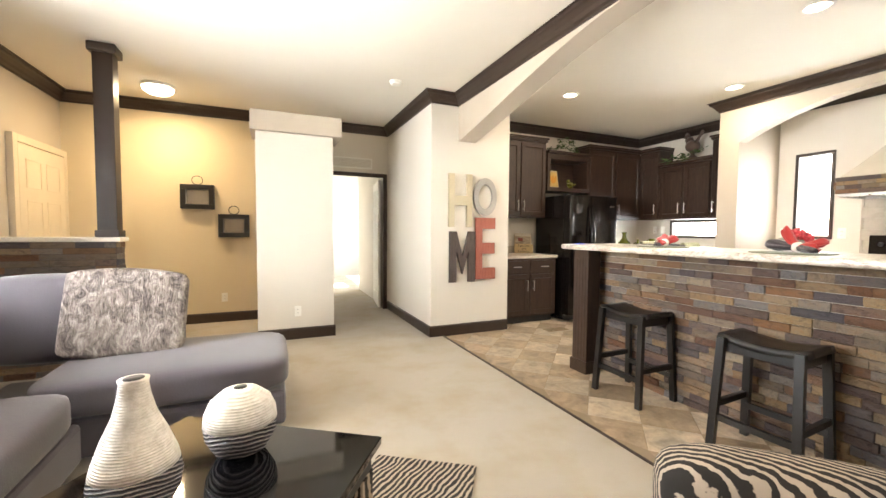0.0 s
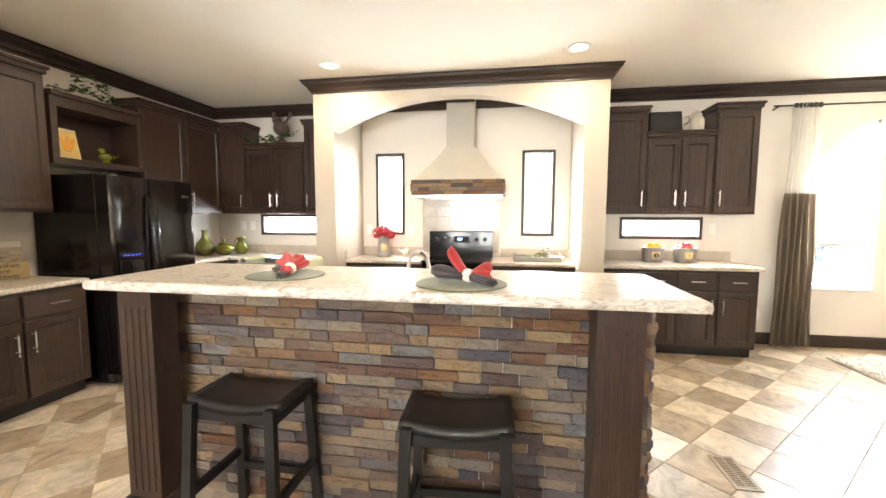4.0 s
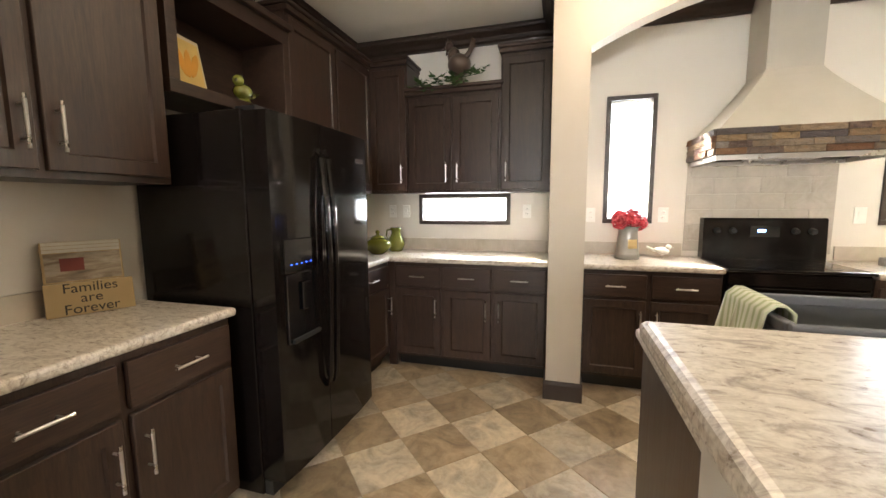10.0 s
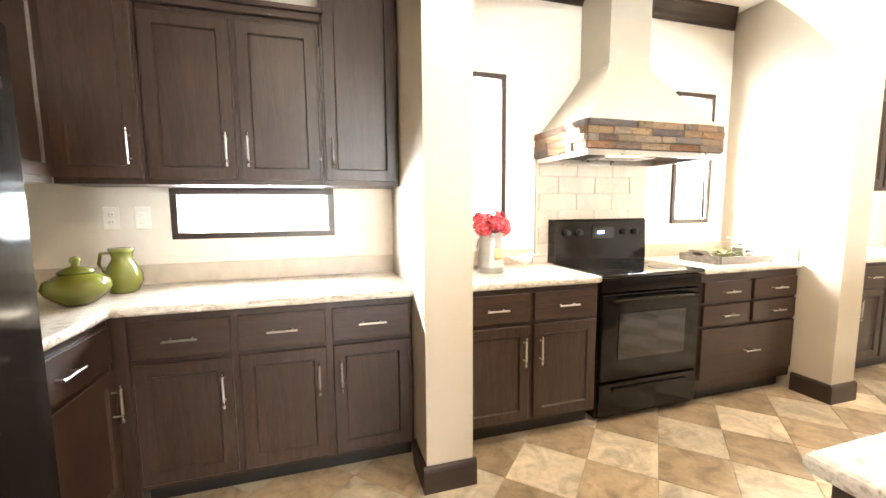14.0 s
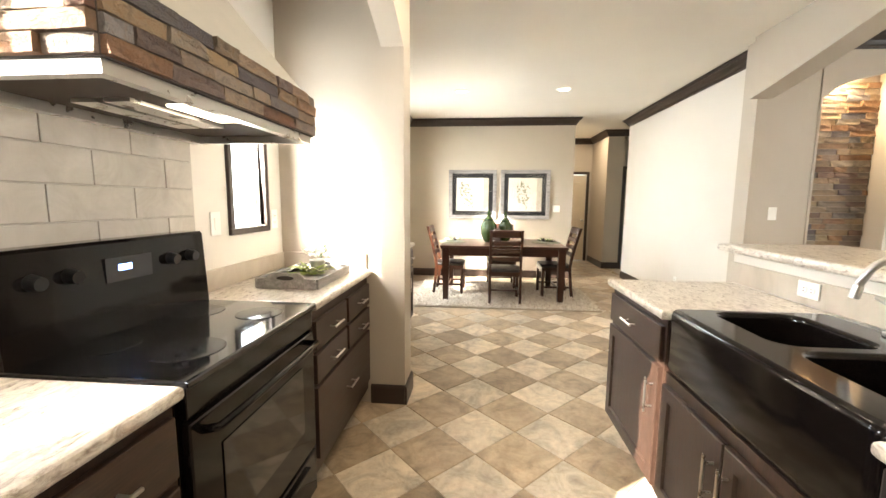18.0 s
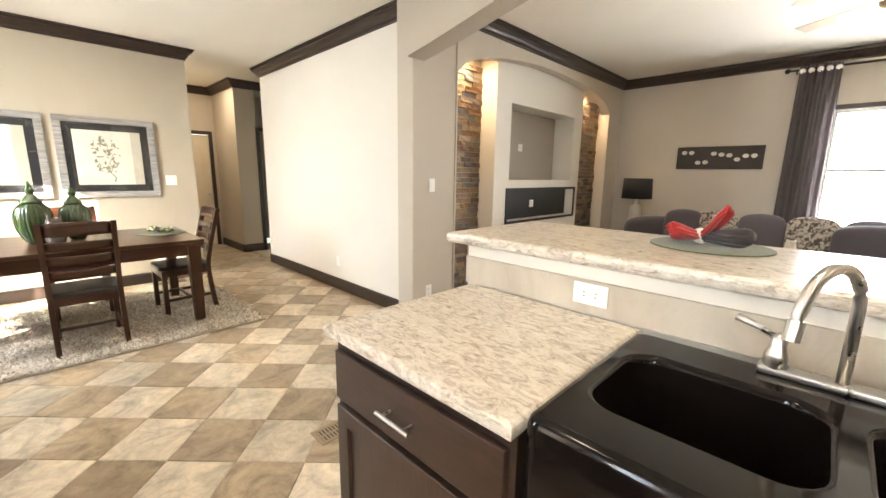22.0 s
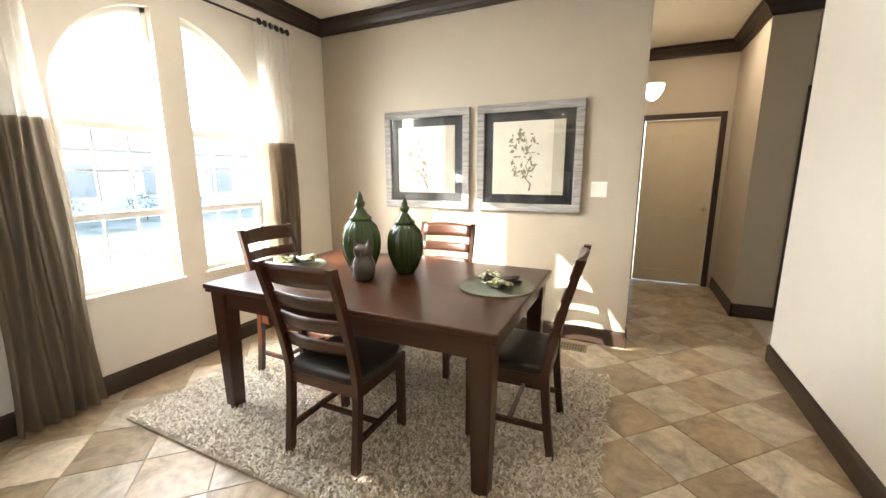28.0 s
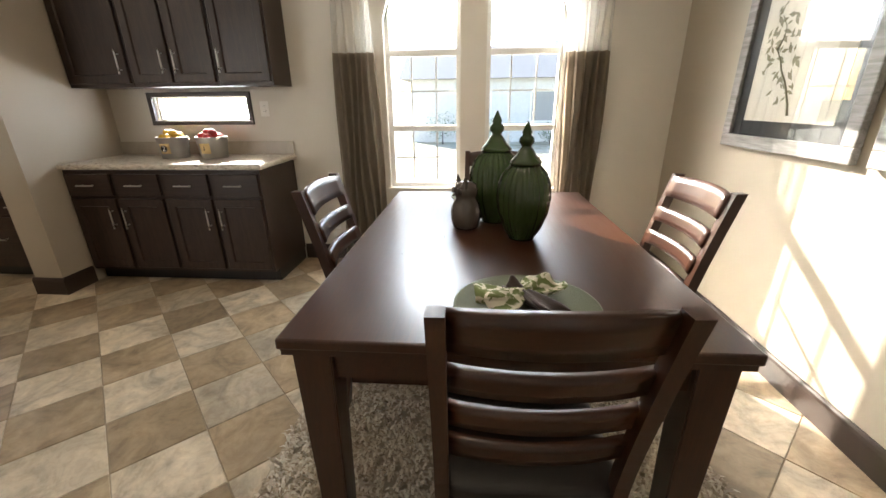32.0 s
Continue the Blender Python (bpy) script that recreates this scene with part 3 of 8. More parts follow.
for a, b in zip(rows_, rows_[1:]):
    for i in range(4):
        bm.faces.new((a[i], a[(i + 1) % 4], b[(i + 1) % 4], b[i]))
bm.faces.new(rows_[0][::-1])
bm.faces.new(rows_[-1])
bmesh.ops.recalc_face_normals(bm, faces=bm.faces)
structure("beam", bm, WALL, "greige painted beam with a gently arched soffit", "beam")

# living room
structure("wall_west", holed("x", XL - 0.16, 0.16, YL - 1.4, 9.0, -0.1, ZC + 0.05, [(3.17, 3.91, 0.80, 2.16), (4.03, 4.77, 0.80, 2.16)]), WALL, "greige living room wall with wide windows", "wall")
fy = [0.33 + 3.31 * i / 30 for i in range(31)]
structure("wall_fireplace", extrude([(XL, 0), (0.33, 0)] + [(x, 2.25 + 0.33 * math.sqrt(max(0, 1 - ((x - 1.985) / 1.66) ** 2))) for x in fy] + [(3.64, 0), (3.659, 0), (3.659, ZC + 0.02), (XL, ZC + 0.02)], "y", YL - 0.12, YL), WALL, "greige living room wall with an arched media alcove", "wall")
structure("wall_media", holed("y", 0.32, 0.30, 0.88, 2.87, 0, ZC + 0.02, [(1.10, 2.59, 1.31, 2.16), (1.00, 2.61, 0.83, 1.19)]), WALL_WHITE, "pale painted media wall with television recess and low shelf slot", "wall")
structure("wall_media_back", bx(2.872, 0.15, 0, 3.659, 0.39, ZC + 0.02), WALL, "greige wall closing the alcove", "wall")
structure("wall_media_back_end", bx(XL, 0.15, 0, 0.878, 0.39, ZC + 0.02), WALL, "greige wall closing the alcove", "wall")
structure("wall_media_rear", bx(XL, 0.03, 0, 3.659, 0.149, ZC + 0.02), WALL, "greige wall behind the media wall", "wall")
structure("wall_media_recess", bx(0.90, 0.26, 1.25, 2.85, 0.319, 2.3), paint("taupe_recess_paint", (0.30, 0.26, 0.21)), "taupe back of the television recess", "wall")
structure("wall_media_slot", bx(1.002, 0.32, 0.832, 2.608, 0.50, 1.188), BLACK_W, "black back of the fireplace slot", "wall")
structure("fireplace_trim", holed("y", 0.621, 0.014, 0.97, 2.64, 0.80, 1.22, [(1.00, 2.61, 0.83, 1.19)]), BLACK_W, "black fireplace surround", "trim")
structure("wall_far", bx(XL, YF, 0, 2.589, YF + 0.12, ZC + 0.02), paint("warm_entry_paint", (0.62, 0.52, 0.36)), "warm cream wall behind the entry", "wall")
structure("partition_cap", bx(1.90, 6.44, 2.29, 2.845, 7.0, 2.50), WALL, "greige cap over the partition", "wall")
structure("wall_partition", bx(1.95, 6.50, 0, 2.755, 7.0, 2.29), WALL_WHITE, "pale painted partition block beside the hallway", "wall")
structure("hall_header", bx(2.71, 7.80, 2.06, XH, 7.92, ZC + 0.02), WALL_WHITE, "painted wall over the hallway doorway", "wall")
structure("wall_hall_left_low", bx(2.59, 7.0, 0, 2.71, 7.80, 2.48), WALL_WHITE, "pale low hallway wall behind the partition", "wall")
structure("wall_hall_left", bx(2.59, 7.80, 0, 2.71, 12.5, ZC + 0.02), WALL_WHITE, "pale hallway wall", "wall")
structure("wall_hall_end", bx(2.4, 12.5, 0, XH + 0.9, 12.62, ZC + 0.02), WALL_WHITE, "pale wall at the hallway's end", "wall")

# hallway past the dining area
structure("wall_hall_corner", bx(3.74, -4.96, 0, 4.06, -3.75, ZC + 0.02), WALL, "greige hallway corner", "wall")
structure("wall_hall_door", holed("y", -4.97, 0.12, 3.74, 5.20, 0, ZC + 0.02, [(4.17, 4.94, 0, 2.0)]), WALL, "greige wall with the hallway door", "wall")
structure("wall_hall_east", bx(5.02, -4.85, 0, 5.16, YD - 0.14, ZC + 0.02), WALL, "greige hallway wall", "wall")
structure("wall_hall_west", bx(2.6, -3.87, 0, 2.7, -2.74, ZC + 0.02), WALL, "greige side passage wall", "wall")
structure("wall_passage", bx(2.7, -3.87, 0, 3.0, -3.75, ZC + 0.02), WALL, "greige side passage wall", "wall")

structure("wall_passage_end", bx(2.6, -5.1, 0, 3.739, -5.0, ZC + 0.02), WALL, "greige wall closing the side room", "wall")
structure("wall_passage_side", bx(2.5, -5.1, 0, 2.599, -3.75, ZC + 0.02), WALL, "greige wall closing the side room", "wall")

# mouldings
crown("crown_dining", 4.99, YD, XB, YD, 0, 1, 1, -1)
crown("crown_dining_end", 4.99, YD - 0.14, 4.99, YD, -1, 0, 0, 1)
crown("crown_east_dining", XB, YD, XB, A0, -1, 0, -1, -1)
crown("crown_east_kitchen", XB, A1, XB, YK, -1, 0, -1, -1)
crown("crown_niche", XB, N0, XB, N1, -1, 0, -1, -1)
crown("crown_surround", XA, A0, XA, A1, -1, 0, 1, 1)
crown("crown_surround_side", XA, A0, XB, A0, 0, -1, 1, -1)
crown("crown_surround_side", XA, A1, XB, A1, 0, 1, 1, -1)
crown("crown_fridge", XHR, YK, XB, YK, 0, -1, -1, -1)
crown("crown_long", XW, -2.74, XW, 0.56, 1, 0, 1, 0)
crown("crown_beam_living", 4.05, BY0, 4.11, YH, -1, 0.01, 0, -1)
crown("crown_beam_end", 3.66, BY0, 4.05, BY0, 0, 1, 1, -1)
crown("crown_long_living", 3.66, YL, 3.66, BY0, -1, 0, -1, 1)
crown("crown_letters", XH, YH, 4.11, YH, 0, -1, 1, -1)
crown("crown_letters_hall", XH, YH, XH, 7.80, -1, 0, 1, -1)
crown("crown_hall_far", 2.71, 7.80, XH, 7.80, 0, -1, -1, -1)
crown("crown_far", XL, YF, 2.589, YF, 0, -1, -1, -1)
crown("crown_west", XL, YL, XL, YF, 1, 0, -1, -1)
crown("crown_fireplace", XL, YL, 3.66, YL, 0, 1, -1, -1)
crown("crown_hall_door", 4.06, -4.85, 5.02, -4.85, 0, 1, -1, -1)
crown("crown_hall_corner", 4.06, -4.85, 4.06, -3.75, 1, 0, -1, 1)
crown("crown_hall_return", 2.7, -3.75, 4.06, -3.75, 0, 1, -1, 1)
skirt("baseboard_dining", 4.99, YD, XB, YD, 0, 1)
skirt("baseboard_dining_end", 4.99, YD - 0.14, 4.99, YD + 0.016, -1, 0)
skirt("baseboard_east", XB, YD + 0.016, XB, 0.43, -1, 0)
skirt("baseboard_long", XW, -2.74, XW, 0.545, 1, 0)
skirt("baseboard_long_step", XW, 0.561, 4.17, 0.561, 0, -1)
skirt("baseboard_pilaster", 4.17, 0.545, 4.17, 0.776, 1, 0)
skirt("baseboard_long_end", 3.66, 0.76, 4.17, 0.76, 0, 1)
skirt("baseboard_letters", XH - 0.016, YH, XHR, YH, 0, -1)
skirt("baseboard_letters_hall", XH, YH, XH, 7.80, -1, 0)
skirt("baseboard_partition", 1.95, 6.50, 2.771, 6.50, 0, -1)
skirt("baseboard_partition_side", 2.755, 6.50, 2.755, 7.00, 1, 0)
skirt("baseboard_far", XL, YF, 1.93, YF, 0, -1)
skirt("baseboard_jamb", XA, A0 - 0.016, XA, N0 + 0.016, -1, 0)
skirt("baseboard_jamb", XA, N1 - 0.016, XA, A1 + 0.016, -1, 0)
skirt("baseboard_jamb_side", XA, N0, 7.31, N0, 0, 1)
skirt("baseboard_jamb_side", XA, N1, 7.31, N1, 0, -1)
skirt("baseboard_jamb_side", XA, A0, 7.31, A0, 0, -1)
skirt("baseboard_jamb_side", XA, A1, 7.31, A1, 0, 1)
skirt("baseboard_hall", 4.06, -4.85, 4.06, -3.734, 1, 0)
skirt("baseboard_hall_return", 3.74, -3.75, 4.076, -3.75, 0, 1)
skirt("baseboard_media", 0.864, 0.62, 2.886, 0.62, 0, 1)
skirt("baseboard_media_side", 2.87, 0.425, 2.87, 0.62, 1, 0)
skirt("baseboard_west", XL, YL, XL, YF, 1, 0)

# ---- cabinets ----
def shaker(w, h, t=0.02, rail=0.055):
    """A shaker front of width w and height h: frame and recessed panel, front towards -y."""
    bm = bmesh.new()

    def ring(x0, z0, x1, z1, y):
        return [bm.verts.new(p) for p in ((x0, y, z0), (x1, y, z0), (x1, y, z1), (x0, y, z1))]
    e = 0.003
    rs = [ring(0, 0, w, h, 0), ring(0, 0, w, h, -t + e), ring(e, e, w - e, h - e, -t), ring(rail, rail, w - rail, h - rail, -t), ring(rail + 0.006, rail + 0.006, w - rail - 0.006, h - rail - 0.006, -t * 0.45)]
    for a, b in zip(rs, rs[1:]):
        for i in range(4):
            bm.faces.new((a[i], a[(i + 1) % 4], b[(i + 1) % 4], b[i]))
    bm.faces.new(rs[-1])
    bm.faces.new(rs[0][::-1])
    bmesh.ops.recalc_face_normals(bm, faces=bm.faces)
    return bm


def bar_pull(ln, vertical=True):
    """A straight bar pull with two posts, centred, standing out towards -y."""
    bm = bmesh.new()
    a = (0, 0, 1) if vertical else (1, 0, 0)
    e = Vector(a) * ln / 2
    y = Vector((0, -0.032, 0))
    cyl(bm, y - e, y + e, 0.0055, seg=10)
    for s in (-0.32, 0.32):
        cyl(bm, Vector(a) * ln * s, Vector(a) * ln * s + y, 0.004, seg=8)
    return bm


def drawer(unit, x, z, w, h, pull=True, ln=0.13):
    d = part("drawer", bx(0, -0.02, 0, w, 0, h, bevel=0.003), DARK_X, unit, "dark stained drawer front", pose(x, 0, z))
    if pull:
        part("handle", bar_pull(ln, False), STEEL, d, "brushed nickel bar pull", pose(w / 2, -0.02, h / 2))
    return d


def cdoor(unit, x, z, w, h, side, high=True, ln=0.16):
    """side: 1 puts the pull at the right edge, -1 at the left; high: near the top."""
    d = part("door", shaker(w, h), DARK, unit, "dark stained shaker door", pose(x, 0, z))
    hx = w - 0.035 if side > 0 else 0.035
    part("handle", bar_pull(ln), STEEL, d, "brushed nickel bar pull", pose(hx, -0.02, h - 0.14 if high else 0.14))
    return d


def base_unit(m, w, depth, bays, label, group, doors=True, top=0.875):
    """A base cabinet of equal bays, each a drawer over a door; bays: list of pull sides."""
    u = thing("base_cabinet", label, "cabinet", m, group)
    part("body", bx(0, 0, 0.10, w, depth, top), DARK, u)
    part("toe_kick", bx(0.002, 0.07, 0, w - 0.002, depth - 0.01, 0.10), BLACK_W, u, "black recessed toe kick")
    bw = w / len(bays)
    for i, s in enumerate(bays):
        drawer(u, i * bw + 0.015, top - 0.185, bw - 0.03, 0.155, ln=min(0.13, bw * 0.4))
        if doors:
            cdoor(u, i * bw + 0.015, 0.125, bw - 0.03, top - 0.185 - 0.025 - 0.125, s)
    return u


def drawer_unit(m, w, depth, label, group, cols=2, rows=(0.155, 0.155, 0.36), top=0.875):
    u = thing("drawer_cabinet", label, "cabinet", m, group)
    part("body", bx(0, 0, 0.10, w, depth, top), DARK, u)
    part("toe_kick", bx(0.002, 0.07, 0, w - 0.002, depth - 0.01, 0.10), BLACK_W, u, "black recessed toe kick")
    z = top - 0.03
    for n, h in enumerate(rows):
        z -= h
        c = cols if n < 2 else 1
        for i in range(c):
            drawer(u, i * w / c + 0.015, z, w / c - 0.03, h - 0.02)
    return u


def wall_unit(m, w, depth, z0, z1, sides, label, group, cap=True):
    u = thing("wall_cabinet", label, "cabinet", m, group)
    part("body", bx(0, 0, z0, w, depth, z1), DARK, u)
    if cap:
        bm = bmesh.new()
        box(bm, -0.012, -0.03, z1 - 0.02, w + 0.012, depth, z1 + 0.015, bevel=0.005)
        box(bm, -0.026, -0.045, z1 + 0.015, w + 0.026, depth, z1 + 0.04, bevel=0.006)
        part("cornice", bm, DARK_X, u, "stepped dark cornice")
    bw = w / len(sides)
    for i, s in enumerate(sides):
        cdoor(u, i * bw + 0.012, z0 + 0.025, bw - 0.024, z1 - z0 - 0.075, s, False)
    return u


def worktop(name, outline, z0, z1, label, bevel=0.014):
    bm = extrude(outline, "z", z0, z1)
    es = [e for e in bm.edges if abs(e.verts[0].co.z - e.verts[1].co.z) < 1e-6]
    bmesh.ops.bevel(bm, geom=es, offset=bevel, segments=3, affect="EDGES", profile=0.5)
    return solid(name, bm, LAM, label, "worktop")


CF = 7.33                    # front of the base cabinets on the outer wall
EAST = lambda y: pose(CF, y, 0, 0, 0, -90)      # local x runs towards -y
DEP = XB - CF - 0.004
G = "kitchen base cabinets"
# run beside the refrigerator corner
base_unit(EAST(6.10), 6.10 - A1 - 0.006, DEP, [1, 1, -1], "dark shaker base cabinet with three drawers over doors", G)
base_unit(pose(6.68, 6.17, 0), CF - 6.68 - 0.003, YK - 6.17 - 0.004, [1], "dark corner base cabinet with a drawer", G)
solid("filler_panel", bx(CF + 0.001, 6.103, 0.0, CF + 0.02, 6.168, 0.875), DARK, "narrow dark wooden filler panel in the cabinet corner", "panel")
# niche
base_unit(EAST(N1 - 0.005), N1 - 3.79 - 0.012, DEP, [1, -1], "dark shaker base cabinet beside the range", G)
drawer_unit(EAST(3.018), 3.018 - N0 - 0.006, DEP, "dark drawer cabinet beside the range", G)
# dining end
base_unit(EAST(A0 - 0.005), A0 - 0.44 - 0.005, DEP, [1, -1, 1, -1], "dark shaker sideboard cabinet with four drawers over doors", G)
WF = 6.15
base_unit(pose(XHR + 0.005, WF, 0), 5.69 - XHR - 0.01, YK - WF - 0.004, [1, -1], "dark shaker base cabinet beside the refrigerator", G)

worktop("worktop", [(6.665, 6.14), (CF - 0.03, 6.14), (CF - 0.03, A1 + 0.002), (XB - 0.002, A1 + 0.002), (XB - 0.002, YK - 0.002), (6.655, YK - 0.002)], 0.876, 0.915, "marbled beige laminate worktop in the kitchen corner")
worktop("worktop", [(CF - 0.03, N1 - 0.002), (CF - 0.03, 3.792), (XB - 0.002, 3.792), (XB - 0.002, N1 - 0.002)], 0.876, 0.915, "marbled beige laminate worktop in the niche")
worktop("worktop", [(CF - 0.03, 3.017), (CF - 0.03, N0 + 0.002), (XB - 0.002, N0 + 0.002), (XB - 0.002, 3.017)], 0.876, 0.915, "marbled beige laminate worktop in the niche")
worktop("worktop", [(CF - 0.03, A0 - 0.002), (CF - 0.03, 0.41), (XB - 0.002, 0.41), (XB - 0.002, A0 - 0.002)], 0.876, 0.915, "marbled beige laminate worktop near the dining table")
worktop("worktop", [(XHR + 0.002, WF - 0.03), (5.70, WF - 0.03), (5.70, YK - 0.002), (XHR + 0.002, YK - 0.002)], 0.876, 0.915, "marbled beige laminate worktop beside the refrigerator")

sm_ = Mat("beige_splash_strip", 0.3)
sm_.base(sm_.ramp(sm_.noise(sm_.coords((1, 1, 0.6)), 6, 6, 0.6, 0.6), [(0.3, (0.40, 0.34, 0.27)), (0.7, (0.53, 0.47, 0.385))]))
sm_.bump(sm_.noise(sm_.coords(), 60, 3), 0.08, 0.003)
SPL = sm_.m
for n, b in enumerate(((XB - 0.014, A1 + 0.003, XB - 0.001, YK - 0.003), (6.66, YK - 0.014, XB - 0.015, YK - 0.001), (XB - 0.014, 3.90, XB - 0.001, N1 - 0.003), (XB - 0.014, N0 + 0.003, XB - 0.001, 2.93), (XB - 0.014, 0.42, XB - 0.001, A0 - 0.003), (XHR + 0.003, YK - 0.014, 5.69, YK - 0.001),
                       (CF, N1 - 0.012, XB - 0.015, N1 - 0.001), (CF, N0 + 0.001, XB - 0.015, N0 + 0.012))):
    structure("splashback", bx(b[0], b[1], 0.916, b[2], b[3], 1.02, bevel=0.002), SPL, "low beige tiled splashback strip", "splashback")

# wall cabinets
UF = 7.60
UP = lambda y: pose(UF, y, 0, 0, 0, -90)
UD = XB - UF - 0.004
GU = "kitchen wall cabinets"
wall_unit(UP(6.43), 0.35, UD, 1.43, 2.51, [1], "tall dark shaker wall cabinet", GU)
wall_unit(UP(6.075), 0.78, UD, 1.43, 2.25, [1, -1], "lower dark shaker wall cabinet with two doors", GU)
wall_unit(UP(5.29), 5.29 - A1 - 0.006, UD, 1.43, 2.51, [-1], "tall dark shaker wall cabinet", GU)
wall_unit(UP(A0 - 0.005), 0.50, UD, 1.43, 2.51, [1], "tall dark shaker wall cabinet", GU)
wall_unit(UP(A0 - 0.51), 0.64, UD, 1.43, 2.25, [1, -1], "lower dark shaker wall cabinet with two doors", GU)
wall_unit(UP(A0 - 1.155), 0.40, UD, 1.43, 2.51, [-1], "tall dark shaker wall cabinet", GU)
wall_unit(pose(XHR + 0.005, YK - 0.325, 0), 0.875, 0.32, 1.43, 2.51, [1, -1], "tall dark shaker wall cabinet beside the refrigerator", GU)
wall_unit(pose(6.512, YK - 0.30, 0), 7.59 - 6.512, 0.296, 1.43, 2.51, [1, -1], "tall dark shaker corner wall cabinet", GU)
# open shelf over the refrigerator
u = thing("open_shelf_cabinet", "dark open shelf box above the refrigerator", "cabinet", pose(5.72, YK - 0.33, 0.055))
for nm, b in (("shelf", (0, 0, 1.765, 0.785, 0.326, 1.82)), ("top", (0, 0, 2.22, 0.785, 0.326, 2.30)), ("side_panel", (0, 0, 1.82, 0.05, 0.326, 2.22)), ("side_panel", (0.735, 0, 1.82, 0.785, 0.326, 2.22)), ("back_panel", (0.05, 0.30, 1.82, 0.735, 0.326, 2.22))):
    part(nm, bx(*b, bevel=0.002), DARK_X, u)
part("cornice", bx(-0.001, -0.03, 2.30, 0.79, 0.32, 2.34, bevel=0.006), DARK_X, u, "stepped dark cornice")

# ---- range, hood ----
rg = thing("range", "gloss black freestanding electric range with a glass oven door", "range", pose(CF - 0.02, 3.785, 0, 0, 0, -90))
RW, RD = 0.762, XB - CF + 0.01
part("body", bx(0.004, 0.03, 0.03, RW - 0.004, RD, 0.895, bevel=0.004), BLACK, rg)
part("cooktop", bx(0, -0.012, 0.896, RW, RD - 0.07, 0.918, bevel=0.006), DGLASS, rg, "black glass cooktop")
part("oven_door", bx(0.012, 0.0, 0.27, RW - 0.012, 0.028, 0.80, bevel=0.008), BLACK, rg, "black oven door")
part("oven_window", bx(0.13, -0.004, 0.40, RW - 0.13, -0.0005, 0.68, bevel=0.0015), DGLASS, rg, "dark glass oven window")
part("oven_handle", tube([(0.06, 0.0, 0.76), (0.07, -0.04, 0.765), (0.2, -0.05, 0.77), (RW - 0.2, -0.05, 0.77), (RW - 0.07, -0.04, 0.765), (RW - 0.06, 0.0, 0.76)], 0.012), BLACK, rg, "curved black handle")
part("control_strip", bx(0.012, 0.004, 0.81, RW - 0.012, 0.028, 0.89, bevel=0.004), BLACK, rg)
part("storage_drawer", bx(0.012, 0.002, 0.06, RW - 0.012, 0.028, 0.255, bevel=0.008), BLACK, rg, "black storage drawer")
part("drawer_lip", bx(0.10, -0.012, 0.205, RW - 0.10, 0.003, 0.225, bevel=0.004), BLACK, rg)
bg = part("backguard", extrude([(RD - 0.10, 0.918), (RD - 0.085, 1.212), (RD - 0.075, 1.222), (RD, 1.222), (RD, 0.918)], "x", 0.0, RW), BLACK, rg, "sloping black control panel")
for x in (0.09, 0.19, RW - 0.19, RW - 0.09):
    k = part("knob", cy((x, RD - 0.087, 1.13), (x, RD - 0.121, 1.127), 0.024, 0.019, seg=20), BLACK_M, bg, "black control knob")
part("display", bx(0.30, RD - 0.0945, 1.085, 0.48, RD - 0.0885, 1.165), DGLASS, bg, "dark clock display")
part("clock_digits", bx(0.345, RD - 0.0962, 1.12, 0.395, RD - 0.0946, 1.14), glow("blue_digits", (0.15, 0.35, 1.0), 2.0), bg, "blue clock digits")
for x, y, r in ((0.2, 0.14, 0.10), (0.58, 0.14, 0.085), (0.2, 0.40, 0.085), (0.58, 0.40, 0.10)):
    part("burner_ring", lathe([(r, 0.9185), (r, 0.9192), (r - 0.004, 0.9195)], 36), plain("burner_grey", (0.014, 0.014, 0.015), 0.12) if "burner_grey" not in bpy.data.materials else bpy.data.materials["burner_grey"], rg, "", Matrix.Translation((x, y, 0)))
hd = thing("range_hood", "taupe tapered range hood with a stacked stone band", "range hood", pose(0, 0, 0))
HY0, HY1, HX = 2.89, 3.90, 7.33
bm = bmesh.new()
c = (HY0 + HY1) / 2
lo = [(HX + 0.02, HY0 + 0.03), (XB - 0.002, HY0 + 0.03), (XB - 0.002, HY1 - 0.03), (HX + 0.02, HY1 - 0.03)]
hi = [(7.60, c - 0.155), (XB - 0.002, c - 0.155), (XB - 0.002, c + 0.155), (7.60, c + 0.155)]
rings = []
for n in range(9):
    k = n / 8
    e = 1 - (1 - k) ** 1.12
    rings.append([bm.verts.new((a[0] + (b[0] - a[0]) * e, a[1] + (b[1] - a[1]) * e, 1.80 + 0.40 * k)) for a, b in zip(lo, hi)])
rings.append([bm.verts.new((x, y, ZC - 0.001)) for x, y in hi])
for a, b in zip(rings, rings[1:]):
    for i in range(4):
        bm.faces.new((a[i], a[(i + 1) % 4], b[(i + 1) % 4], b[i]))
bm.faces.new(rings[0][::-1])
bm.faces.new(rings[-1])
bmesh.ops.recalc_face_normals(bm, faces=bm.faces)
part("chimney", bm, HOOD, hd, "taupe painted tapering chimney")
bm = bmesh.new()
box(bm, HX + 0.012, HY0 + 0.012, 1.635, XB - 0.002, HY1 - 0.012, 1.80)
part("band_core", bm, MORTAR, hd)
bm = bmesh.new()
for b in ((HX + 0.02, HY0 + 0.02, HX + 0.05, HY1 - 0.02), (XB - 0.05, HY0 + 0.02, XB - 0.004, HY1 - 0.02), (HX + 0.05, HY0 + 0.02, XB - 0.05, HY0 + 0.05), (HX + 0.05, HY1 - 0.05, XB - 0.05, HY1 - 0.02)):
    box(bm, b[0], b[1], 1.605, b[2], b[3], 1.635)
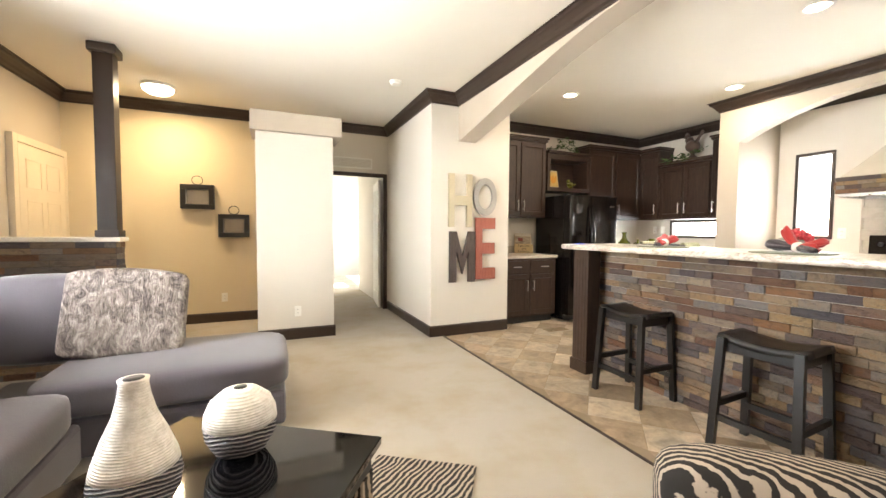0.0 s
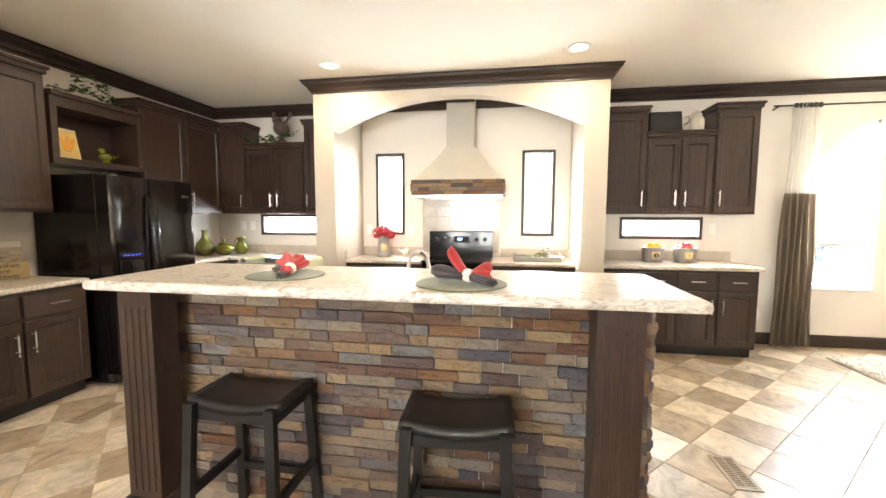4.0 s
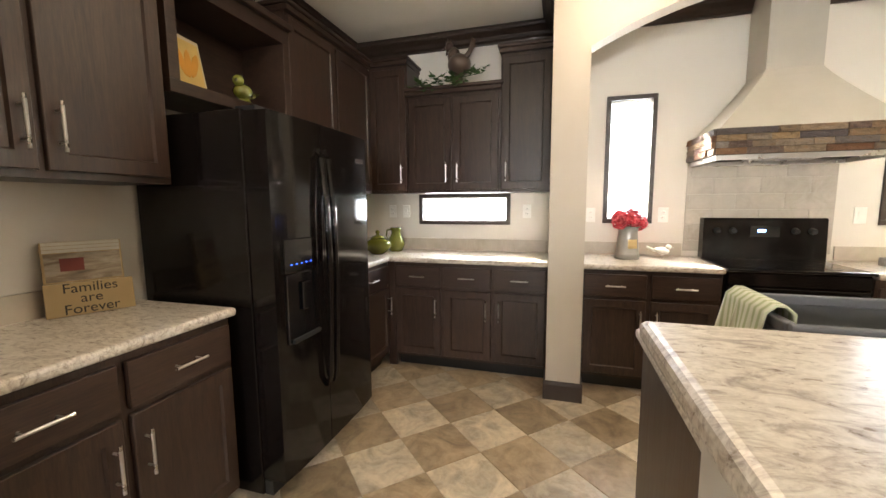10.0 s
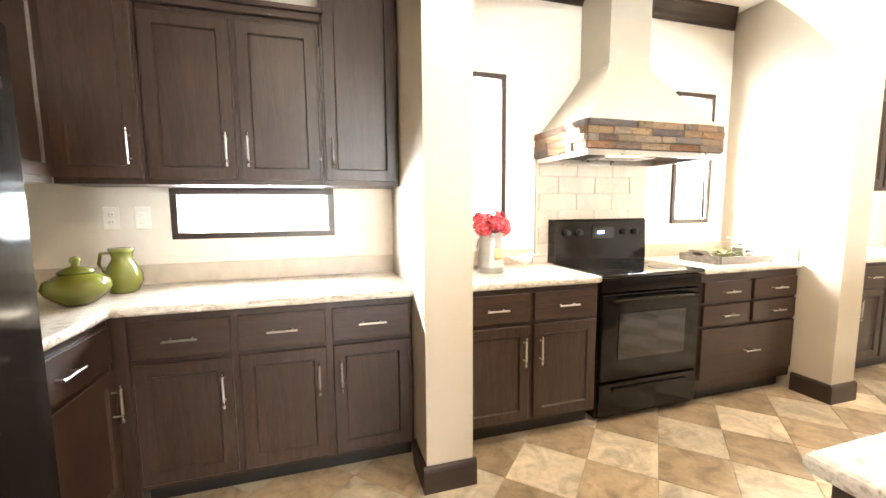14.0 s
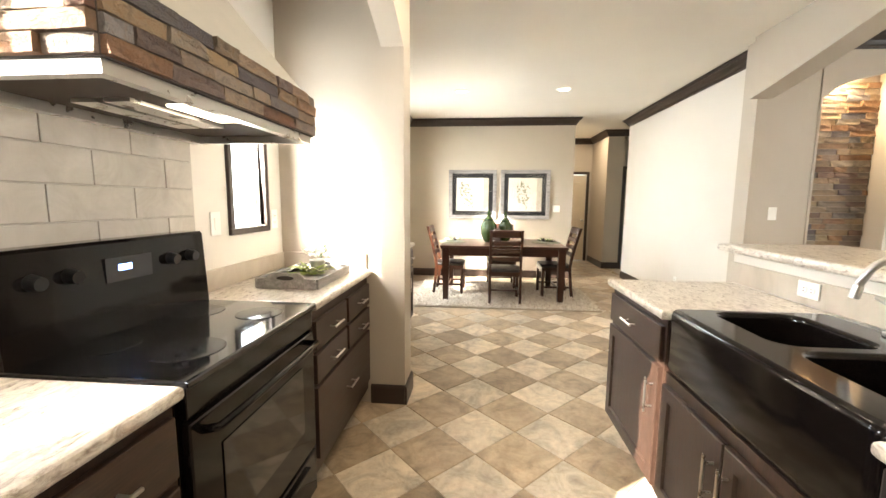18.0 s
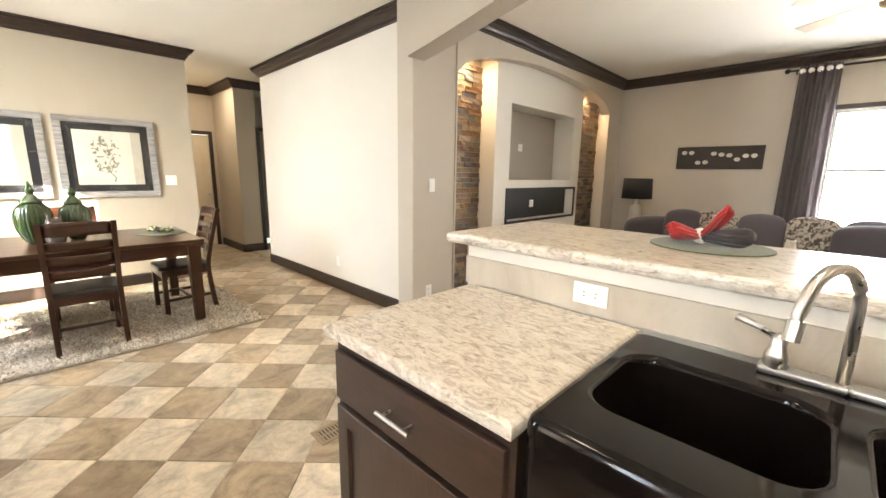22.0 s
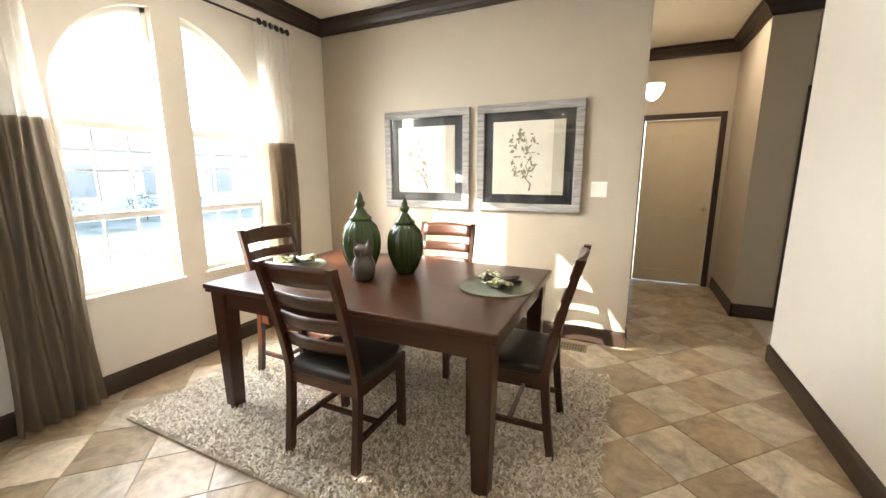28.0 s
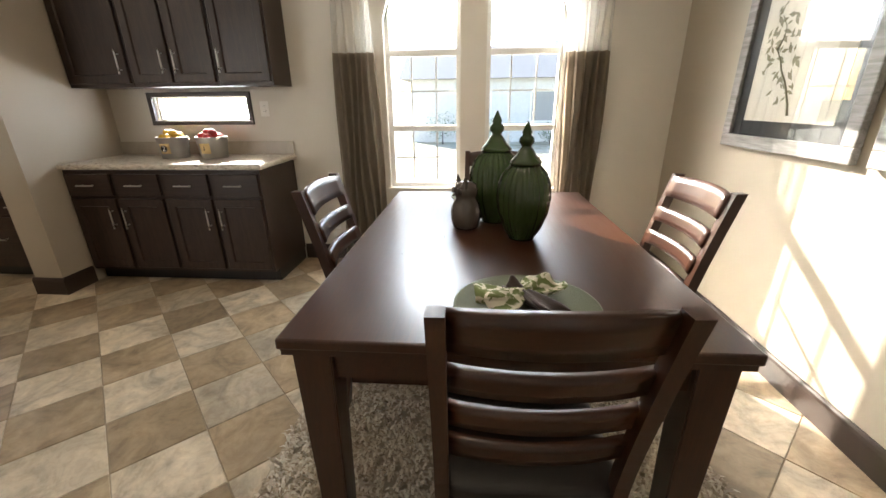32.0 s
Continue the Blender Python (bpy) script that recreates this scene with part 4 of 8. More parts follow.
part("rim", bm, STEEL, hd, "metal underside rim")
part("hood_lamp", bx(7.45, c - 0.12, 1.627, 7.52, c + 0.12, 1.634), LAMPGLOW, hd, "lit lamp under the hood")
for sx in (7.56, 7.66):
    part("filter", bx(sx, c - 0.2, 1.623, sx + 0.08, c + 0.2, 1.634), STEEL, hd, "metal mesh filter")
crown("crown_hood", 7.60, c - 0.155, 7.60, c + 0.155, -1, 0, 1, 1)

# ---- refrigerator ----
fr = thing("refrigerator", "gloss black side-by-side refrigerator with a water dispenser", "refrigerator", pose(5.755, 5.95, 0))
FW, FH = 0.85, 1.735
part("body", bx(0, 0.135, 0.02, FW, YK - 5.95 - 0.03, FH, bevel=0.006), BLACK, fr)
part("grille", bx(0.01, 0.09, 0.02, FW - 0.01, 0.134, 0.09), BLACK_M, fr, "black toe grille")


def fridge_door(x0, x1, nm):
    n = 16
    xs_ = [x0 + (x1 - x0) * i / n for i in range(n + 1)]
    pts = [(x, 0.016 * abs(2 * x / FW - 1) ** 4) for x in xs_]
    return part("door", extrude([(x, y) for x, y in pts] + [(x1, 0.13), (x0, 0.13)], "z", 0.10, FH - 0.01), BLACK, fr, nm)


fl = fridge_door(0.004, 0.352, "gloss black freezer door with dispenser")
frd = fridge_door(0.358, FW - 0.004, "gloss black refrigerator door")
for x, own in ((0.326, fl), (0.384, frd)):
    part("handle", tube([(x, 0.0, 0.42), (x, -0.026, 0.46), (x, -0.042, 0.75), (x, -0.047, 1.0), (x, -0.042, 1.3), (x, -0.026, 1.56), (x, 0.0, 1.60)], 0.014, 12), BLACK, own, "long curved black handle")
part("dispenser_panel", bx(0.05, -0.004, 1.04, 0.285, 0.03, 1.19, bevel=0.004), BLACK, fl, "black control panel")
part("dispenser_recess", bx(0.06, -0.002, 0.72, 0.275, 0.03, 1.035, bevel=0.004), DGLASS, fl, "dark dispenser recess")
part("paddle", bx(0.15, -0.016, 0.86, 0.21, -0.003, 0.99, bevel=0.004), DGLASS, fl, "dark dispenser paddle")
part("drip_tray", bx(0.08, -0.015, 0.72, 0.28, 0.012, 0.74, bevel=0.004), BLACK_M, fl, "black drip tray")
BLUE = glow("blue_indicator", (0.03, 0.12, 1.0), 0.8)
for k in range(5):
    part("indicator_light", bx(0.09 + 0.035 * k, -0.0065, 1.075, 0.0945 + 0.035 * k, -0.0038, 1.0795), BLUE, fl, "small blue indicator light")
part("badge", bx(0.70, 0.0005, 1.575, 0.79, 0.03, 1.60), CHROME, frd, "small silver badge")
part("hinge_cap", bx(0.02, 0.08, FH - 0.008, 0.10, 0.18, FH + 0.015, bevel=0.004), BLACK_M, fr)
part("hinge_cap", bx(FW - 0.10, 0.08, FH - 0.008, FW - 0.02, 0.18, FH + 0.015, bevel=0.004), BLACK_M, fr)

# ---- island ----
BN, BF, B0, B1 = 4.52, 5.19, 2.16, 4.67
BZ = 1.125                                     # bar top
SPX = 5.16                                     # face of the splash behind the sink
SX = 4.80
worktop("bar_worktop", [(BN, B0), (BF, B0), (BF, B1), (BN, B1)], BZ - 0.045, BZ, "raised marbled laminate bar top on the island", 0.016)
isl = tagged(part("island_wall", bx(SX + 0.02, B0 + 0.09, 0, SPX - 0.014, B1 - 0.10, BZ - 0.046), WALL_WHITE), "raised island wall clad in stacked stone", "island")
for y in (2.345, 4.39):
    p = thing("island_post", "square dark wooden post under the bar top", "post", pose(4.575, y, 0), "posts of the island")
    bm = bx(0, 0, 0.10, 0.14, 0.17, BZ - 0.046, bevel=0.004)
    part("shaft", bm, DARK, p)
    for k in range(4):
        part("flute", bx(-0.004, 0.025 + 0.035 * k, 0.14, 0.001, 0.04 + 0.035 * k, 1.0, bevel=0.001), DARK, p)
    part("plinth", bx(-0.014, -0.014, 0, 0.154, 0.184, 0.105, bevel=0.004), DARK, p, "dark plinth")
IF = 5.815
ISL = lambda y: pose(IF, y, 0, 0, 0, 90)        # local x runs towards +y
ID = IF - SPX - 0.005
base_unit(ISL(2.31), 0.655, ID, [1], "dark shaker island cabinet with one drawer over a door", "island cabinets")
u = thing("sink_cabinet", "dark shaker sink cabinet with two doors", "cabinet", ISL(2.97))
part("body", bx(0, 0, 0.10, 0.885, ID, 0.66), DARK, u)
part("toe_kick", bx(0.002, 0.07, 0, 0.883, ID - 0.01, 0.10), BLACK_W, u, "black recessed toe kick")
cdoor(u, 0.022, 0.125, 0.417, 0.49, 1)
cdoor(u, 0.446, 0.125, 0.417, 0.49, -1)
dwm = thing("dishwasher", "black dishwasher built in under the worktop", "dishwasher", ISL(3.858))
part("body", bx(0.005, 0.02, 0.10, 0.605, ID, 0.872), BLACK_M, dwm)
part("door", bx(0.01, -0.015, 0.11, 0.60, 0.02, 0.72, bevel=0.006), BLACK_M, dwm, "black door panel")
part("control_panel", bx(0.01, -0.022, 0.725, 0.60, 0.02, 0.868, bevel=0.006), BLACK_M, dwm, "black control panel")
part("pocket_handle", bx(0.18, -0.026, 0.76, 0.43, -0.0225, 0.80, bevel=0.0015), DGLASS, dwm, "recessed pocket handle")
solid("filler_panel", bx(SPX + 0.002, 4.472, 0.0, IF, 4.54, 0.874, bevel=0.002), DARK, "dark wooden panel closing the end of the island", "panel")
sx0, sx1, sy0, sy1 = 5.26, 5.80, 2.972, 3.85
worktop("worktop", [(SPX, 2.275), (IF + 0.03, 2.275), (IF + 0.03, sy0 - 0.002), (SPX, sy0 - 0.002)], 0.876, 0.915, "marbled laminate worktop beside the sink")
worktop("worktop", [(SPX, sy1 + 0.002), (IF + 0.03, sy1 + 0.002), (IF + 0.03, 4.56), (SPX, 4.56)], 0.876, 0.915, "marbled laminate worktop beside the sink")
structure("splashback_bar", bx(SPX - 0.013, 2.25, 0.916, SPX, 4.55, 1.03, bevel=0.002), SPL, "beige tiled splash strip under the bar top", "splashback")

# sink: apron front, two bowls
sk = thing("sink", "gloss black double-bowl farmhouse sink with an apron front", "sink", pose(0, 0, 0))
xs = [sx0 - 0.035, sx0 + 0.12, sx1 - 0.12, sx1 + 0.02]
mid = (sy0 + sy1) / 2
ysn = [sy0, sy0 + 0.055, mid - 0.03, mid + 0.03, sy1 - 0.055, sy1]


def rounded(x0, x1, y0, y1, r, z, n=6):
    """Points round a rectangle with rounded corners."""
    out = []
    for cx, cy_, a in ((x1 - r, y1 - r, 0), (x0 + r, y1 - r, 90), (x0 + r, y0 + r, 180), (x1 - r, y0 + r, 270)):
        for k in range(n + 1):
            t = radians(a + 90 * k / n)
            out.append((cx + r * math.cos(t), cy_ + r * math.sin(t), z))
    return out


def loft(bm, loops):
    """Joins loops of points of equal count; gives back the rings of vertices."""
    rings = [[bm.verts.new(p) for p in lp_] for lp_ in loops]
    for a, b in zip(rings, rings[1:]):
        for k in range(len(a)):
            bm.faces.new((a[k], a[(k + 1) % len(a)], b[(k + 1) % len(b)], b[k]))
    return rings


def ring_edges(bm, ring):
    return [bm.edges.get((ring[k], ring[(k + 1) % len(ring)])) for k in range(len(ring))]


bm = bmesh.new()
edge = []
skirt_ = loft(bm, [rounded(xs[0] + d, xs[3] - d, sy0 + d, sy1 - d, 0.035 - d * 0.5, z) for d, z in ((0.022, 0.932), (0.012, 0.930), (0.004, 0.922), (0.0, 0.908), (0.0, 0.69), (0.004, 0.672), (0.014, 0.66))])
edge += ring_edges(bm, skirt_[0])
bm.faces.new(skirt_[-1])
for j in (1, 3):
    hole = loft(bm, [rounded(xs[1] - d, xs[2] + d, ysn[j] - d, ysn[j + 1] + d, 0.07 + d * 0.5, z) for d, z in ((0.014, 0.932), (0.006, 0.929), (0.001, 0.921), (0.0, 0.91))])
    edge += ring_edges(bm, hole[0])
bmesh.ops.triangle_fill(bm, use_beauty=True, edges=edge)
bmesh.ops.recalc_face_normals(bm, faces=bm.faces)
for f in bm.faces:
    f.smooth = len(f.verts) == 4
part("rim", bm, BLACK, sk, "gloss black rim and apron")
for j in (1, 3):
    bm = bmesh.new()
    bowl = loft(bm, [rounded(xs[1] + d, xs[2] - d, ysn[j] + d, ysn[j + 1] - d, 0.07, z) for d, z in ((0.0, 0.91), (0.006, 0.78), (0.014, 0.735), (0.03, 0.718), (0.05, 0.715))])
    bm.faces.new(bowl[-1])
    bmesh.ops.recalc_face_normals(bm, faces=bm.faces)
    bmesh.ops.reverse_faces(bm, faces=bm.faces)
    for f in bm.faces:
        f.smooth = True
    part("basin", bm, BLACK, sk, "black basin")
    part("drain", lathe([(0.04, 0.7155), (0.045, 0.719), (0.03, 0.718), (0.012, 0.716)], 24), CHROME, sk, "chrome drain", Matrix.Translation(((xs[1] + xs[2]) / 2, (ysn[j] + ysn[j + 1]) / 2, 0)))
fc = thing("faucet", "brushed nickel gooseneck faucet with two lever handles", "faucet", pose(sx0 + 0.005, mid - 0.015, 0.932))
part("base_plate", bx(-0.025, -0.14, 0, 0.025, 0.14, 0.018, bevel=0.006), STEEL, fc)
part("spout", tube([(0, 0, 0.015), (0, 0, 0.185)] + [(0.085 - 0.085 * math.cos(a), 0, 0.185 + 0.085 * math.sin(a)) for a in [math.pi * k / 14 for k in range(1, 13)]] + [(0.177, 0, 0.185), (0.183, 0, 0.16)], 0.0115, 14), STEEL, fc, "gooseneck spout", pose(0, 0, 0, 0, 0, -28))
part("spout_tip", cy((0.18, 0, 0.175), (0.187, 0, 0.135), 0.0145, seg=14), STEEL, fc, "", pose(0, 0, 0, 0, 0, -28))
for s in (-0.11, 0.11):
    h = part("lever", lathe([(0.024, 0.0), (0.022, 0.03), (0.016, 0.045), (0.017, 0.07), (0.006, 0.08)], 18), STEEL, fc, "lever handle", Matrix.Translation((0, s, 0.016)))
    part("lever_arm", tube([(0, 0, 0.065), (0.0, s * 0.3, 0.082), (0.0, s * 0.75, 0.10)], [0.008, 0.007, 0.009]), STEEL, h)
sp = thing("side_sprayer", "brushed nickel side sprayer beside the faucet", "sprayer", pose(sx0 + 0.01, mid + 0.195, 0.932))
part("holder", lathe([(0.024, 0), (0.022, 0.012), (0.015, 0.02), (0.015, 0.05)], 18), STEEL, sp)
part("head", tube([(0, 0, 0.045), (0, 0, 0.12), (0.006, 0, 0.15), (0.03, 0, 0.165)], [0.011, 0.015, 0.018, 0.016]), STEEL, sp, "dark-tipped spray head")


# ---- stools ----
def stool(m):
    s = thing("bar_stool", "black painted wooden saddle-seat bar stool at the island", "stool", m, "bar stools")
    part("seat", sheet(lambda u, v: (-0.13 + 0.26 * v, -0.205 + 0.41 * u, 0.635 + 0.028 * (2 * u - 1) ** 2 + 0.004), 14, 6, 0.035), BLACK_W, s, "curved saddle seat")
    for sx in (-1, 1):
        for sy in (-1, 1):
            part("leg", extrude([(-0.016, -0.02), (0.016, -0.02), (0.016, 0.02), (-0.016, 0.02)], "z", 0, 0.645), BLACK_W, s, "", Matrix(((1, 0, -sx * 0.11, sx * 0.18), (0, 1, -sy * 0.07, sy * 0.20), (0, 0, 1, 0), (0, 0, 0, 1))))
    for sy in (-1, 1):
        part("stretcher", bx(-0.145, -0.012, 0.245, 0.145, 0.012, 0.28), BLACK_W, s, "", Matrix.Translation((0, sy * 0.195, 0)))
        part("apron", bx(-0.12, -0.010, 0.57, 0.12, 0.010, 0.63), BLACK_W, s, "", Matrix.Translation((0, sy * 0.172, 0)))
    for sx in (-1, 1):
        part("stretcher", bx(-0.012, -0.19, 0.175, 0.012, 0.19, 0.21), BLACK_W, s, "", Matrix.Translation((sx * 0.16, 0, 0)))
        part("apron", bx(-0.010, -0.165, 0.57, 0.010, 0.165, 0.625), BLACK_W, s, "", Matrix.Translation((sx * 0.115, 0, 0)))
    return s


st = stool(pose(4.60, 3.925, 0))
copy_thing(st, pose(4.57, 3.02, 0, 0, 0, 3))

part("film_tab", bx(0.012, 0.028, 0.10, 0.045, 0.06, 0.125), plain("blue_film", (0.03, 0.14, 0.5), 0.4), fr, "blue protective film tab")
part("film_tab", bx(FW - 0.05, 0.040, 0.10, FW - 0.02, 0.06, 0.125), plain("blue_film", (0.03, 0.14, 0.5), 0.4), fr, "blue protective film tab")

# ---- dining area ----
TX0, TX1, TY0, TY1, TZ = 5.44, 7.125, -1.70, -0.58, 0.775
RX0, RX1, RY0, RY1 = 5.06, 7.51, -1.95, -0.305
rug = thing("rug", "thick cream and taupe shag rug under the dining table", "rug", pose(0, 0, 0))
part("backing", bx(RX0, RY0, 0.002, RX1, RY1, 0.014, bevel=0.003), plain("rug_backing", (0.42, 0.36, 0.28), 0.95), rug)
SHAG = Mat("shag_yarn", 0.95)
gi = SHAG.t.nodes.new("ShaderNodeNewGeometry")
SHAG.base(SHAG.ramp(gi.outputs["Random Per Island"], [(0.0, (0.30, 0.24, 0.18)), (0.18, (0.52, 0.44, 0.34)), (0.6, (0.68, 0.61, 0.51)), (1.0, (0.82, 0.78, 0.70))]))
rnd = random.Random(4)
vs, fs = [], []
for i in range(26000):
    x, y = rnd.uniform(RX0 + 0.01, RX1 - 0.01), rnd.uniform(RY0 + 0.01, RY1 - 0.01)
    a, ln, w = rnd.uniform(0, 6.28), rnd.uniform(0.022, 0.05), rnd.uniform(0.004, 0.0065)
    dx, dy = math.cos(a), math.sin(a)
    z = 0.014 + rnd.uniform(-0.004, 0.008)
    k = len(vs)
    vs += [(x - dy * w, y + dx * w, z), (x + dy * w, y - dx * w, z), (x + dx * ln * 0.5 + dy * w, y + dy * ln * 0.5 - dx * w, z + 0.018), (x + dx * ln * 0.5 - dy * w, y + dy * ln * 0.5 + dx * w, z + 0.018), (x + dx * ln, y + dy * ln, z + 0.011)]
    fs += [(k, k + 1, k + 2, k + 3), (k + 3, k + 2, k + 4)]
me = bpy.data.meshes.new("shag")
me.from_pydata(vs, [], fs)
me.materials.append(SHAG.m)
pile = new("shag", me)
pile.parent = rug
tagged(pile, "tangled cream yarn pile", "", "", "stuff")

tb = thing("dining_table", "cherry-stained rectangular wooden dining table", "table", pose((TX0 + TX1) / 2, (TY0 + TY1) / 2, 0))
hw, hd_ = (TX1 - TX0) / 2, (TY1 - TY0) / 2
part("tabletop", bx(-hw, -hd_, TZ - 0.03, hw, hd_, TZ, bevel=0.006), CHERRY_X, tb, "polished cherry-stained top")
part("edge_moulding", bx(-hw + 0.008, -hd_ + 0.008, TZ - 0.048, hw - 0.008, hd_ - 0.008, TZ - 0.03), CHERRY_X, tb)
for s in (-1, 1):
    part("apron", bx(-hw + 0.10, s * (hd_ - 0.06) - 0.012, TZ - 0.14, hw - 0.10, s * (hd_ - 0.06) + 0.012, TZ - 0.048), CHERRY_X, tb)
    part("apron", bx(s * (hw - 0.06) - 0.012, -hd_ + 0.10, TZ - 0.14, s * (hw - 0.06) + 0.012, hd_ - 0.10, TZ - 0.048), CHERRY_X, tb)
    for q in (-1, 1):
        bm = bmesh.new()
        a, b = 0.05, 0.036
        lo = [bm.verts.new((x * b, y * b, 0.016)) for x, y in ((-1, -1), (1, -1), (1, 1), (-1, 1))]
        hi = [bm.verts.new((x * a, y * a, TZ - 0.048)) for x, y in ((-1, -1), (1, -1), (1, 1), (-1, 1))]
        bm.faces.new(lo[::-1])
        bm.faces.new(hi)
        for i in range(4):
            bm.faces.new((lo[i], lo[(i + 1) % 4], hi[(i + 1) % 4], hi[i]))
        bmesh.ops.bevel(bm, geom=bm.edges[:], offset=0.004, segments=2, affect="EDGES")
        part("leg", bm, CHERRY, tb, "tapered square leg", Matrix.Translation((s * (hw - 0.075), q * (hd_ - 0.075), 0)))


def chair(m):
    """Ladder-back chair; the sitter faces +y, the back stands at -y."""
    c = thing("dining_chair", "cherry-stained ladder-back dining chair with black leather seat", "chair", m, "chairs round the table")
    SW, SD = 0.44, 0.42
    part("seat", cushion(SW, SD, 0.05, 0.6, 8, 0.25), LEATHER, c, "black padded leather seat", Matrix.Translation((0, 0, 0.435)))
    bm = bmesh.new()
    for b in ((-SW / 2 + 0.01, -SD / 2 + 0.01, SW / 2 - 0.01, -SD / 2 + 0.03), (-SW / 2 + 0.01, SD / 2 - 0.03, SW / 2 - 0.01, SD / 2 - 0.01), (-SW / 2 + 0.01, -SD / 2 + 0.03, -SW / 2 + 0.03, SD / 2 - 0.03), (SW / 2 - 0.03, -SD / 2 + 0.03, SW / 2 - 0.01, SD / 2 - 0.03)):
        box(bm, b[0], b[1], 0.385, b[2], b[3], 0.445)
    part("seat_frame", bm, CHERRY_X, c)

    def back_y(z):
        return -SD / 2 + 0.02 - (0.0 if z < 0.45 else 0.13 * ((z - 0.45) / 0.55) ** 1.25) - (0.045 * ((0.45 - z) / 0.45) ** 1.5 if z < 0.45 else 0)

    for s in (-1, 1):
        zs = [0.016 + 0.984 * i / 16 for i in range(17)]
        out = [(back_y(z) + 0.019, z) for z in zs] + [(back_y(z) - 0.019, z) for z in reversed(zs)]
        bm = extrude(out, "x", -0.016, 0.016)
        part("back_post", bm, CHERRY, c, "curved back post", Matrix.Translation((s * (SW / 2 - 0.022), 0, 0)))
        part("leg", bx(-0.019, -0.019, 0.016, 0.019, 0.019, 0.40, bevel=0.003), CHERRY, c, "square front leg", Matrix.Translation((s * (SW / 2 - 0.03), SD / 2 - 0.03, 0)))
        part("stretcher", bx(s * (SW / 2 - 0.035) - 0.009, -SD / 2 - 0.01, 0.145, s * (SW / 2 - 0.035) + 0.009, SD / 2 - 0.045, 0.172), CHERRY, c)
    part("stretcher", bx(-SW / 2 + 0.04, -0.03, 0.148, SW / 2 - 0.04, -0.012, 0.170), CHERRY_X, c)
    for z, h in ((0.945, 0.085), (0.825, 0.062), (0.72, 0.06), (0.615, 0.058)):
        def fn(u, v, z=z, h=h):
            x = -SW / 2 + 0.03 + (SW - 0.06) * u
            zz = z - h / 2 + h * v + (0.012 * (1 - (2 * u - 1) ** 2) if z > 0.9 else 0) * v
            return (x, back_y(zz) - 0.028 * (1 - (2 * u - 1) ** 2) + 0.008, zz)
        part("slat", sheet(fn, 10, 3, 0.018), CHERRY_X, c, "curved back slat")
    return c


ch = chair(pose(6.255, -0.725, 0, 0, 0, 180))
copy_thing(ch, pose(5.525, -1.18, 0, 0, 0, -88))
copy_thing(ch, pose(6.25, -1.63, 0, 0, 0, 2))
copy_thing(ch, pose(7.02, -1.20, 0, 0, 0, 88))


def fluted_jar(m, k):
    j = thing("lidded_jar", "green glazed fluted ceramic jar with a finial lid", "jar", m, "green jars")
    part("body", lathe([(0.055 * k, 0), (0.058 * k, 0.008), (0.085 * k, 0.05), (0.112 * k, 0.12), (0.12 * k, 0.18), (0.115 * k, 0.24), (0.098 * k, 0.285), (0.07 * k, 0.315), (0.062 * k, 0.322)], 72, 24, 0.10), GREEN, j, "green fluted body")
    part("lid", lathe([(0.066 * k, 0.322), (0.07 * k, 0.332), (0.062 * k, 0.343), (0.045 * k, 0.358), (0.032 * k, 0.38), (0.02 * k, 0.392), (0.024 * k, 0.40), (0.033 * k, 0.412), (0.03 * k, 0.428), (0.018 * k, 0.44), (0.022 * k, 0.45), (0.014 * k, 0.468), (0.003, 0.492)], 28), GREEN, j, "green lid with pointed finial")
    return j


fluted_jar(pose(6.47, -1.15, TZ), 0.98)
j = fluted_jar(pose(6.225, -1.25, TZ, 0, 0, 9), 0.90)
j.scale = (1, 1, 0.93)
bm = lathe([(0.05, 0), (0.058, 0.01), (0.066, 0.04), (0.068, 0.075), (0.06, 0.11), (0.046, 0.135), (0.05, 0.15), (0.053, 0.17), (0.046, 0.195), (0.03, 0.206), (0.006, 0.21)], 28)
for sd_ in (-1, 1):
    cyl(bm, (0.02, sd_ * 0.03, 0.185), (0.022, sd_ * 0.042, 0.232), 0.018, 0.003, 10)
    cyl(bm, (0.036, sd_ * 0.022, 0.168), (0.054, sd_ * 0.024, 0.170), 0.017, 0.014, 14)
cyl(bm, (0.045, 0, 0.160), (0.066, 0, 0.148), 0.008, 0.002, 8)
ow = solid("owl_figurine", bm, plain("grey_brown_glaze", (0.075, 0.06, 0.05), 0.2, coat=0.5, var=0.4), "grey-brown glazed ceramic owl figurine on the table", "figurine", "", pose(6.365, -1.02, TZ, 0, 0, 115))

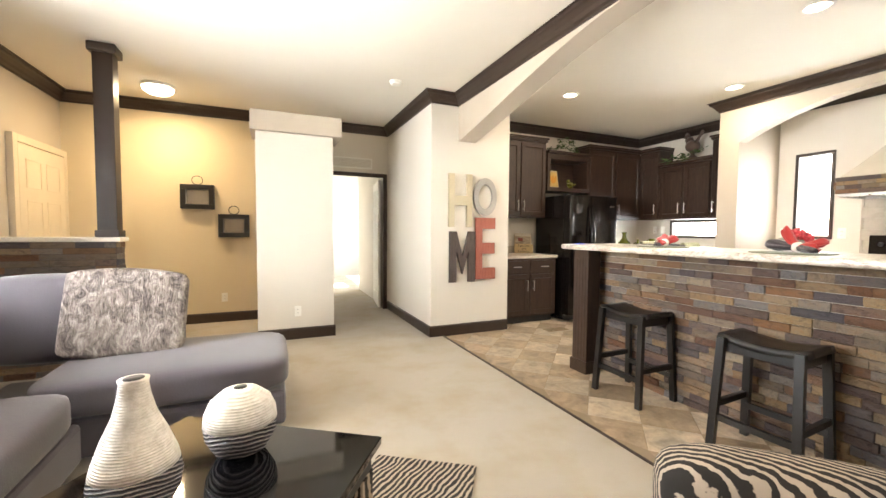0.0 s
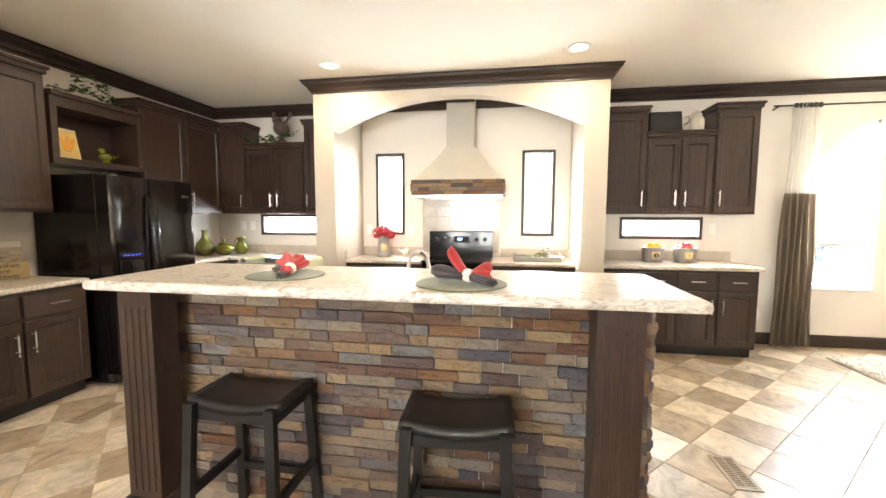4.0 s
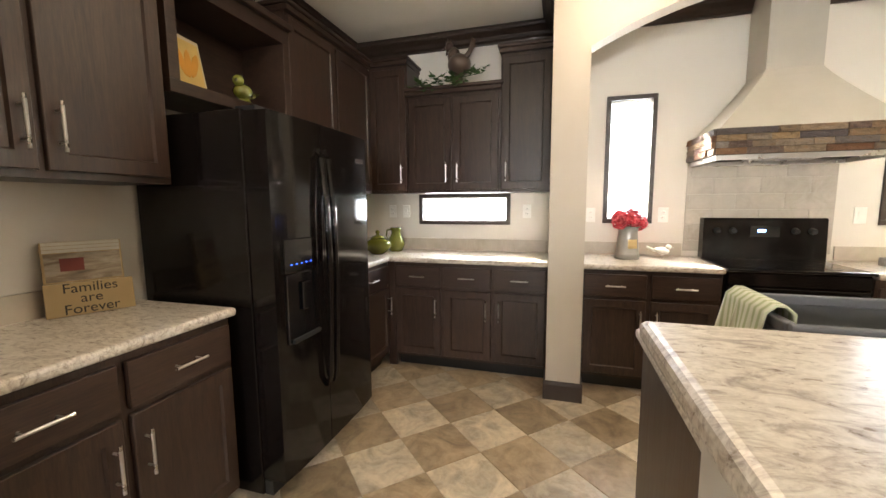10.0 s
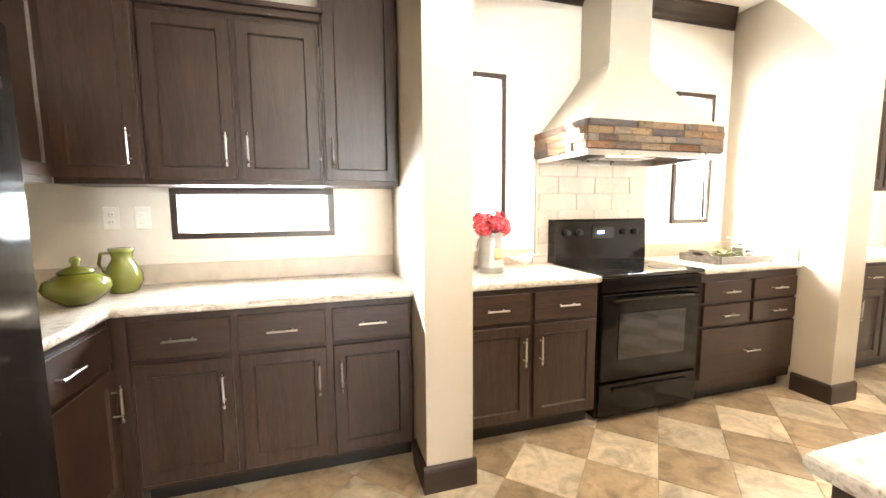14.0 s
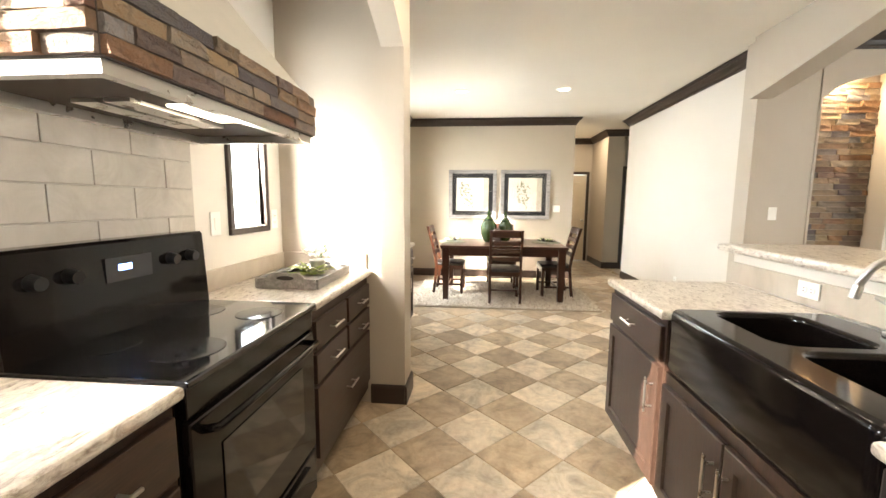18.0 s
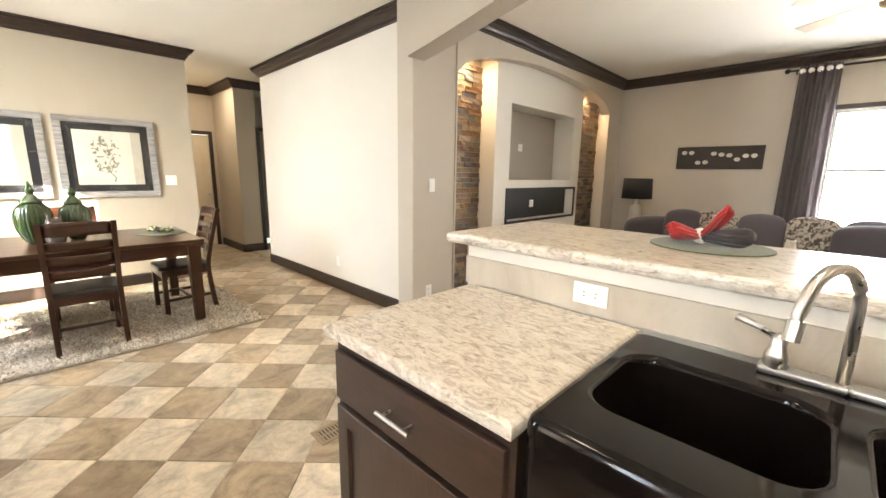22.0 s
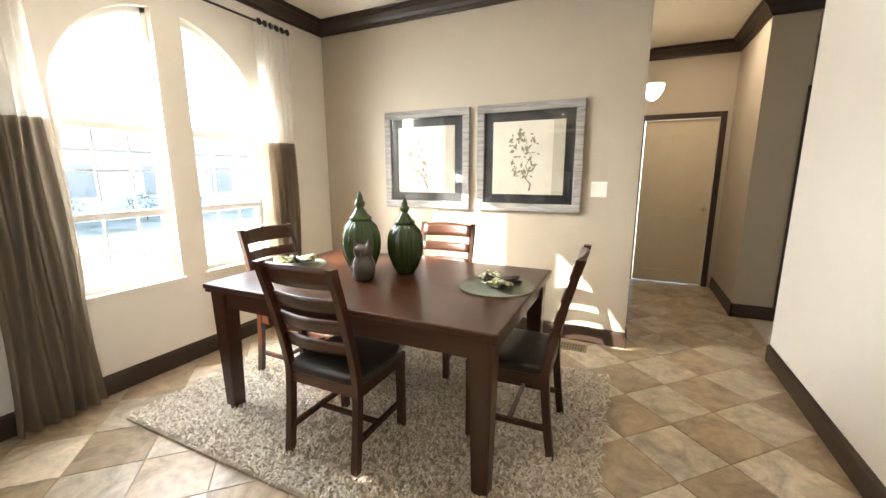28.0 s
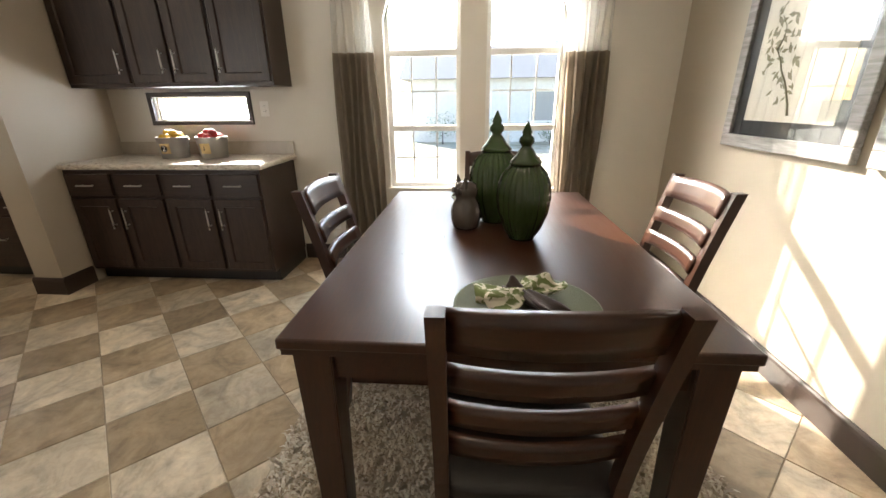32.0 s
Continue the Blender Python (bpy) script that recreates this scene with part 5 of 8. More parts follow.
# framed prints
def framed(name, x0, x1, z0, z1, seed):
    f = thing(name, "botanical print with black mat in a grey-washed wooden frame", "picture", pose((x0 + x1) / 2, YD, (z0 + z1) / 2, 0, 0, 0), "dining wall pictures")
    w, h, c = (x1 - x0) / 2, (z1 - z0) / 2, 0.065
    for b in ((-w, h - c, w, h), (-w, -h, w, -h + c), (-w, -h + c, -w + c, h - c), (w - c, -h + c, w, h - c)):
        part("frame_side", bx(b[0], 0.002, b[1], b[2], 0.034, b[3], bevel=0.005), GREYWASH, f, "grey-washed wood")
    part("mat", bx(-w + c, 0.004, -h + c, w - c, 0.014, h - c), MATBOARD, f, "black mat board")
    iw, ih = w - c - 0.075, h - c - 0.075
    part("paper", bx(-iw, 0.0145, -ih, iw, 0.017, ih), PAPER, f, "cream botanical print")
    part("strip", bx(-iw, 0.0172, -ih, -iw + 0.09, 0.0178, ih), plain("print_border", (0.45, 0.41, 0.33), 0.8, var=0.3), f, "patterned border strip")
    r = random.Random(seed)
    pts = [(-0.02, 0, -ih + 0.03)]
    for i in range(9):
        p = pts[-1]
        pts.append((p[0] + r.uniform(-0.03, 0.045), 0, p[2] + ih * 0.17))
    part("twig", tube([(a, 0.0185, c2) for a, _, c2 in pts], [0.006 - 0.0005 * i for i in range(len(pts))], 6), SAGE, f, "printed twig")
    bm = bmesh.new()
    for i in range(70):
        p = r.choice(pts[2:])
        a = r.uniform(0, 6.28)
        ln = r.uniform(0.03, 0.06)
        cx, cz = p[0] + r.uniform(-0.09, 0.13), p[2] + r.uniform(-0.05, 0.05)
        if abs(cx) > iw - 0.05 or abs(cz) > ih - 0.05:
            continue
        d = Vector((math.cos(a), 0, math.sin(a)))
        n = Vector((-d.z, 0, d.x))
        o = Vector((cx, 0.0182 + 0.0002 * (i % 5), cz))
        bm.faces.new([bm.verts.new(o + d * u + n * v) for u, v in ((-ln / 2, 0), (0, ln * 0.2), (ln / 2, 0), (0, -ln * 0.2))])
    part("leaves", bm, SAGE, f, "printed leaves")
    g = part("glazing", bx(-w + c, 0.021, -h + c, w - c, 0.023, h - c), GLASS, f, "clear picture glass")
    g.visible_shadow = False
    return f


framed("framed_print", 6.315, 7.167, 1.056, 1.92, 5)
framed("framed_print", 5.383, 6.245, 1.056, 1.92, 8)


# curtains
def curtain(m, w_top, w_bot, z0, zm, z1, lower, label, folds=7, group="dining curtains", seedp=0.0):
    c = thing("curtain", label, "curtain", m, group)

    def fn(za, zb):
        def f(u, v):
            z = za + (zb - za) * v
            k = (z - z0) / (z1 - z0)
            w = w_bot + (w_top - w_bot) * k
            return (0.035 * math.sin(u * folds * 2 * math.pi + seedp) + 0.01 * math.sin(u * 5 + z * 3), (u - 0.5) * w + 0.01 * math.sin(z * 4 + u * 9), z)
        return f
    part("sheer_top", sheet(fn(zm, z1), folds * 10, 10), SHEER, c, "white sheer upper band")
    part("drape", sheet(fn(z0, zm), folds * 10, 14), lower, c, "taupe opaque lower drape")
    for k in range(folds):
        part("grommet", lathe([(0.016, -0.003), (0.026, 0), (0.016, 0.003)], 18), BLACK_M, c, "dark metal grommet", pose(-0.037, ((k + 0.75) / folds - 0.5) * w_top, z1 - 0.03, 0, 90, 0))
    return c


curtain(pose(XB - 0.09, -0.165, 0, 0, 0, 0), 0.26, 0.40, 0.02, 1.65, 2.57, DRAPE, "two-tone curtain with white sheer top and taupe drape", 6)
curtain(pose(XB - 0.09, -1.84, 0, 0, 0, 0), 0.34, 0.30, 0.03, 1.63, 2.57, DRAPE, "two-tone curtain with white sheer top and taupe drape", 6, seedp=1.0)
rd = thing("curtain_rod", "thin dark metal curtain rod with scrolled ends", "curtain rod", pose(0, 0, 0))
part("rod", cy((XB - 0.09, 0.14, 2.55), (XB - 0.09, -1.98, 2.55), 0.009, seg=10), BLACK_M, rd)
for y, s in ((0.14, 1), (-1.98, -1)):
    part("scroll", tube([(XB - 0.09, y + s * (0.05 + 0.03 * math.cos(a) * (1 - a / 9)) - s * 0.08, 2.55 + 0.03 * math.sin(a) * (1 - a / 9)) for a in [math.pi + 0.5 * k for k in range(13)][::-1]], 0.005, 8), BLACK_M, rd, "scrolled finial")
for y in (0.10, -0.95, -1.90):
    part("bracket", cy((XB - 0.001, y, 2.53), (XB - 0.09, y, 2.54), 0.006, seg=8), BLACK_M, rd)

# doors
def panel_door(name, m, w, h, label, mat, rows):
    d = thing(name, label, "door", m)
    part("slab", bx(0, -0.018, 0.008, w, 0.018, h), mat, d)
    for x0, x1, z0, z1 in rows:
        bm = bmesh.new()
        for s in (-1, 1):
            y = s * 0.018
            for b in ((x0, z0, x1, z0 + 0.012), (x0, z1 - 0.012, x1, z1), (x0, z0 + 0.012, x0 + 0.012, z1 - 0.012), (x1 - 0.012, z0 + 0.012, x1, z1 - 0.012)):
                box(bm, b[0], y - 0.004, b[1], b[2], y + 0.004, b[3], bevel=0.0015)
        part("panel_moulding", bm, mat, d)
    k = part("knob", lathe([(0.024, 0), (0.024, 0.006), (0.01, 0.012), (0.01, 0.035), (0.026, 0.045), (0.028, 0.058), (0.018, 0.07), (0.004, 0.072)], 20), STEEL, d, "satin nickel knob", pose(w - 0.06, -0.018, 0.95, 90))
    return d


DOORW = plain("cream_door_paint", (0.66, 0.57, 0.43), 0.4)
panel_door("hall_door", pose(4.93, -4.895, 0, 0, 0, 180), 0.755, 1.99, "closed cream two-panel door at the hallway's end", DOORW, [(0.12, 0.635, 0.15, 0.85), (0.12, 0.635, 1.0, 1.82)])


def casing(x0, x1, y, h, ny, name="door_casing", w=0.06):
    bm = bmesh.new()
    s = 0.018 * ny
    for b in ((x0 - w, 0, x0, h + w), (x1, 0, x1 + w, h + w), (x0, h, x1, h + w)):
        box(bm, b[0], min(y, y + s), b[1], b[2], max(y, y + s), b[3], bevel=0.003)
    return structure(name, bm, TRIM, "dark stained door casing", "door casing")


casing(4.17, 4.94, -4.85, 2.0, 1)
casing(3.02, 3.69, -3.75, 2.03, 1)
casing(2.79, XH - 0.08, 7.80, 2.04, -1)
panel_door("hallway_door", pose(XH - 0.10, 7.94, 0, 0, 0, 82), 0.80, 2.02, "open white six-panel hallway door", WHITE, [(0.10, 0.36, 0.2, 0.75), (0.44, 0.70, 0.2, 0.75), (0.10, 0.36, 0.9, 1.5), (0.44, 0.70, 0.9, 1.5), (0.10, 0.36, 1.62, 1.9), (0.44, 0.70, 1.62, 1.9)])
fd = panel_door("front_door", pose(XL + 0.03, 6.78, 0, 0, 0, 90), 0.90, 2.03, "closed cream six-panel front door", DOORW, [(0.12, 0.40, 0.2, 0.75), (0.50, 0.78, 0.2, 0.75), (0.12, 0.40, 0.9, 1.5), (0.50, 0.78, 0.9, 1.5), (0.12, 0.40, 1.62, 1.9), (0.50, 0.78, 1.62, 1.9)])
bm = bmesh.new()
for b in ((6.70, 0, 6.775, 2.11), (7.685, 0, 7.749, 2.11), (6.775, 2.04, 7.685, 2.11)):
    box(bm, XL, b[0], b[1], XL + 0.05, b[2], b[3], bevel=0.003)
structure("front_door_casing", bm, DOORW, "cream door casing", "door casing")

# ---- living room ----
hw_ = tagged(part("half_wall", bx(XL, 6.07, 0, 0.86, 6.23, 1.12), MORTAR), "low entry wall clad in stacked stone", "half wall")
solid("ledge_cap", bx(XL, 6.03, 1.121, 0.90, 6.27, 1.16, bevel=0.008), WALL_WHITE, "pale cap on the stone half wall", "ledge")
co = thing("column", "square dark wooden column on the half wall", "column", pose(0.80, 6.15, 1.16))
part("shaft", bx(-0.07, -0.07, 0, 0.07, 0.07, ZC - 1.16 - 0.002, bevel=0.004), TRIM, co)
part("foot", bx(-0.085, -0.085, 0, 0.085, 0.085, 0.06, bevel=0.006), TRIM, co)
part("capital", bx(-0.10, -0.10, ZC - 1.16 - 0.08, 0.10, 0.10, ZC - 1.16 - 0.003, bevel=0.012), TRIM, co, "moulded capital")

sf = thing("sofa", "grey microfibre sectional sofa with a chaise end", "sofa", pose(0.20, -0.30, 0))
part("chaise_seat", cushion(1.25, 0.86, 0.20, 0.5, 12, 0.3), SOFA, sf, "grey chaise cushion", Matrix.Translation((1.36, 5.04, 0.26)))
part("base", bx(0.35, 4.64, 0.05, 1.96, 5.45, 0.26, bevel=0.03), SOFA, sf)
part("back", cushion(0.28, 3.9, 0.66, 0.2, 10, 0.3), SOFA, sf, "grey sofa back", Matrix.Translation((0.24, 3.45, 0.2)))
part("base", bx(0.30, 1.55, 0.05, 1.0, 4.63, 0.26, bevel=0.03), SOFA, sf)
part("seat_cushion", cushion(0.72, 0.95, 0.20, 0.5, 10, 0.3), SOFA, sf, "grey seat cushion", Matrix.Translation((0.66, 4.12, 0.26)))
part("seat_cushion", cushion(0.72, 0.95, 0.20, 0.5, 10, 0.3), SOFA, sf, "grey seat cushion", Matrix.Translation((0.66, 3.14, 0.26)))
part("seat_cushion", cushion(0.72, 1.05, 0.20, 0.5, 10, 0.3), SOFA, sf, "grey seat cushion", Matrix.Translation((0.66, 2.12, 0.26)))
part("back_cushion", cushion(0.22, 0.9, 0.46, 0.6, 10, 0.4), SOFA, sf, "grey back cushion", Matrix.Translation((0.42, 4.1, 0.44)))
part("back_cushion", cushion(0.75, 0.24, 0.48, 0.6, 10, 0.4), SOFA, sf, "grey back cushion", Matrix.Translation((0.62, 5.30, 0.44)))
part("arm", bx(0.95, 5.44, 0.05, 1.30, 5.56, 0.62, bevel=0.03), plain("dark_sofa_leather", (0.06, 0.05, 0.048), 0.45), sf, "dark low arm")
solid("fur_pillow", cushion(0.62, 0.16, 0.50, 0.6, 16, -1.2), FUR, "grey and white faux fur pillow on the sofa", "pillow", "", pose(1.24, 4.82, 0.46, -14, 4, 4))

ct = thing("coffee_table", "black glossy coffee table with zebra legs", "coffee table", pose(1.897, 3.183, 0, 0, 0, -34.3))
part("tabletop", bx(-0.431, -0.375, 0.42, 0.431, 0.375, 0.45, bevel=0.004), DGLASS, ct, "black glass top")
part("apron", bx(-0.40, -0.345, 0.34, 0.40, 0.345, 0.42), BLACK_W, ct)
for sx in (-1, 1):
    for sy in (-1, 1):
        part("leg", bx(sx * 0.355 - 0.05, sy * 0.30 - 0.05, 0.012, sx * 0.355 + 0.05, sy * 0.30 + 0.05, 0.34, bevel=0.004), ZEBRA, ct, "zebra-print leg")
ROPE = Mat("rope_wrapped_vase", 0.85)
wv = ROPE.node("ShaderNodeTexWave", Scale=38.0, Distortion=1.5, Detail=2.0)
wv.bands_direction = "Z"
ROPE.link(ROPE.coords(), wv.inputs["Vector"])
sep = ROPE.t.nodes.new("ShaderNodeSeparateXYZ")
ROPE.link(ROPE.coords(), sep.inputs[0])
ROPE.bump(wv.outputs["Fac"], 0.6, 0.006)
ROPE.base(ROPE.ramp(ROPE.noise(ROPE.coords(), 40, 3), [(0.3, (0.62, 0.56, 0.48)), (0.7, (0.80, 0.75, 0.68))]))
DARKROPE = Mat("dark_rope_band", 0.7)
wv = DARKROPE.node("ShaderNodeTexWave", Scale=24.0, Distortion=3.0, Detail=3.0)
wv.bands_direction = "Z"
DARKROPE.link(DARKROPE.coords((1, 1, 1), (20, 0, 0)), wv.inputs["Vector"])
DARKROPE.base(DARKROPE.ramp(wv.outputs["Fac"], [(0.55, (0.012, 0.011, 0.014)), (0.95, (0.30, 0.27, 0.26))]))
DARKROPE.bump(wv.outputs["Fac"], 0.8, 0.008)


def vase(m, upper, lower, foot, label):
    v = thing("vase", label, "vase", m, "coffee table vases")
    part("upper", lathe(upper, 40), ROPE.m, v, "cream rope-wrapped upper body")
    part("band", lathe(lower, 40), DARKROPE.m, v, "black and silver lower band")
    # The neck is closed; a black disc paints the shade inside it.
    part("mouth", lathe([(upper[-1][0] * 0.7, upper[-1][1] + 0.0005), (upper[-1][0] * 0.68, upper[-1][1] + 0.002)], 24), BLACK_M, v, "dark fill for the shade in the opening")
    return v


vs_ = vase(pose(1.74, 3.10, 0.452), [(0.122, 0.17), (0.115, 0.20), (0.09, 0.27), (0.06, 0.34), (0.045, 0.40), (0.04, 0.44), (0.043, 0.455)], [(0.06, 0), (0.09, 0.02), (0.122, 0.08), (0.128, 0.13), (0.122, 0.17)], 0, "tall cream and black bottle vase on the coffee table")
vs_.scale = (0.84, 0.84, 0.84)
vase(pose(1.98, 3.34, 0.452), [(0.118, 0.115), (0.115, 0.15), (0.098, 0.19), (0.06, 0.222), (0.032, 0.232)], [(0.05, 0), (0.085, 0.02), (0.112, 0.07), (0.118, 0.115)], 0, "round cream and black vase on the coffee table")
solid("zebra_rug", bx(-0.30, -0.30, 0.005, 0.24, 0.24, 0.016, bevel=0.003), ZEBRA_RUG, "black and cream zebra rug by the coffee table", "rug", "", pose(2.72, 3.50, 0, 0, 0, -34))

ac = thing("zebra_chair", "zebra-print upholstered armchair with a rounded back", "armchair", pose(3.25, 2.13, 0, 0, 0, 49))
part("seat", cushion(0.62, 0.62, 0.24, 0.5, 12, 0.3), ZEBRA, ac, "zebra seat cushion", Matrix.Translation((0, 0.05, 0.24)))
part("back", cushion(0.76, 0.24, 0.56, 0.5, 12, 0.45), ZEBRA, ac, "rounded zebra back", Matrix.Translation((0, -0.30, 0.26)))
for s in (-1, 1):
    part("arm", cushion(0.18, 0.72, 0.34, 0.4, 10, 0.5), ZEBRA, ac, "rounded zebra arm", Matrix.Translation((s * 0.37, 0.02, 0.22)))
part("base", bx(-0.42, -0.36, 0.06, 0.42, 0.36, 0.25, bevel=0.02), ZEBRA, ac)
for sx in (-1, 1):
    for sy in (-1, 1):
        part("foot", bx(sx * 0.36 - 0.03, sy * 0.3 - 0.03, 0.004, sx * 0.36 + 0.03, sy * 0.3 + 0.03, 0.07), BLACK_W, ac)

# letters
def letter(ch_, x, z, h, w, material, label):
    cu = bpy.data.curves.new("letter", "FONT")
    cu.body, cu.size, cu.extrude, cu.bevel_depth, cu.offset = ch_, 1.0, 0.02, 0.0, 0.022
    tmp = new("letter", cu)
    me2 = bpy.data.meshes.new_from_object(tmp.evaluated_get(bpy.context.evaluated_depsgraph_get()))
    bpy.data.objects.remove(tmp)
    co_ = [v.co.copy() for v in me2.vertices]
    x0, x1 = min(c.x for c in co_), max(c.x for c in co_)
    y0, y1 = min(c.y for c in co_), max(c.y for c in co_)
    for v in me2.vertices:
        v.co = Vector(((v.co.x - x0) / (x1 - x0) * w, v.co.z, (v.co.y - y0) / (y1 - y0) * h))
    me2.flip_normals()
    me2.materials.clear()
    me2.materials.append(material)
    ob = new("wall_letter", me2)
    ob.matrix_basis = pose(x, YH - 0.022, z)
    return tagged(ob, label, "wall letter", "letters on the wall")


letter("H", 3.98, 1.28, 0.62, 0.30, plain("cream_distressed", (0.52, 0.45, 0.31), 0.7, var=0.25), "cream distressed wooden letter H on the wall")
letter("O", 4.305, 1.42, 0.45, 0.31, plain("grey_distressed", (0.36, 0.34, 0.31), 0.7, var=0.3), "grey distressed wooden letter O on the wall")
mw, mh, ms = 0.33, 0.60, 0.085
ob = solid("wall_letter", extrude([(0, 0), (ms, 0), (ms, mh * 0.62), (mw / 2, mh * 0.16), (mw - ms, mh * 0.62), (mw - ms, 0), (mw, 0), (mw, mh), (mw - ms, mh), (mw / 2, mh * 0.5), (ms, mh), (0, mh)], "y", -0.02, 0.02), wood("dark_barn_wood", (0.03, 0.02, 0.016), (0.12, 0.09, 0.08), "z", 0.7), "dark weathered wooden letter M on the wall", "wall letter", "letters on the wall", pose(3.995, YH - 0.022, 0.63))
letter("E", 4.335, 0.655, 0.74, 0.27, wood("red_barn_wood", (0.20, 0.05, 0.03), (0.36, 0.12, 0.08), "z", 0.7), "rusty red wooden letter E on the wall")

# ---- lamps ----
def can_light(x, y):
    c = thing("recessed_light", "round white recessed ceiling light, switched on", "ceiling light", pose(x, y, ZC), "recessed ceiling lights")
    part("trim_ring", lathe([(0.095, -0.001), (0.095, -0.006), (0.072, -0.010), (0.072, -0.002)], 32), WHITE, c, "white trim ring")
    part("lens", lathe([(0.071, -0.003), (0.071, -0.0065), (0.03, -0.008)], 32), LAMPGLOW, c, "glowing lens")


for x, y in DOWN:
    can_light(x, y)
    downlight(x, y, ZC - 0.02, 1.2)

# ---- decor materials ----
CREAMLEAF = plain("leaf_print_linen", (0.50, 0.47, 0.36), 0.9, var=0.1)
lp = Mat("leaf_print_cotton", 0.9)
lp.base(lp.ramp(lp.noise(lp.coords(), 38, 2, 0.4, 0.6), [(0.46, (0.58, 0.55, 0.42)), (0.52, (0.13, 0.16, 0.05))]))
BROWNCLOTH = fabric("dark_brown_linen", (0.055, 0.035, 0.028), None, 700)
PEARL = plain("white_pearl_ring", (0.78, 0.73, 0.66), 0.25, coat=0.6, tex=0.5, scale=120)
HYDRA = Mat("red_hydrangea_petal", 0.6)
hg = HYDRA.t.nodes.new("ShaderNodeNewGeometry")
HYDRA.base(HYDRA.ramp(hg.outputs["Random Per Island"], [(0.0, (0.30, 0.008, 0.02)), (0.5, (0.55, 0.03, 0.05)), (1.0, (0.72, 0.14, 0.15))]))
PETAL_W = plain("white_petal", (0.80, 0.79, 0.70), 0.6)
LEMON = plain("lemon_skin", (0.62, 0.38, 0.02), 0.45, tex=0.2, scale=300)
APPLE = plain("red_apple_skin", (0.40, 0.03, 0.03), 0.3, var=0.5)
KRAFT = plain("kraft_label", (0.62, 0.46, 0.22), 0.8, var=0.15)
TANBOARD = plain("tan_painted_board", (0.40, 0.29, 0.145), 0.7, var=0.2)
# Colours the lettering, and the painted shade of slots, grips and vents.
INK_SHADE = plain("dark_lettering_and_shade", (0.02, 0.016, 0.014), 0.6)
GREYROPE = fabric("grey_felt_strip", (0.125, 0.13, 0.14), (0.09, 0.095, 0.10), 500)
STRIPE = Mat("striped_kitchen_towel", 0.95)
ws = STRIPE.node("ShaderNodeTexWave", Scale=14.0, Distortion=0.3)
ws.bands_direction = "X"
STRIPE.link(STRIPE.coords(), ws.inputs["Vector"])
STRIPE.base(STRIPE.ramp(ws.outputs["Fac"], [(0.2, (0.33, 0.36, 0.20)), (0.6, (0.56, 0.55, 0.41))]))
STONEWARE = plain("cream_stoneware", (0.60, 0.55, 0.45), 0.35, coat=0.2)
SPLASH = Mat("taupe_splash_tile", 0.18)
sp_n = SPLASH.noise(SPLASH.coords(), 7, 7, 0.65, 0.8)
SPLASH.base(SPLASH.mix(SPLASH.rand(0.0, 0.6), SPLASH.ramp(sp_n, [(0.3, (0.38, 0.33, 0.27)), (0.7, (0.56, 0.51, 0.44))]), (0.50, 0.46, 0.40)))
SPLASH.bump(SPLASH.noise(SPLASH.coords(), 5, 3), 0.12, 0.01)
WARMGLASS = glow("frosted_lamp_glass", (1.0, 0.85, 0.6), 1.0)
FANGLASS = glow("fan_lamp_glass", (1.0, 0.90, 0.68), 1.9)
WHITEMETAL = plain("white_enamel", (0.75, 0.73, 0.68), 0.35)


def words(body, size, m, material, parent, name="lettering"):
    """Raised lettering in the built-in font; x runs along the words, z up, facing -y."""
    cu = bpy.data.curves.new(name, "FONT")
    cu.body, cu.size, cu.extrude, cu.align_x, cu.align_y = body, size, 0.0012, "CENTER", "CENTER"
    tmp = new(name, cu)
    me_ = bpy.data.meshes.new_from_object(tmp.evaluated_get(bpy.context.evaluated_depsgraph_get()))
    bpy.data.objects.remove(tmp)
    for v in me_.vertices:
        v.co = Vector((v.co.x, -v.co.z, v.co.y))
    me_.materials.clear()
    me_.materials.append(material)
    o = new(name, me_)
    o.parent = parent
    o.matrix_basis = m
    return o


def ball(bm, c, r, sub=2, squash=1.0):
    bmesh.ops.create_icosphere(bm, subdivisions=sub, radius=r, matrix=Matrix.Translation(c) @ Matrix.Diagonal((1, 1, squash, 1)))
    return bm


def smooth(bm):
    for f in bm.faces:
        f.smooth = True
    return bm


# ---- set places ----
def placemat(x, y, z, r, label):
    prof = []
    n = 26
    for i in range(n):
        a, b = r * (1 - i / n), r * (1 - (i + 0.5) / n)
        prof += [(a, 0.0035), (b, 0.0052)]
    return solid("placemat", lathe([(r, 0.0004)] + prof + [(0.002, 0.004)], 72), MAT_GREEN, label, "placemat", "round placemats", pose(x, y, z))


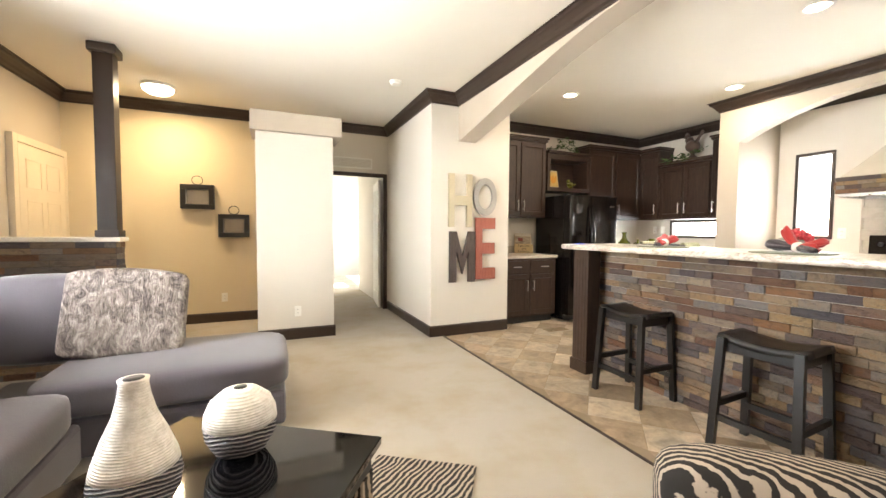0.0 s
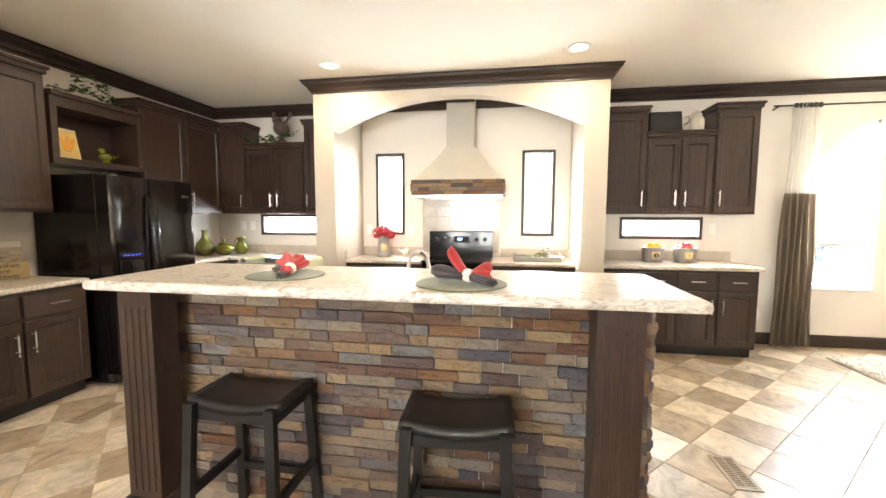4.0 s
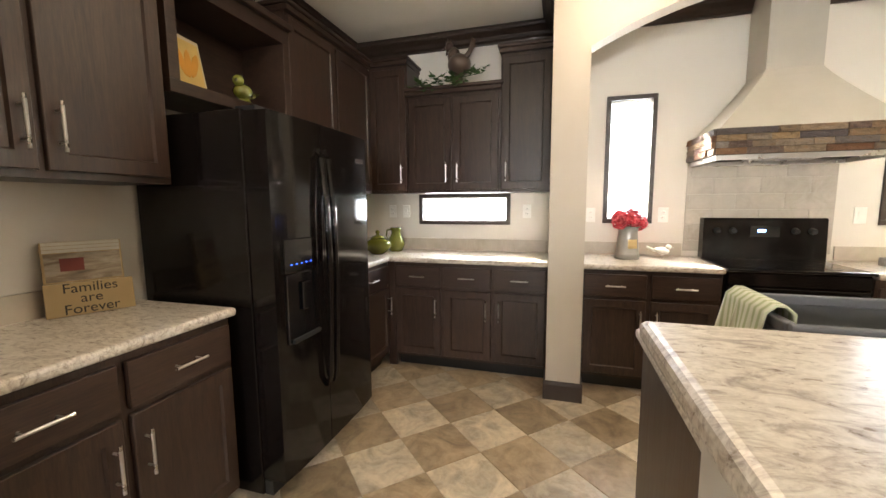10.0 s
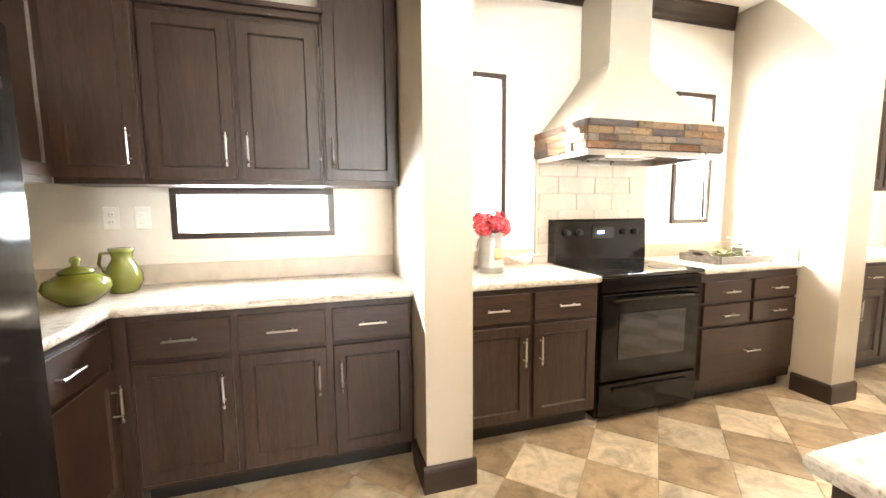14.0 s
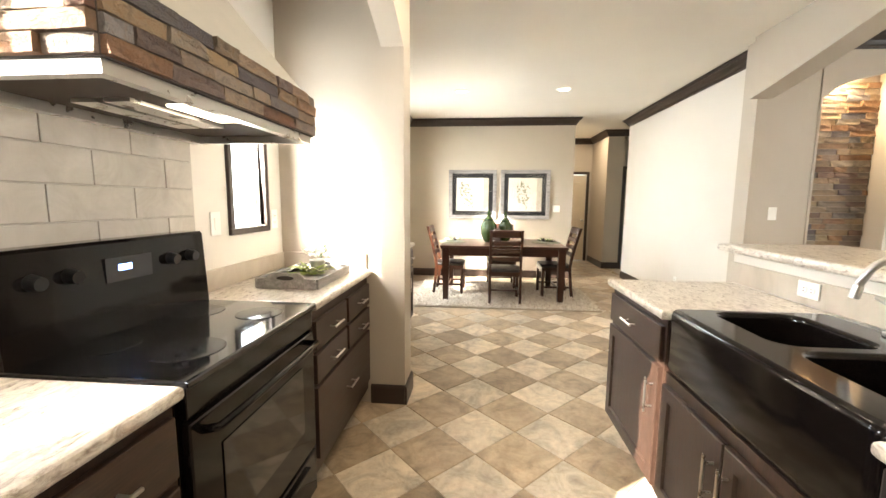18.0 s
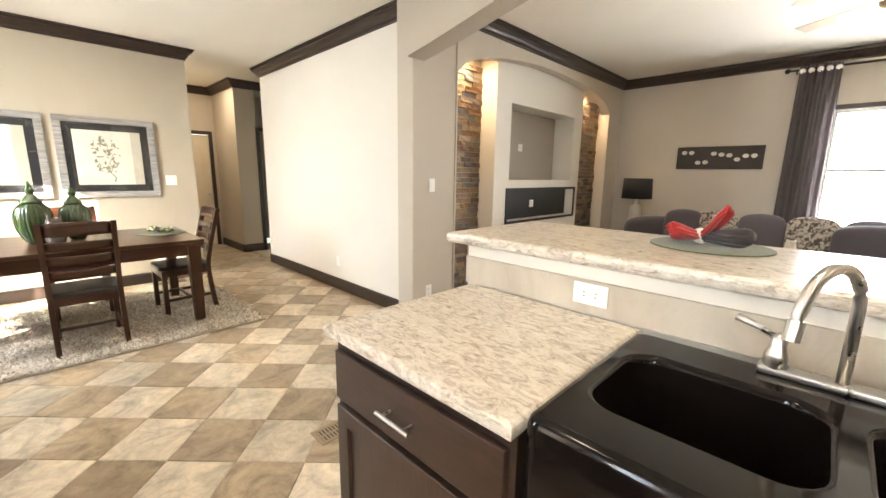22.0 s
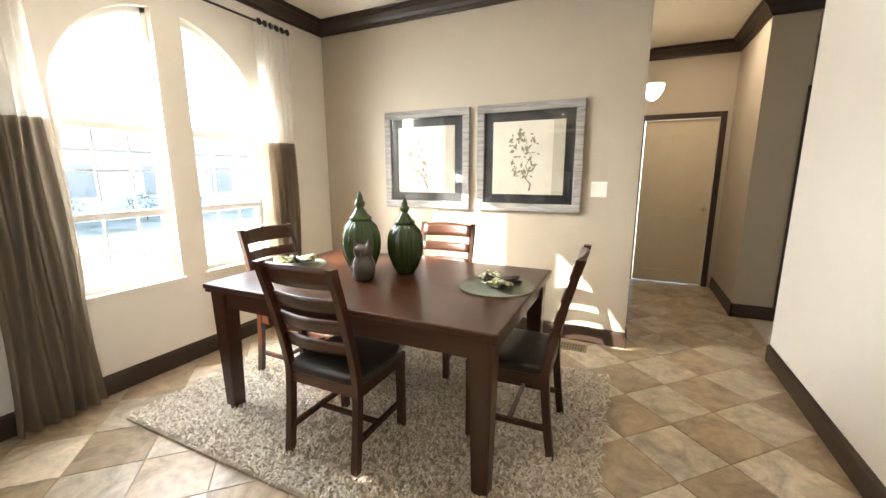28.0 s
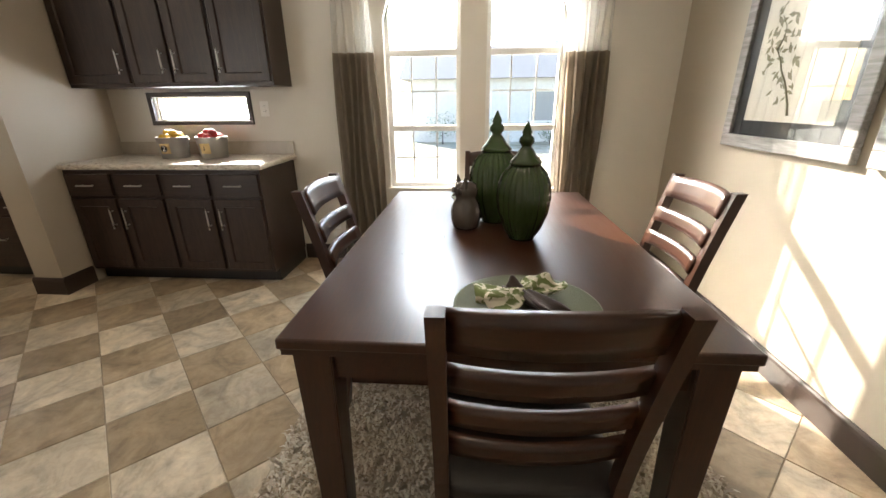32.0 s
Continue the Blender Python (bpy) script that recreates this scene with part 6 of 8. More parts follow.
def wing(way, ln, wide, rise, folds, thick=0.02, ph=0.0):
    """One bunched lobe of cloth, pinched at the ring and gathered into soft folds."""
    bm = bmesh.new()
    nu, nv = 40, 12
    c, q = math.cos(radians(way)), math.sin(radians(way))
    rows = []
    for jv in range(nv + 1):
        v = jv / nv
        end = math.sqrt(max(0.0, 1 - ((v - 0.72) / 0.30) ** 2)) if v > 0.72 else 1.0
        half = (0.016 + (wide / 2 - 0.016) * math.sin(min(1.0, v * 1.25) * math.pi / 2)) * (0.35 + 0.65 * end)
        tall = (0.017 * (1 - v) + thick * v) * (0.25 + 0.75 * end)
        row = []
        for iu in range(nu):
            th = 2 * math.pi * iu / nu
            f = 1 + 0.20 * math.sin(folds * th + ph + 1.6 * v) * (0.3 + v) + 0.10 * math.sin((2 * folds + 1) * th + 2.1 * ph - 3 * v)
            side = math.cos(th) * half * f
            along = ln * v * (1 + 0.12 * math.sin(th * 2 + ph) * v - 0.10 * (math.cos(th) ** 2) * v)
            z = 0.030 + rise * v ** 1.25 + math.sin(th) * tall * f + 0.010 * v * math.sin(side / half * 4 + ph)
            row.append(bm.verts.new((c * along - q * side, q * along + c * side, max(0.006 + 0.001 * math.sin(th), z))))
        rows.append(row)
    for ra, rb in zip(rows, rows[1:]):
        for k in range(nu):
            bm.faces.new((ra[k], ra[(k + 1) % nu], rb[(k + 1) % nu], rb[k]))
    bm.faces.new(rows[-1])
    bm.faces.new(list(reversed(rows[0])))
    bmesh.ops.recalc_face_normals(bm, faces=bm.faces)
    return smooth(bm)


def napkin(m, wings, label, ring_way, ring=True):
    n = thing("napkin", label, "napkin", m, "folded napkins")
    for mat_, nm, lb, args in wings:
        part(nm, wing(*args), mat_, n, lb)
    if ring:
        part("napkin_ring", smooth(lathe([(0.021, -0.018), (0.027, -0.014), (0.029, 0), (0.027, 0.014), (0.021, 0.018)], 24)), PEARL, n, "white pearl ring", pose(0, 0, 0.031, 90, 0, ring_way + 90))
    return n


placemat(4.812, 3.878, BZ + 0.001, 0.178, "round green woven placemat on the bar top")
placemat(4.725, 3.03, BZ + 0.001, 0.19, "round green woven placemat on the bar top")
napkin(pose(4.797, 3.848, BZ + 0.005), [(RED, "red_cloth", "red linen fan", (34, 0.13, 0.105, 0.048, 4, 0.018, 0.4)), (RED, "red_cloth", "red linen fan", (-14, 0.10, 0.075, 0.038, 3, 0.016, 1.7)), (SLATE, "slate_cloth", "slate linen", (56, 0.125, 0.085, 0.0, 3, 0.016, 2.2)),
                                 (RED, "red_cloth", "red linen tail", (187, 0.085, 0.05, 0.0, 3, 0.018, 0.9)), (SLATE, "slate_cloth", "slate linen tip", (188, 0.125, 0.034, -0.018, 2, 0.009, 0.3))], "red and slate linen napkin in a pearl ring", 190)
napkin(pose(4.725, 3.00, BZ + 0.005), [(SLATE, "slate_cloth", "slate linen wing", (80, 0.155, 0.095, 0.012, 4, 0.026, 0.6)), (RED, "red_cloth", "red linen wing", (58, 0.10, 0.065, 0.105, 3, 0.014, 1.1)), (RED, "red_cloth", "red linen wing", (-42, 0.125, 0.06, 0.03, 3, 0.018, 2.4)),
                                 (SLATE, "slate_cloth", "slate linen tip", (-128, 0.14, 0.045, -0.016, 2, 0.011, 0.2)), (RED, "red_cloth", "red linen tail", (-105, 0.105, 0.05, 0.0, 3, 0.017, 1.9))], "slate and red linen napkin in a pearl ring", 240)
placemat(5.64, -1.20, 0.776, 0.20, "round green woven placemat on the dining table")
placemat(6.99, -1.12, 0.776, 0.20, "round green woven placemat on the dining table")
for x, y, a in ((5.645, -1.19, 20), (6.99, -1.12, 120)):
    napkin(pose(x, y, 0.780, 0, 0, a), [(lp.m, "print_cloth", "cream leaf-print cotton", (100, 0.13, 0.13, 0.012, 4, 0.016, 0.5)), (lp.m, "print_cloth", "cream leaf-print cotton", (-70, 0.12, 0.11, 0.012, 4, 0.016, 1.3)), (BROWNCLOTH, "brown_cloth", "dark brown linen", (200, 0.14, 0.075, -0.004, 3, 0.016, 0.2)), (BROWNCLOTH, "brown_cloth", "dark brown linen", (20, 0.06, 0.06, 0.012, 3, 0.018, 2.0))], "leaf-print and dark brown folded napkin", 0, False)


# ---- plants ----
def leaf_outline(kind):
    if kind == "ivy":
        return ((0, 0), (0.22, 0.34), (0.5, 0.30), (0.46, 0.10), (1.0, 0.0), (0.46, -0.10), (0.5, -0.30), (0.22, -0.34))
    return ((0, 0), (0.35, 0.24), (0.7, 0.18), (1.0, 0.0), (0.7, -0.18), (0.35, -0.24))


def leaves(spots, kind="ivy"):
    """spots: (place, direction, tilt, size)."""
    bm = bmesh.new()
    for p, a, t, s in spots:
        d = Vector((math.cos(a) * math.cos(t), math.sin(a) * math.cos(t), math.sin(t)))
        n = Vector((-math.sin(a), math.cos(a), 0))
        up = d.cross(n)
        vs_ = [bm.verts.new(Vector(p) + d * (u * s) + n * (v * s) - up * (0.18 * s * abs(v) * 2)) for u, v in leaf_outline(kind)]
        c = bm.verts.new(Vector(p) + d * (0.45 * s))
        for i in range(len(vs_)):
            bm.faces.new((c, vs_[i], vs_[(i + 1) % len(vs_)]))
    return bm


def ivy(name, m, runs, seed, label):
    g = thing(name, label, "plant", m)
    r = random.Random(seed)
    spots = []
    for pts in runs:
        part("stem", tube(pts, 0.003, 6), DARKLEAF, g)
        for p, q in zip(pts, pts[1:]):
            for k in range(9):
                w = Vector(p).lerp(Vector(q), k / 6) + Vector((r.uniform(-0.03, 0.02), r.uniform(-0.03, 0.03), r.uniform(-0.01, 0.05)))
                spots.append((w, r.uniform(0, 6.28), r.uniform(-0.5, 0.7), r.uniform(0.05, 0.095)))
    part("foliage", leaves(spots), LEAF, g, "green ivy leaves")
    return g


ivy("ivy_garland", pose(7.63, 5.66, 2.295), [[(0, 0.30, 0.02), (-0.04, 0.16, 0.03), (-0.06, 0.04, 0.03), (-0.05, -0.10, 0.05), (0, -0.22, 0.08)], [(-0.06, 0.10, 0.03), (-0.10, 0.02, 0.0), (-0.13, -0.06, -0.04)], [(-0.02, 0.34, 0.02), (-0.08, 0.28, 0.0), (-0.10, 0.22, -0.03)]], 3, "trailing green ivy on top of the wall cabinet")
ivy("ivy_garland", pose(6.08, 6.54, 2.40), [[(-0.32, 0, 0.02), (-0.15, -0.02, 0.05), (0.0, 0, 0.09), (0.15, -0.02, 0.06), (0.30, 0, 0.02)], [(-0.1, 0, 0.05), (-0.05, -0.02, 0.15), (0.05, -0.03, 0.19)], [(0.05, -0.02, 0.08), (0.14, -0.04, 0.14), (0.20, -0.05, 0.12)]], 9, "green ivy spray on top of the open shelf")

bm = bmesh.new()
merge(bm, lathe([(0.055, 0), (0.06, 0.012), (0.05, 0.03), (0.025, 0.05), (0.02, 0.07), (0.03, 0.085)], 20))
ball(bm, (0, 0, 0.15), 0.075, 3, 0.9)
ball(bm, (0, 0.035, 0.205), 0.042, 2, 1.4)
ball(bm, (0, 0.065, 0.265), 0.028, 2, 1.2)
merge(bm, extrude([(0.045, 0.285), (0.055, 0.31), (0.066, 0.298), (0.074, 0.318), (0.084, 0.298), (0.092, 0.305), (0.088, 0.28)], "x", -0.005, 0.005))
merge(bm, extrude([(0.088, 0.268), (0.115, 0.258), (0.088, 0.252)], "x", -0.006, 0.006))
merge(bm, extrude([(0.085, 0.25), (0.09, 0.215), (0.075, 0.225)], "x", -0.006, 0.006))
for k in range(5):
    merge(bm, extrude([(-0.03, 0.14), (-0.075, 0.19 + 0.022 * k), (-0.10 - 0.008 * (k % 3), 0.235 + 0.014 * k), (-0.078, 0.24 + 0.02 * k), (-0.04, 0.20)], "x", -0.03 + 0.013 * k, -0.02 + 0.013 * k))
solid("rooster_figurine", smooth(bm), plain("bronze_brown_glaze", (0.10, 0.065, 0.05), 0.3, coat=0.3, var=0.5), "brown painted rooster figurine on the wall cabinet", "figurine", "", pose(7.73, 5.66, 2.292, 0, 0, 0) @ Matrix.Scale(1.3, 4))

# ---- niche counter ----
jug = thing("flower_jug", "galvanised metal jug with red hydrangeas and a kraft label", "flower jug", pose(7.665, 4.325, 0.916, 0, 0, -70) @ Matrix.Scale(0.97, 4))
part("body", lathe([(0.088, 0), (0.09, 0.006), (0.086, 0.03), (0.088, 0.035), (0.084, 0.04), (0.077, 0.12), (0.070, 0.20), (0.069, 0.215), (0.073, 0.23), (0.078, 0.25), (0.074, 0.25), (0.066, 0.22)], 40), GALV, jug, "galvanised jug")
part("handle", tube([(0, 0.068, 0.22), (0, 0.11, 0.20), (0, 0.125, 0.15), (0, 0.11, 0.09), (0, 0.083, 0.07)], 0.006, 8), GALV, jug)
part("spout", extrude([(-0.03, 0.0), (0.03, 0.0), (0, -0.03)], "z", 0.228, 0.25), GALV, jug, "", Matrix.Translation((0, -0.070, 0)))
lb = sheet(lambda u, v: (math.sin(radians(-28 + 56 * u)) * (0.083 - 0.006 * v), -math.cos(radians(-28 + 56 * u)) * (0.083 - 0.006 * v), 0.085 + 0.07 * v), 10, 3, 0.002)
part("paper_label", lb, KRAFT, jug, "kraft paper label", pose(0, 0, 0, 0, 0, 2))
r = random.Random(7)
bm = bmesh.new()
heads = [(-0.10, -0.03, 0.30, 0.075), (0.10, -0.02, 0.29, 0.075), (0.0, -0.06, 0.335, 0.085), (0.02, 0.07, 0.32, 0.08), (-0.06, 0.06, 0.33, 0.07)]
for hx, hy, hz, hr in heads:
    hx, hy, hz, hr = hx * 0.8, hy * 0.8, hz - 0.01, hr * 0.80
    for k in range(75):
        d = Vector((r.gauss(0, 1), r.gauss(0, 1), r.gauss(0, 1))).normalized()
        c = Vector((hx, hy, hz)) + d * hr * r.uniform(0.86, 1.0)
        s = d.cross(Vector((0.3, 0.2, 1))).normalized()
        u = d.cross(s)
        a0 = r.uniform(0, 6.28)
        for q in range(4):
            a = a0 + q * math.pi / 2
            e = s * math.cos(a) + u * math.sin(a)
            f = s * -math.sin(a) + u * math.cos(a)
            L = 0.021
            bm.faces.new([bm.verts.new(c + v) for v in (Vector((0, 0, 0)), e * L * 0.6 + f * L * 0.42 + d * 0.004, e * L + d * 0.002, e * L * 0.6 - f * L * 0.42 + d * 0.004)])
part("blossoms", bm, HYDRA.m, jug, "red hydrangea blossoms")
for hx, hy, hz, hr in heads:
    part("stem", tube([(hx * 0.3, hy * 0.3, 0.16), (hx * 0.6, hy * 0.6, 0.24), (hx, hy, hz)], 0.003, 6), LEAF, jug)
part("foliage", leaves([((0.03 * math.cos(k), 0.03 * math.sin(k), 0.245), k * 1.05, 0.15, 0.09) for k in range(6)], "oval"), LEAF, jug, "green leaves")


def bird(x, y, z, way, k, material, label, legs=True):
    bm = bmesh.new()
    h = 0.055 if legs else 0.035
    ball(bm, (0, 0, 0), 0.034, 2, 0.85)
    for v in bm.verts:
        t = max(0.0, -v.co.x / 0.034)
        v.co = Vector((v.co.x * (1.35 + 0.5 * t), v.co.y * (1 - 0.5 * t), v.co.z * (1 - 0.35 * t) + h + 0.008 * t))
    ball(bm, (0.038, 0, h + 0.03), 0.02, 2)
    cyl(bm, (0.054, 0, h + 0.03), (0.074, 0, h + 0.026), 0.006, 0.0008, 8)
    merge(bm, extrude([(-0.05, h + 0.004), (-0.105, h + 0.026), (-0.108, h + 0.016), (-0.05, h - 0.01)], "y", -0.012, 0.012))
    if legs:
        for s in (-0.01, 0.01):
            cyl(bm, (0.0, s, 0.0), (0.004, s, h - 0.02), 0.002, None, 6)
        cyl(bm, (0, 0, 0), (0, 0, 0.004), 0.022, None, 14)
    else:
        cyl(bm, (0, 0, 0), (0, 0, 0.014), 0.024, 0.02, 14)
    o = solid("bird_figurine", smooth(bm), material, label, "figurine", "", pose(x, y, z, 0, 0, way))
    o.scale = (k, k, k)
    return o


bird(7.70, 4.075, 0.916, 235, 1.08, plain("white_ceramic", (0.78, 0.76, 0.70), 0.35), "small white ceramic bird on the counter")
bird(6.17, 6.44, 1.877, 200, 1.5, LIME, "lime green ceramic bird on the open shelf", False)

tray = thing("tray", "grey-washed wooden tray with cut-out handles on the counter", "tray", pose(7.56, 2.53, 0.916, 0, 0, 90))
part("bottom", bx(-0.24, -0.16, 0.004, 0.24, 0.16, 0.014), GREYWASH, tray)
for s in (-1, 1):
    part("long_side", bx(-0.24, s * 0.16 - 0.006, 0.0, 0.24, s * 0.16 + 0.006, 0.05, bevel=0.002), GREYWASH, tray)
    e = extrude([(-0.154, 0.0), (0.154, 0.0), (0.154, 0.05), (0.10, 0.055), (0.07, 0.082), (-0.07, 0.082), (-0.10, 0.055), (-0.154, 0.05)], "x", -0.006, 0.006)
    part("handle_end", e, GREYWASH, tray, "shaped end with a grip", Matrix.Translation((s * 0.246, 0, 0)))
    # No hole is cut: a dark plug paints the shade of the grip.
    part("grip_opening", extrude([(0.045 * math.cos(a), 0.056 + 0.011 * math.sin(a)) for a in [k * math.pi / 8 for k in range(16)]], "x", -0.0075, 0.0075), INK_SHADE, tray, "dark plug for the shade in the cut-out grip", Matrix.Translation((s * 0.246, 0, 0)))
pot = thing("flower_pot", "small galvanised pot with white flowers and greenery in a tray", "flower pot", pose(7.54, 2.43, 0.930))
part("pot", lathe([(0.03, 0), (0.034, 0.002), (0.044, 0.075), (0.046, 0.085), (0.042, 0.085), (0.038, 0.07)], 28), GALV, pot, "galvanised pot")
spots, white = [], []
for k in range(46):
    a, rr = r.uniform(0, 6.28), r.uniform(0, 0.07)
    (white if k % 3 else spots).append(((rr * math.cos(a), rr * math.sin(a), 0.10 + r.uniform(0, 0.06)), a, r.uniform(0.0, 0.9), r.uniform(0.025, 0.045)))
part("foliage", leaves(spots, "oval"), LEAF, pot, "green sprigs")
bm = bmesh.new()
for p, a, t, s in white:
    ball(bm, p, 0.013, 1, 0.7)
part("flowers", bm, PETAL_W, pot, "white blossoms")
spots = [((r.uniform(-0.2, 0.05), r.uniform(-0.09, 0.09), r.uniform(0.015, 0.05)), r.uniform(0, 6.28), r.uniform(-0.2, 0.7), r.uniform(0.04, 0.08)) for _ in range(40)]
sp = solid("greenery_sprig", leaves(spots, "oval"), plain("yellow_green_leaf", (0.22, 0.26, 0.05), 0.5, var=0.5), "yellow-green leaf sprig lying in the tray", "sprig", "", pose(7.56, 2.58, 0.926, 0, 0, 90))
lnn = sheet(lambda u, v: (-0.10 + 0.2 * u, -0.12 + 0.26 * v, 0.018 + 0.02 * math.sin(u * 7 + v * 3) ** 2 + 0.03 * max(0, v - 0.6)), 16, 16, 0.003)
solid("linen_cloth", lnn, plain("white_linen", (0.72, 0.70, 0.64), 0.9), "crumpled white linen cloth lying on the tray", "cloth", "", pose(7.62, 2.36, 0.926, 0, 0, 10))


# ---- buckets of fruit ----
def bucket(x, y, digit, fruit, label, fr_name, squash, seed, way):
    b = thing("fruit_bucket", label, "bucket", pose(x, y, 0.916, 0, 0, way), "numbered buckets")
    part("pail", lathe([(0.092, 0), (0.095, 0.004), (0.103, 0.09), (0.112, 0.15), (0.116, 0.156), (0.112, 0.16), (0.108, 0.155), (0.10, 0.12)], 40), GALV, b, "galvanised pail")
    for s in (-1, 1):
        part("handle", tube([(0.02 * math.cos(a), s * (0.115 + 0.018 * math.sin(a)), 0.14) for a in [k * math.pi / 8 for k in range(9)]], 0.004, 6), GALV, b)
    part("number_label", sheet(lambda u, v: (-math.cos(radians(-21 + 42 * u)) * (0.103 + 0.008 * v), math.sin(radians(-21 + 42 * u)) * (0.103 + 0.008 * v), 0.04 + 0.075 * v), 8, 3, 0.002), KRAFT, b, "tan number label")
    part("disc", extrude([(0.026 * math.cos(k * 0.3927), 0.026 * math.sin(k * 0.3927)) for k in range(16)], "x", 0, 0.002), MATBOARD if digit == "2" else KRAFT, b, "round number field", pose(-0.1125, 0, 0.078, 0, -5, 0))
    words(digit, 0.05, pose(-0.1145, 0, 0.078, -5, 0, -90), WHITE if digit == "2" else INK_SHADE, b, "number")
    rr = random.Random(seed)
    for k in range(9):
        a = k * 2.4
        d = 0.062 if k < 6 else 0.025
        part(fr_name, smooth(ball(bmesh.new(), (0, 0, 0), 0.036, 2, squash)), fruit, b, "", pose(d * math.cos(a), d * math.sin(a), 0.15 + (0.032 if k >= 6 else rr.uniform(-0.005, 0.008)), rr.uniform(0, 90), rr.uniform(0, 90), 0))
    return b


bucket(7.68, 1.29, "2", LEMON, "galvanised bucket marked 2 filled with yellow lemons", "lemon", 0.8, 2, 0)
bucket(7.68, 0.97, "1", APPLE, "galvanised bucket marked 1 filled with red apples", "apple", 0.92, 5, 0)

bxo = thing("storage_box", "black box with a wire handle leaning on the wall cabinet", "box", pose(7.69, 1.22, 2.295))
part("body", bx(-0.03, -0.16, 0, 0.03, 0.16, 0.21, bevel=0.006), BLACK_W, bxo, "", pose(0, 0, 0.006, 0, 12, 0))
part("handle", tube([(-0.04, -0.165, 0.13), (-0.055, -0.20, 0.15), (-0.05, -0.21, 0.09), (-0.035, -0.165, 0.06)], 0.005, 8), BLACK_M, bxo)
sj = thing("stoneware_jug", "cream stoneware jug with a narrow neck on the cabinet", "jug", pose(7.67, 0.92, 2.295))
part("body", lathe([(0.058, 0), (0.063, 0.006), (0.064, 0.10), (0.058, 0.125), (0.034, 0.145), (0.02, 0.158), (0.018, 0.19), (0.022, 0.196), (0.022, 0.205), (0.012, 0.206)], 30), STONEWARE, sj)
part("handle", tube([(0, 0.018, 0.185), (0, 0.045, 0.185), (0, 0.055, 0.16), (0, 0.045, 0.138)], 0.006, 8), STONEWARE, sj)

# ---- lime jars in the corner ----
c = thing("bottle_vase", "tall lime green glazed ceramic bottle in the corner", "vase", pose(7.42, 6.55, 0.916), "lime green ceramics")
part("body", lathe([(0.06, 0), (0.075, 0.008), (0.105, 0.06), (0.108, 0.10), (0.09, 0.15), (0.055, 0.19), (0.034, 0.22), (0.028, 0.27), (0.033, 0.30), (0.040, 0.315), (0.033, 0.315)], 44, 0), LIME, c)
c = thing("lidded_pot", "squat lime green ceramic pot with lid", "jar", pose(7.45, 6.31, 0.916), "lime green ceramics")
part("body", lathe([(0.05, 0), (0.06, 0.006), (0.105, 0.045), (0.118, 0.075), (0.108, 0.105), (0.07, 0.13), (0.055, 0.135)], 44), LIME, c)
part("lid", lathe([(0.062, 0.135), (0.064, 0.142), (0.045, 0.155), (0.018, 0.162), (0.012, 0.172), (0.02, 0.186), (0.016, 0.2), (0.004, 0.205)], 28), LIME, c)
c = thing("pitcher", "small lime green ceramic pitcher with a pinched rim", "pitcher", pose(7.68, 6.24, 0.916), "lime green ceramics")
part("body", lathe([(0.05, 0), (0.058, 0.006), (0.078, 0.05), (0.078, 0.09), (0.055, 0.135), (0.04, 0.165), (0.046, 0.195), (0.055, 0.215), (0.046, 0.212)], 36), LIME, c)
part("handle", tube([(0, 0.045, 0.195), (0, 0.085, 0.19), (0, 0.095, 0.14), (0, 0.072, 0.09)], 0.008, 8), LIME, c)

# ---- fridge-side counter and shelf ----
sg = thing("word_sign", "tan wooden word sign with dark letters on the counter", "sign", pose(5.475, 6.605, 0.916, -8, 0, -25))
part("board", bx(-0.135, -0.012, 0, 0.135, 0.012, 0.128, bevel=0.002), TANBOARD, sg, "tan board with dark edges")
for k, t_ in enumerate(("Families", "are", "Forever")):
    words(t_, 0.053, pose(0, -0.0125, 0.105 - 0.041 * k), INK_SHADE, sg)
pq = thing("picture_plaque", "small painted farm-scene plaque standing on the sign", "plaque", pose(5.472, 6.624, 1.044, -8, 0, -25))
part("board", bx(-0.12, -0.008, 0, 0.12, 0.010, 0.16, bevel=0.002), TANBOARD, pq)
FARM = Mat("farm_scene_paint", 0.6)
FARM.base(FARM.ramp(FARM.noise(FARM.coords((0.5, 1, 2.2)), 16, 6, 0.6, 0.5), [(0.3, (0.10, 0.075, 0.05)), (0.45, (0.20, 0.15, 0.10)), (0.6, (0.34, 0.29, 0.22)), (0.75, (0.42, 0.38, 0.31))]))
part("painting", bx(-0.113, -0.0105, 0.006, 0.113, -0.008, 0.115), FARM.m, pq, "red and brown painted scene")
part("barn", bx(-0.07, -0.0115, 0.045, 0.0, -0.0104, 0.095), plain("barn_red_paint", (0.16, 0.03, 0.022), 0.7, var=0.3), pq, "painted red barn")
for k in range(3):
    part("siding", bx(-0.115, -0.011, 0.118 + 0.014 * k, 0.115, -0.008, 0.130 + 0.014 * k), plain("white_siding_paint", (0.62, 0.58, 0.5), 0.7), pq)
cp = thing("corn_print", "cream framed corn print leaning on the open shelf", "picture", pose(5.93, 6.52, 1.878, -10, 0, 8))
part("frame", bx(-0.10, -0.01, 0, 0.10, 0.01, 0.26, bevel=0.003), plain("cream_frame_paint", (0.52, 0.44, 0.30), 0.6, var=0.2), cp)
part("print", bx(-0.085, -0.0125, 0.02, 0.085, -0.01, 0.24), plain("ochre_print", (0.60, 0.42, 0.14), 0.7, var=0.4), cp, "ochre print")
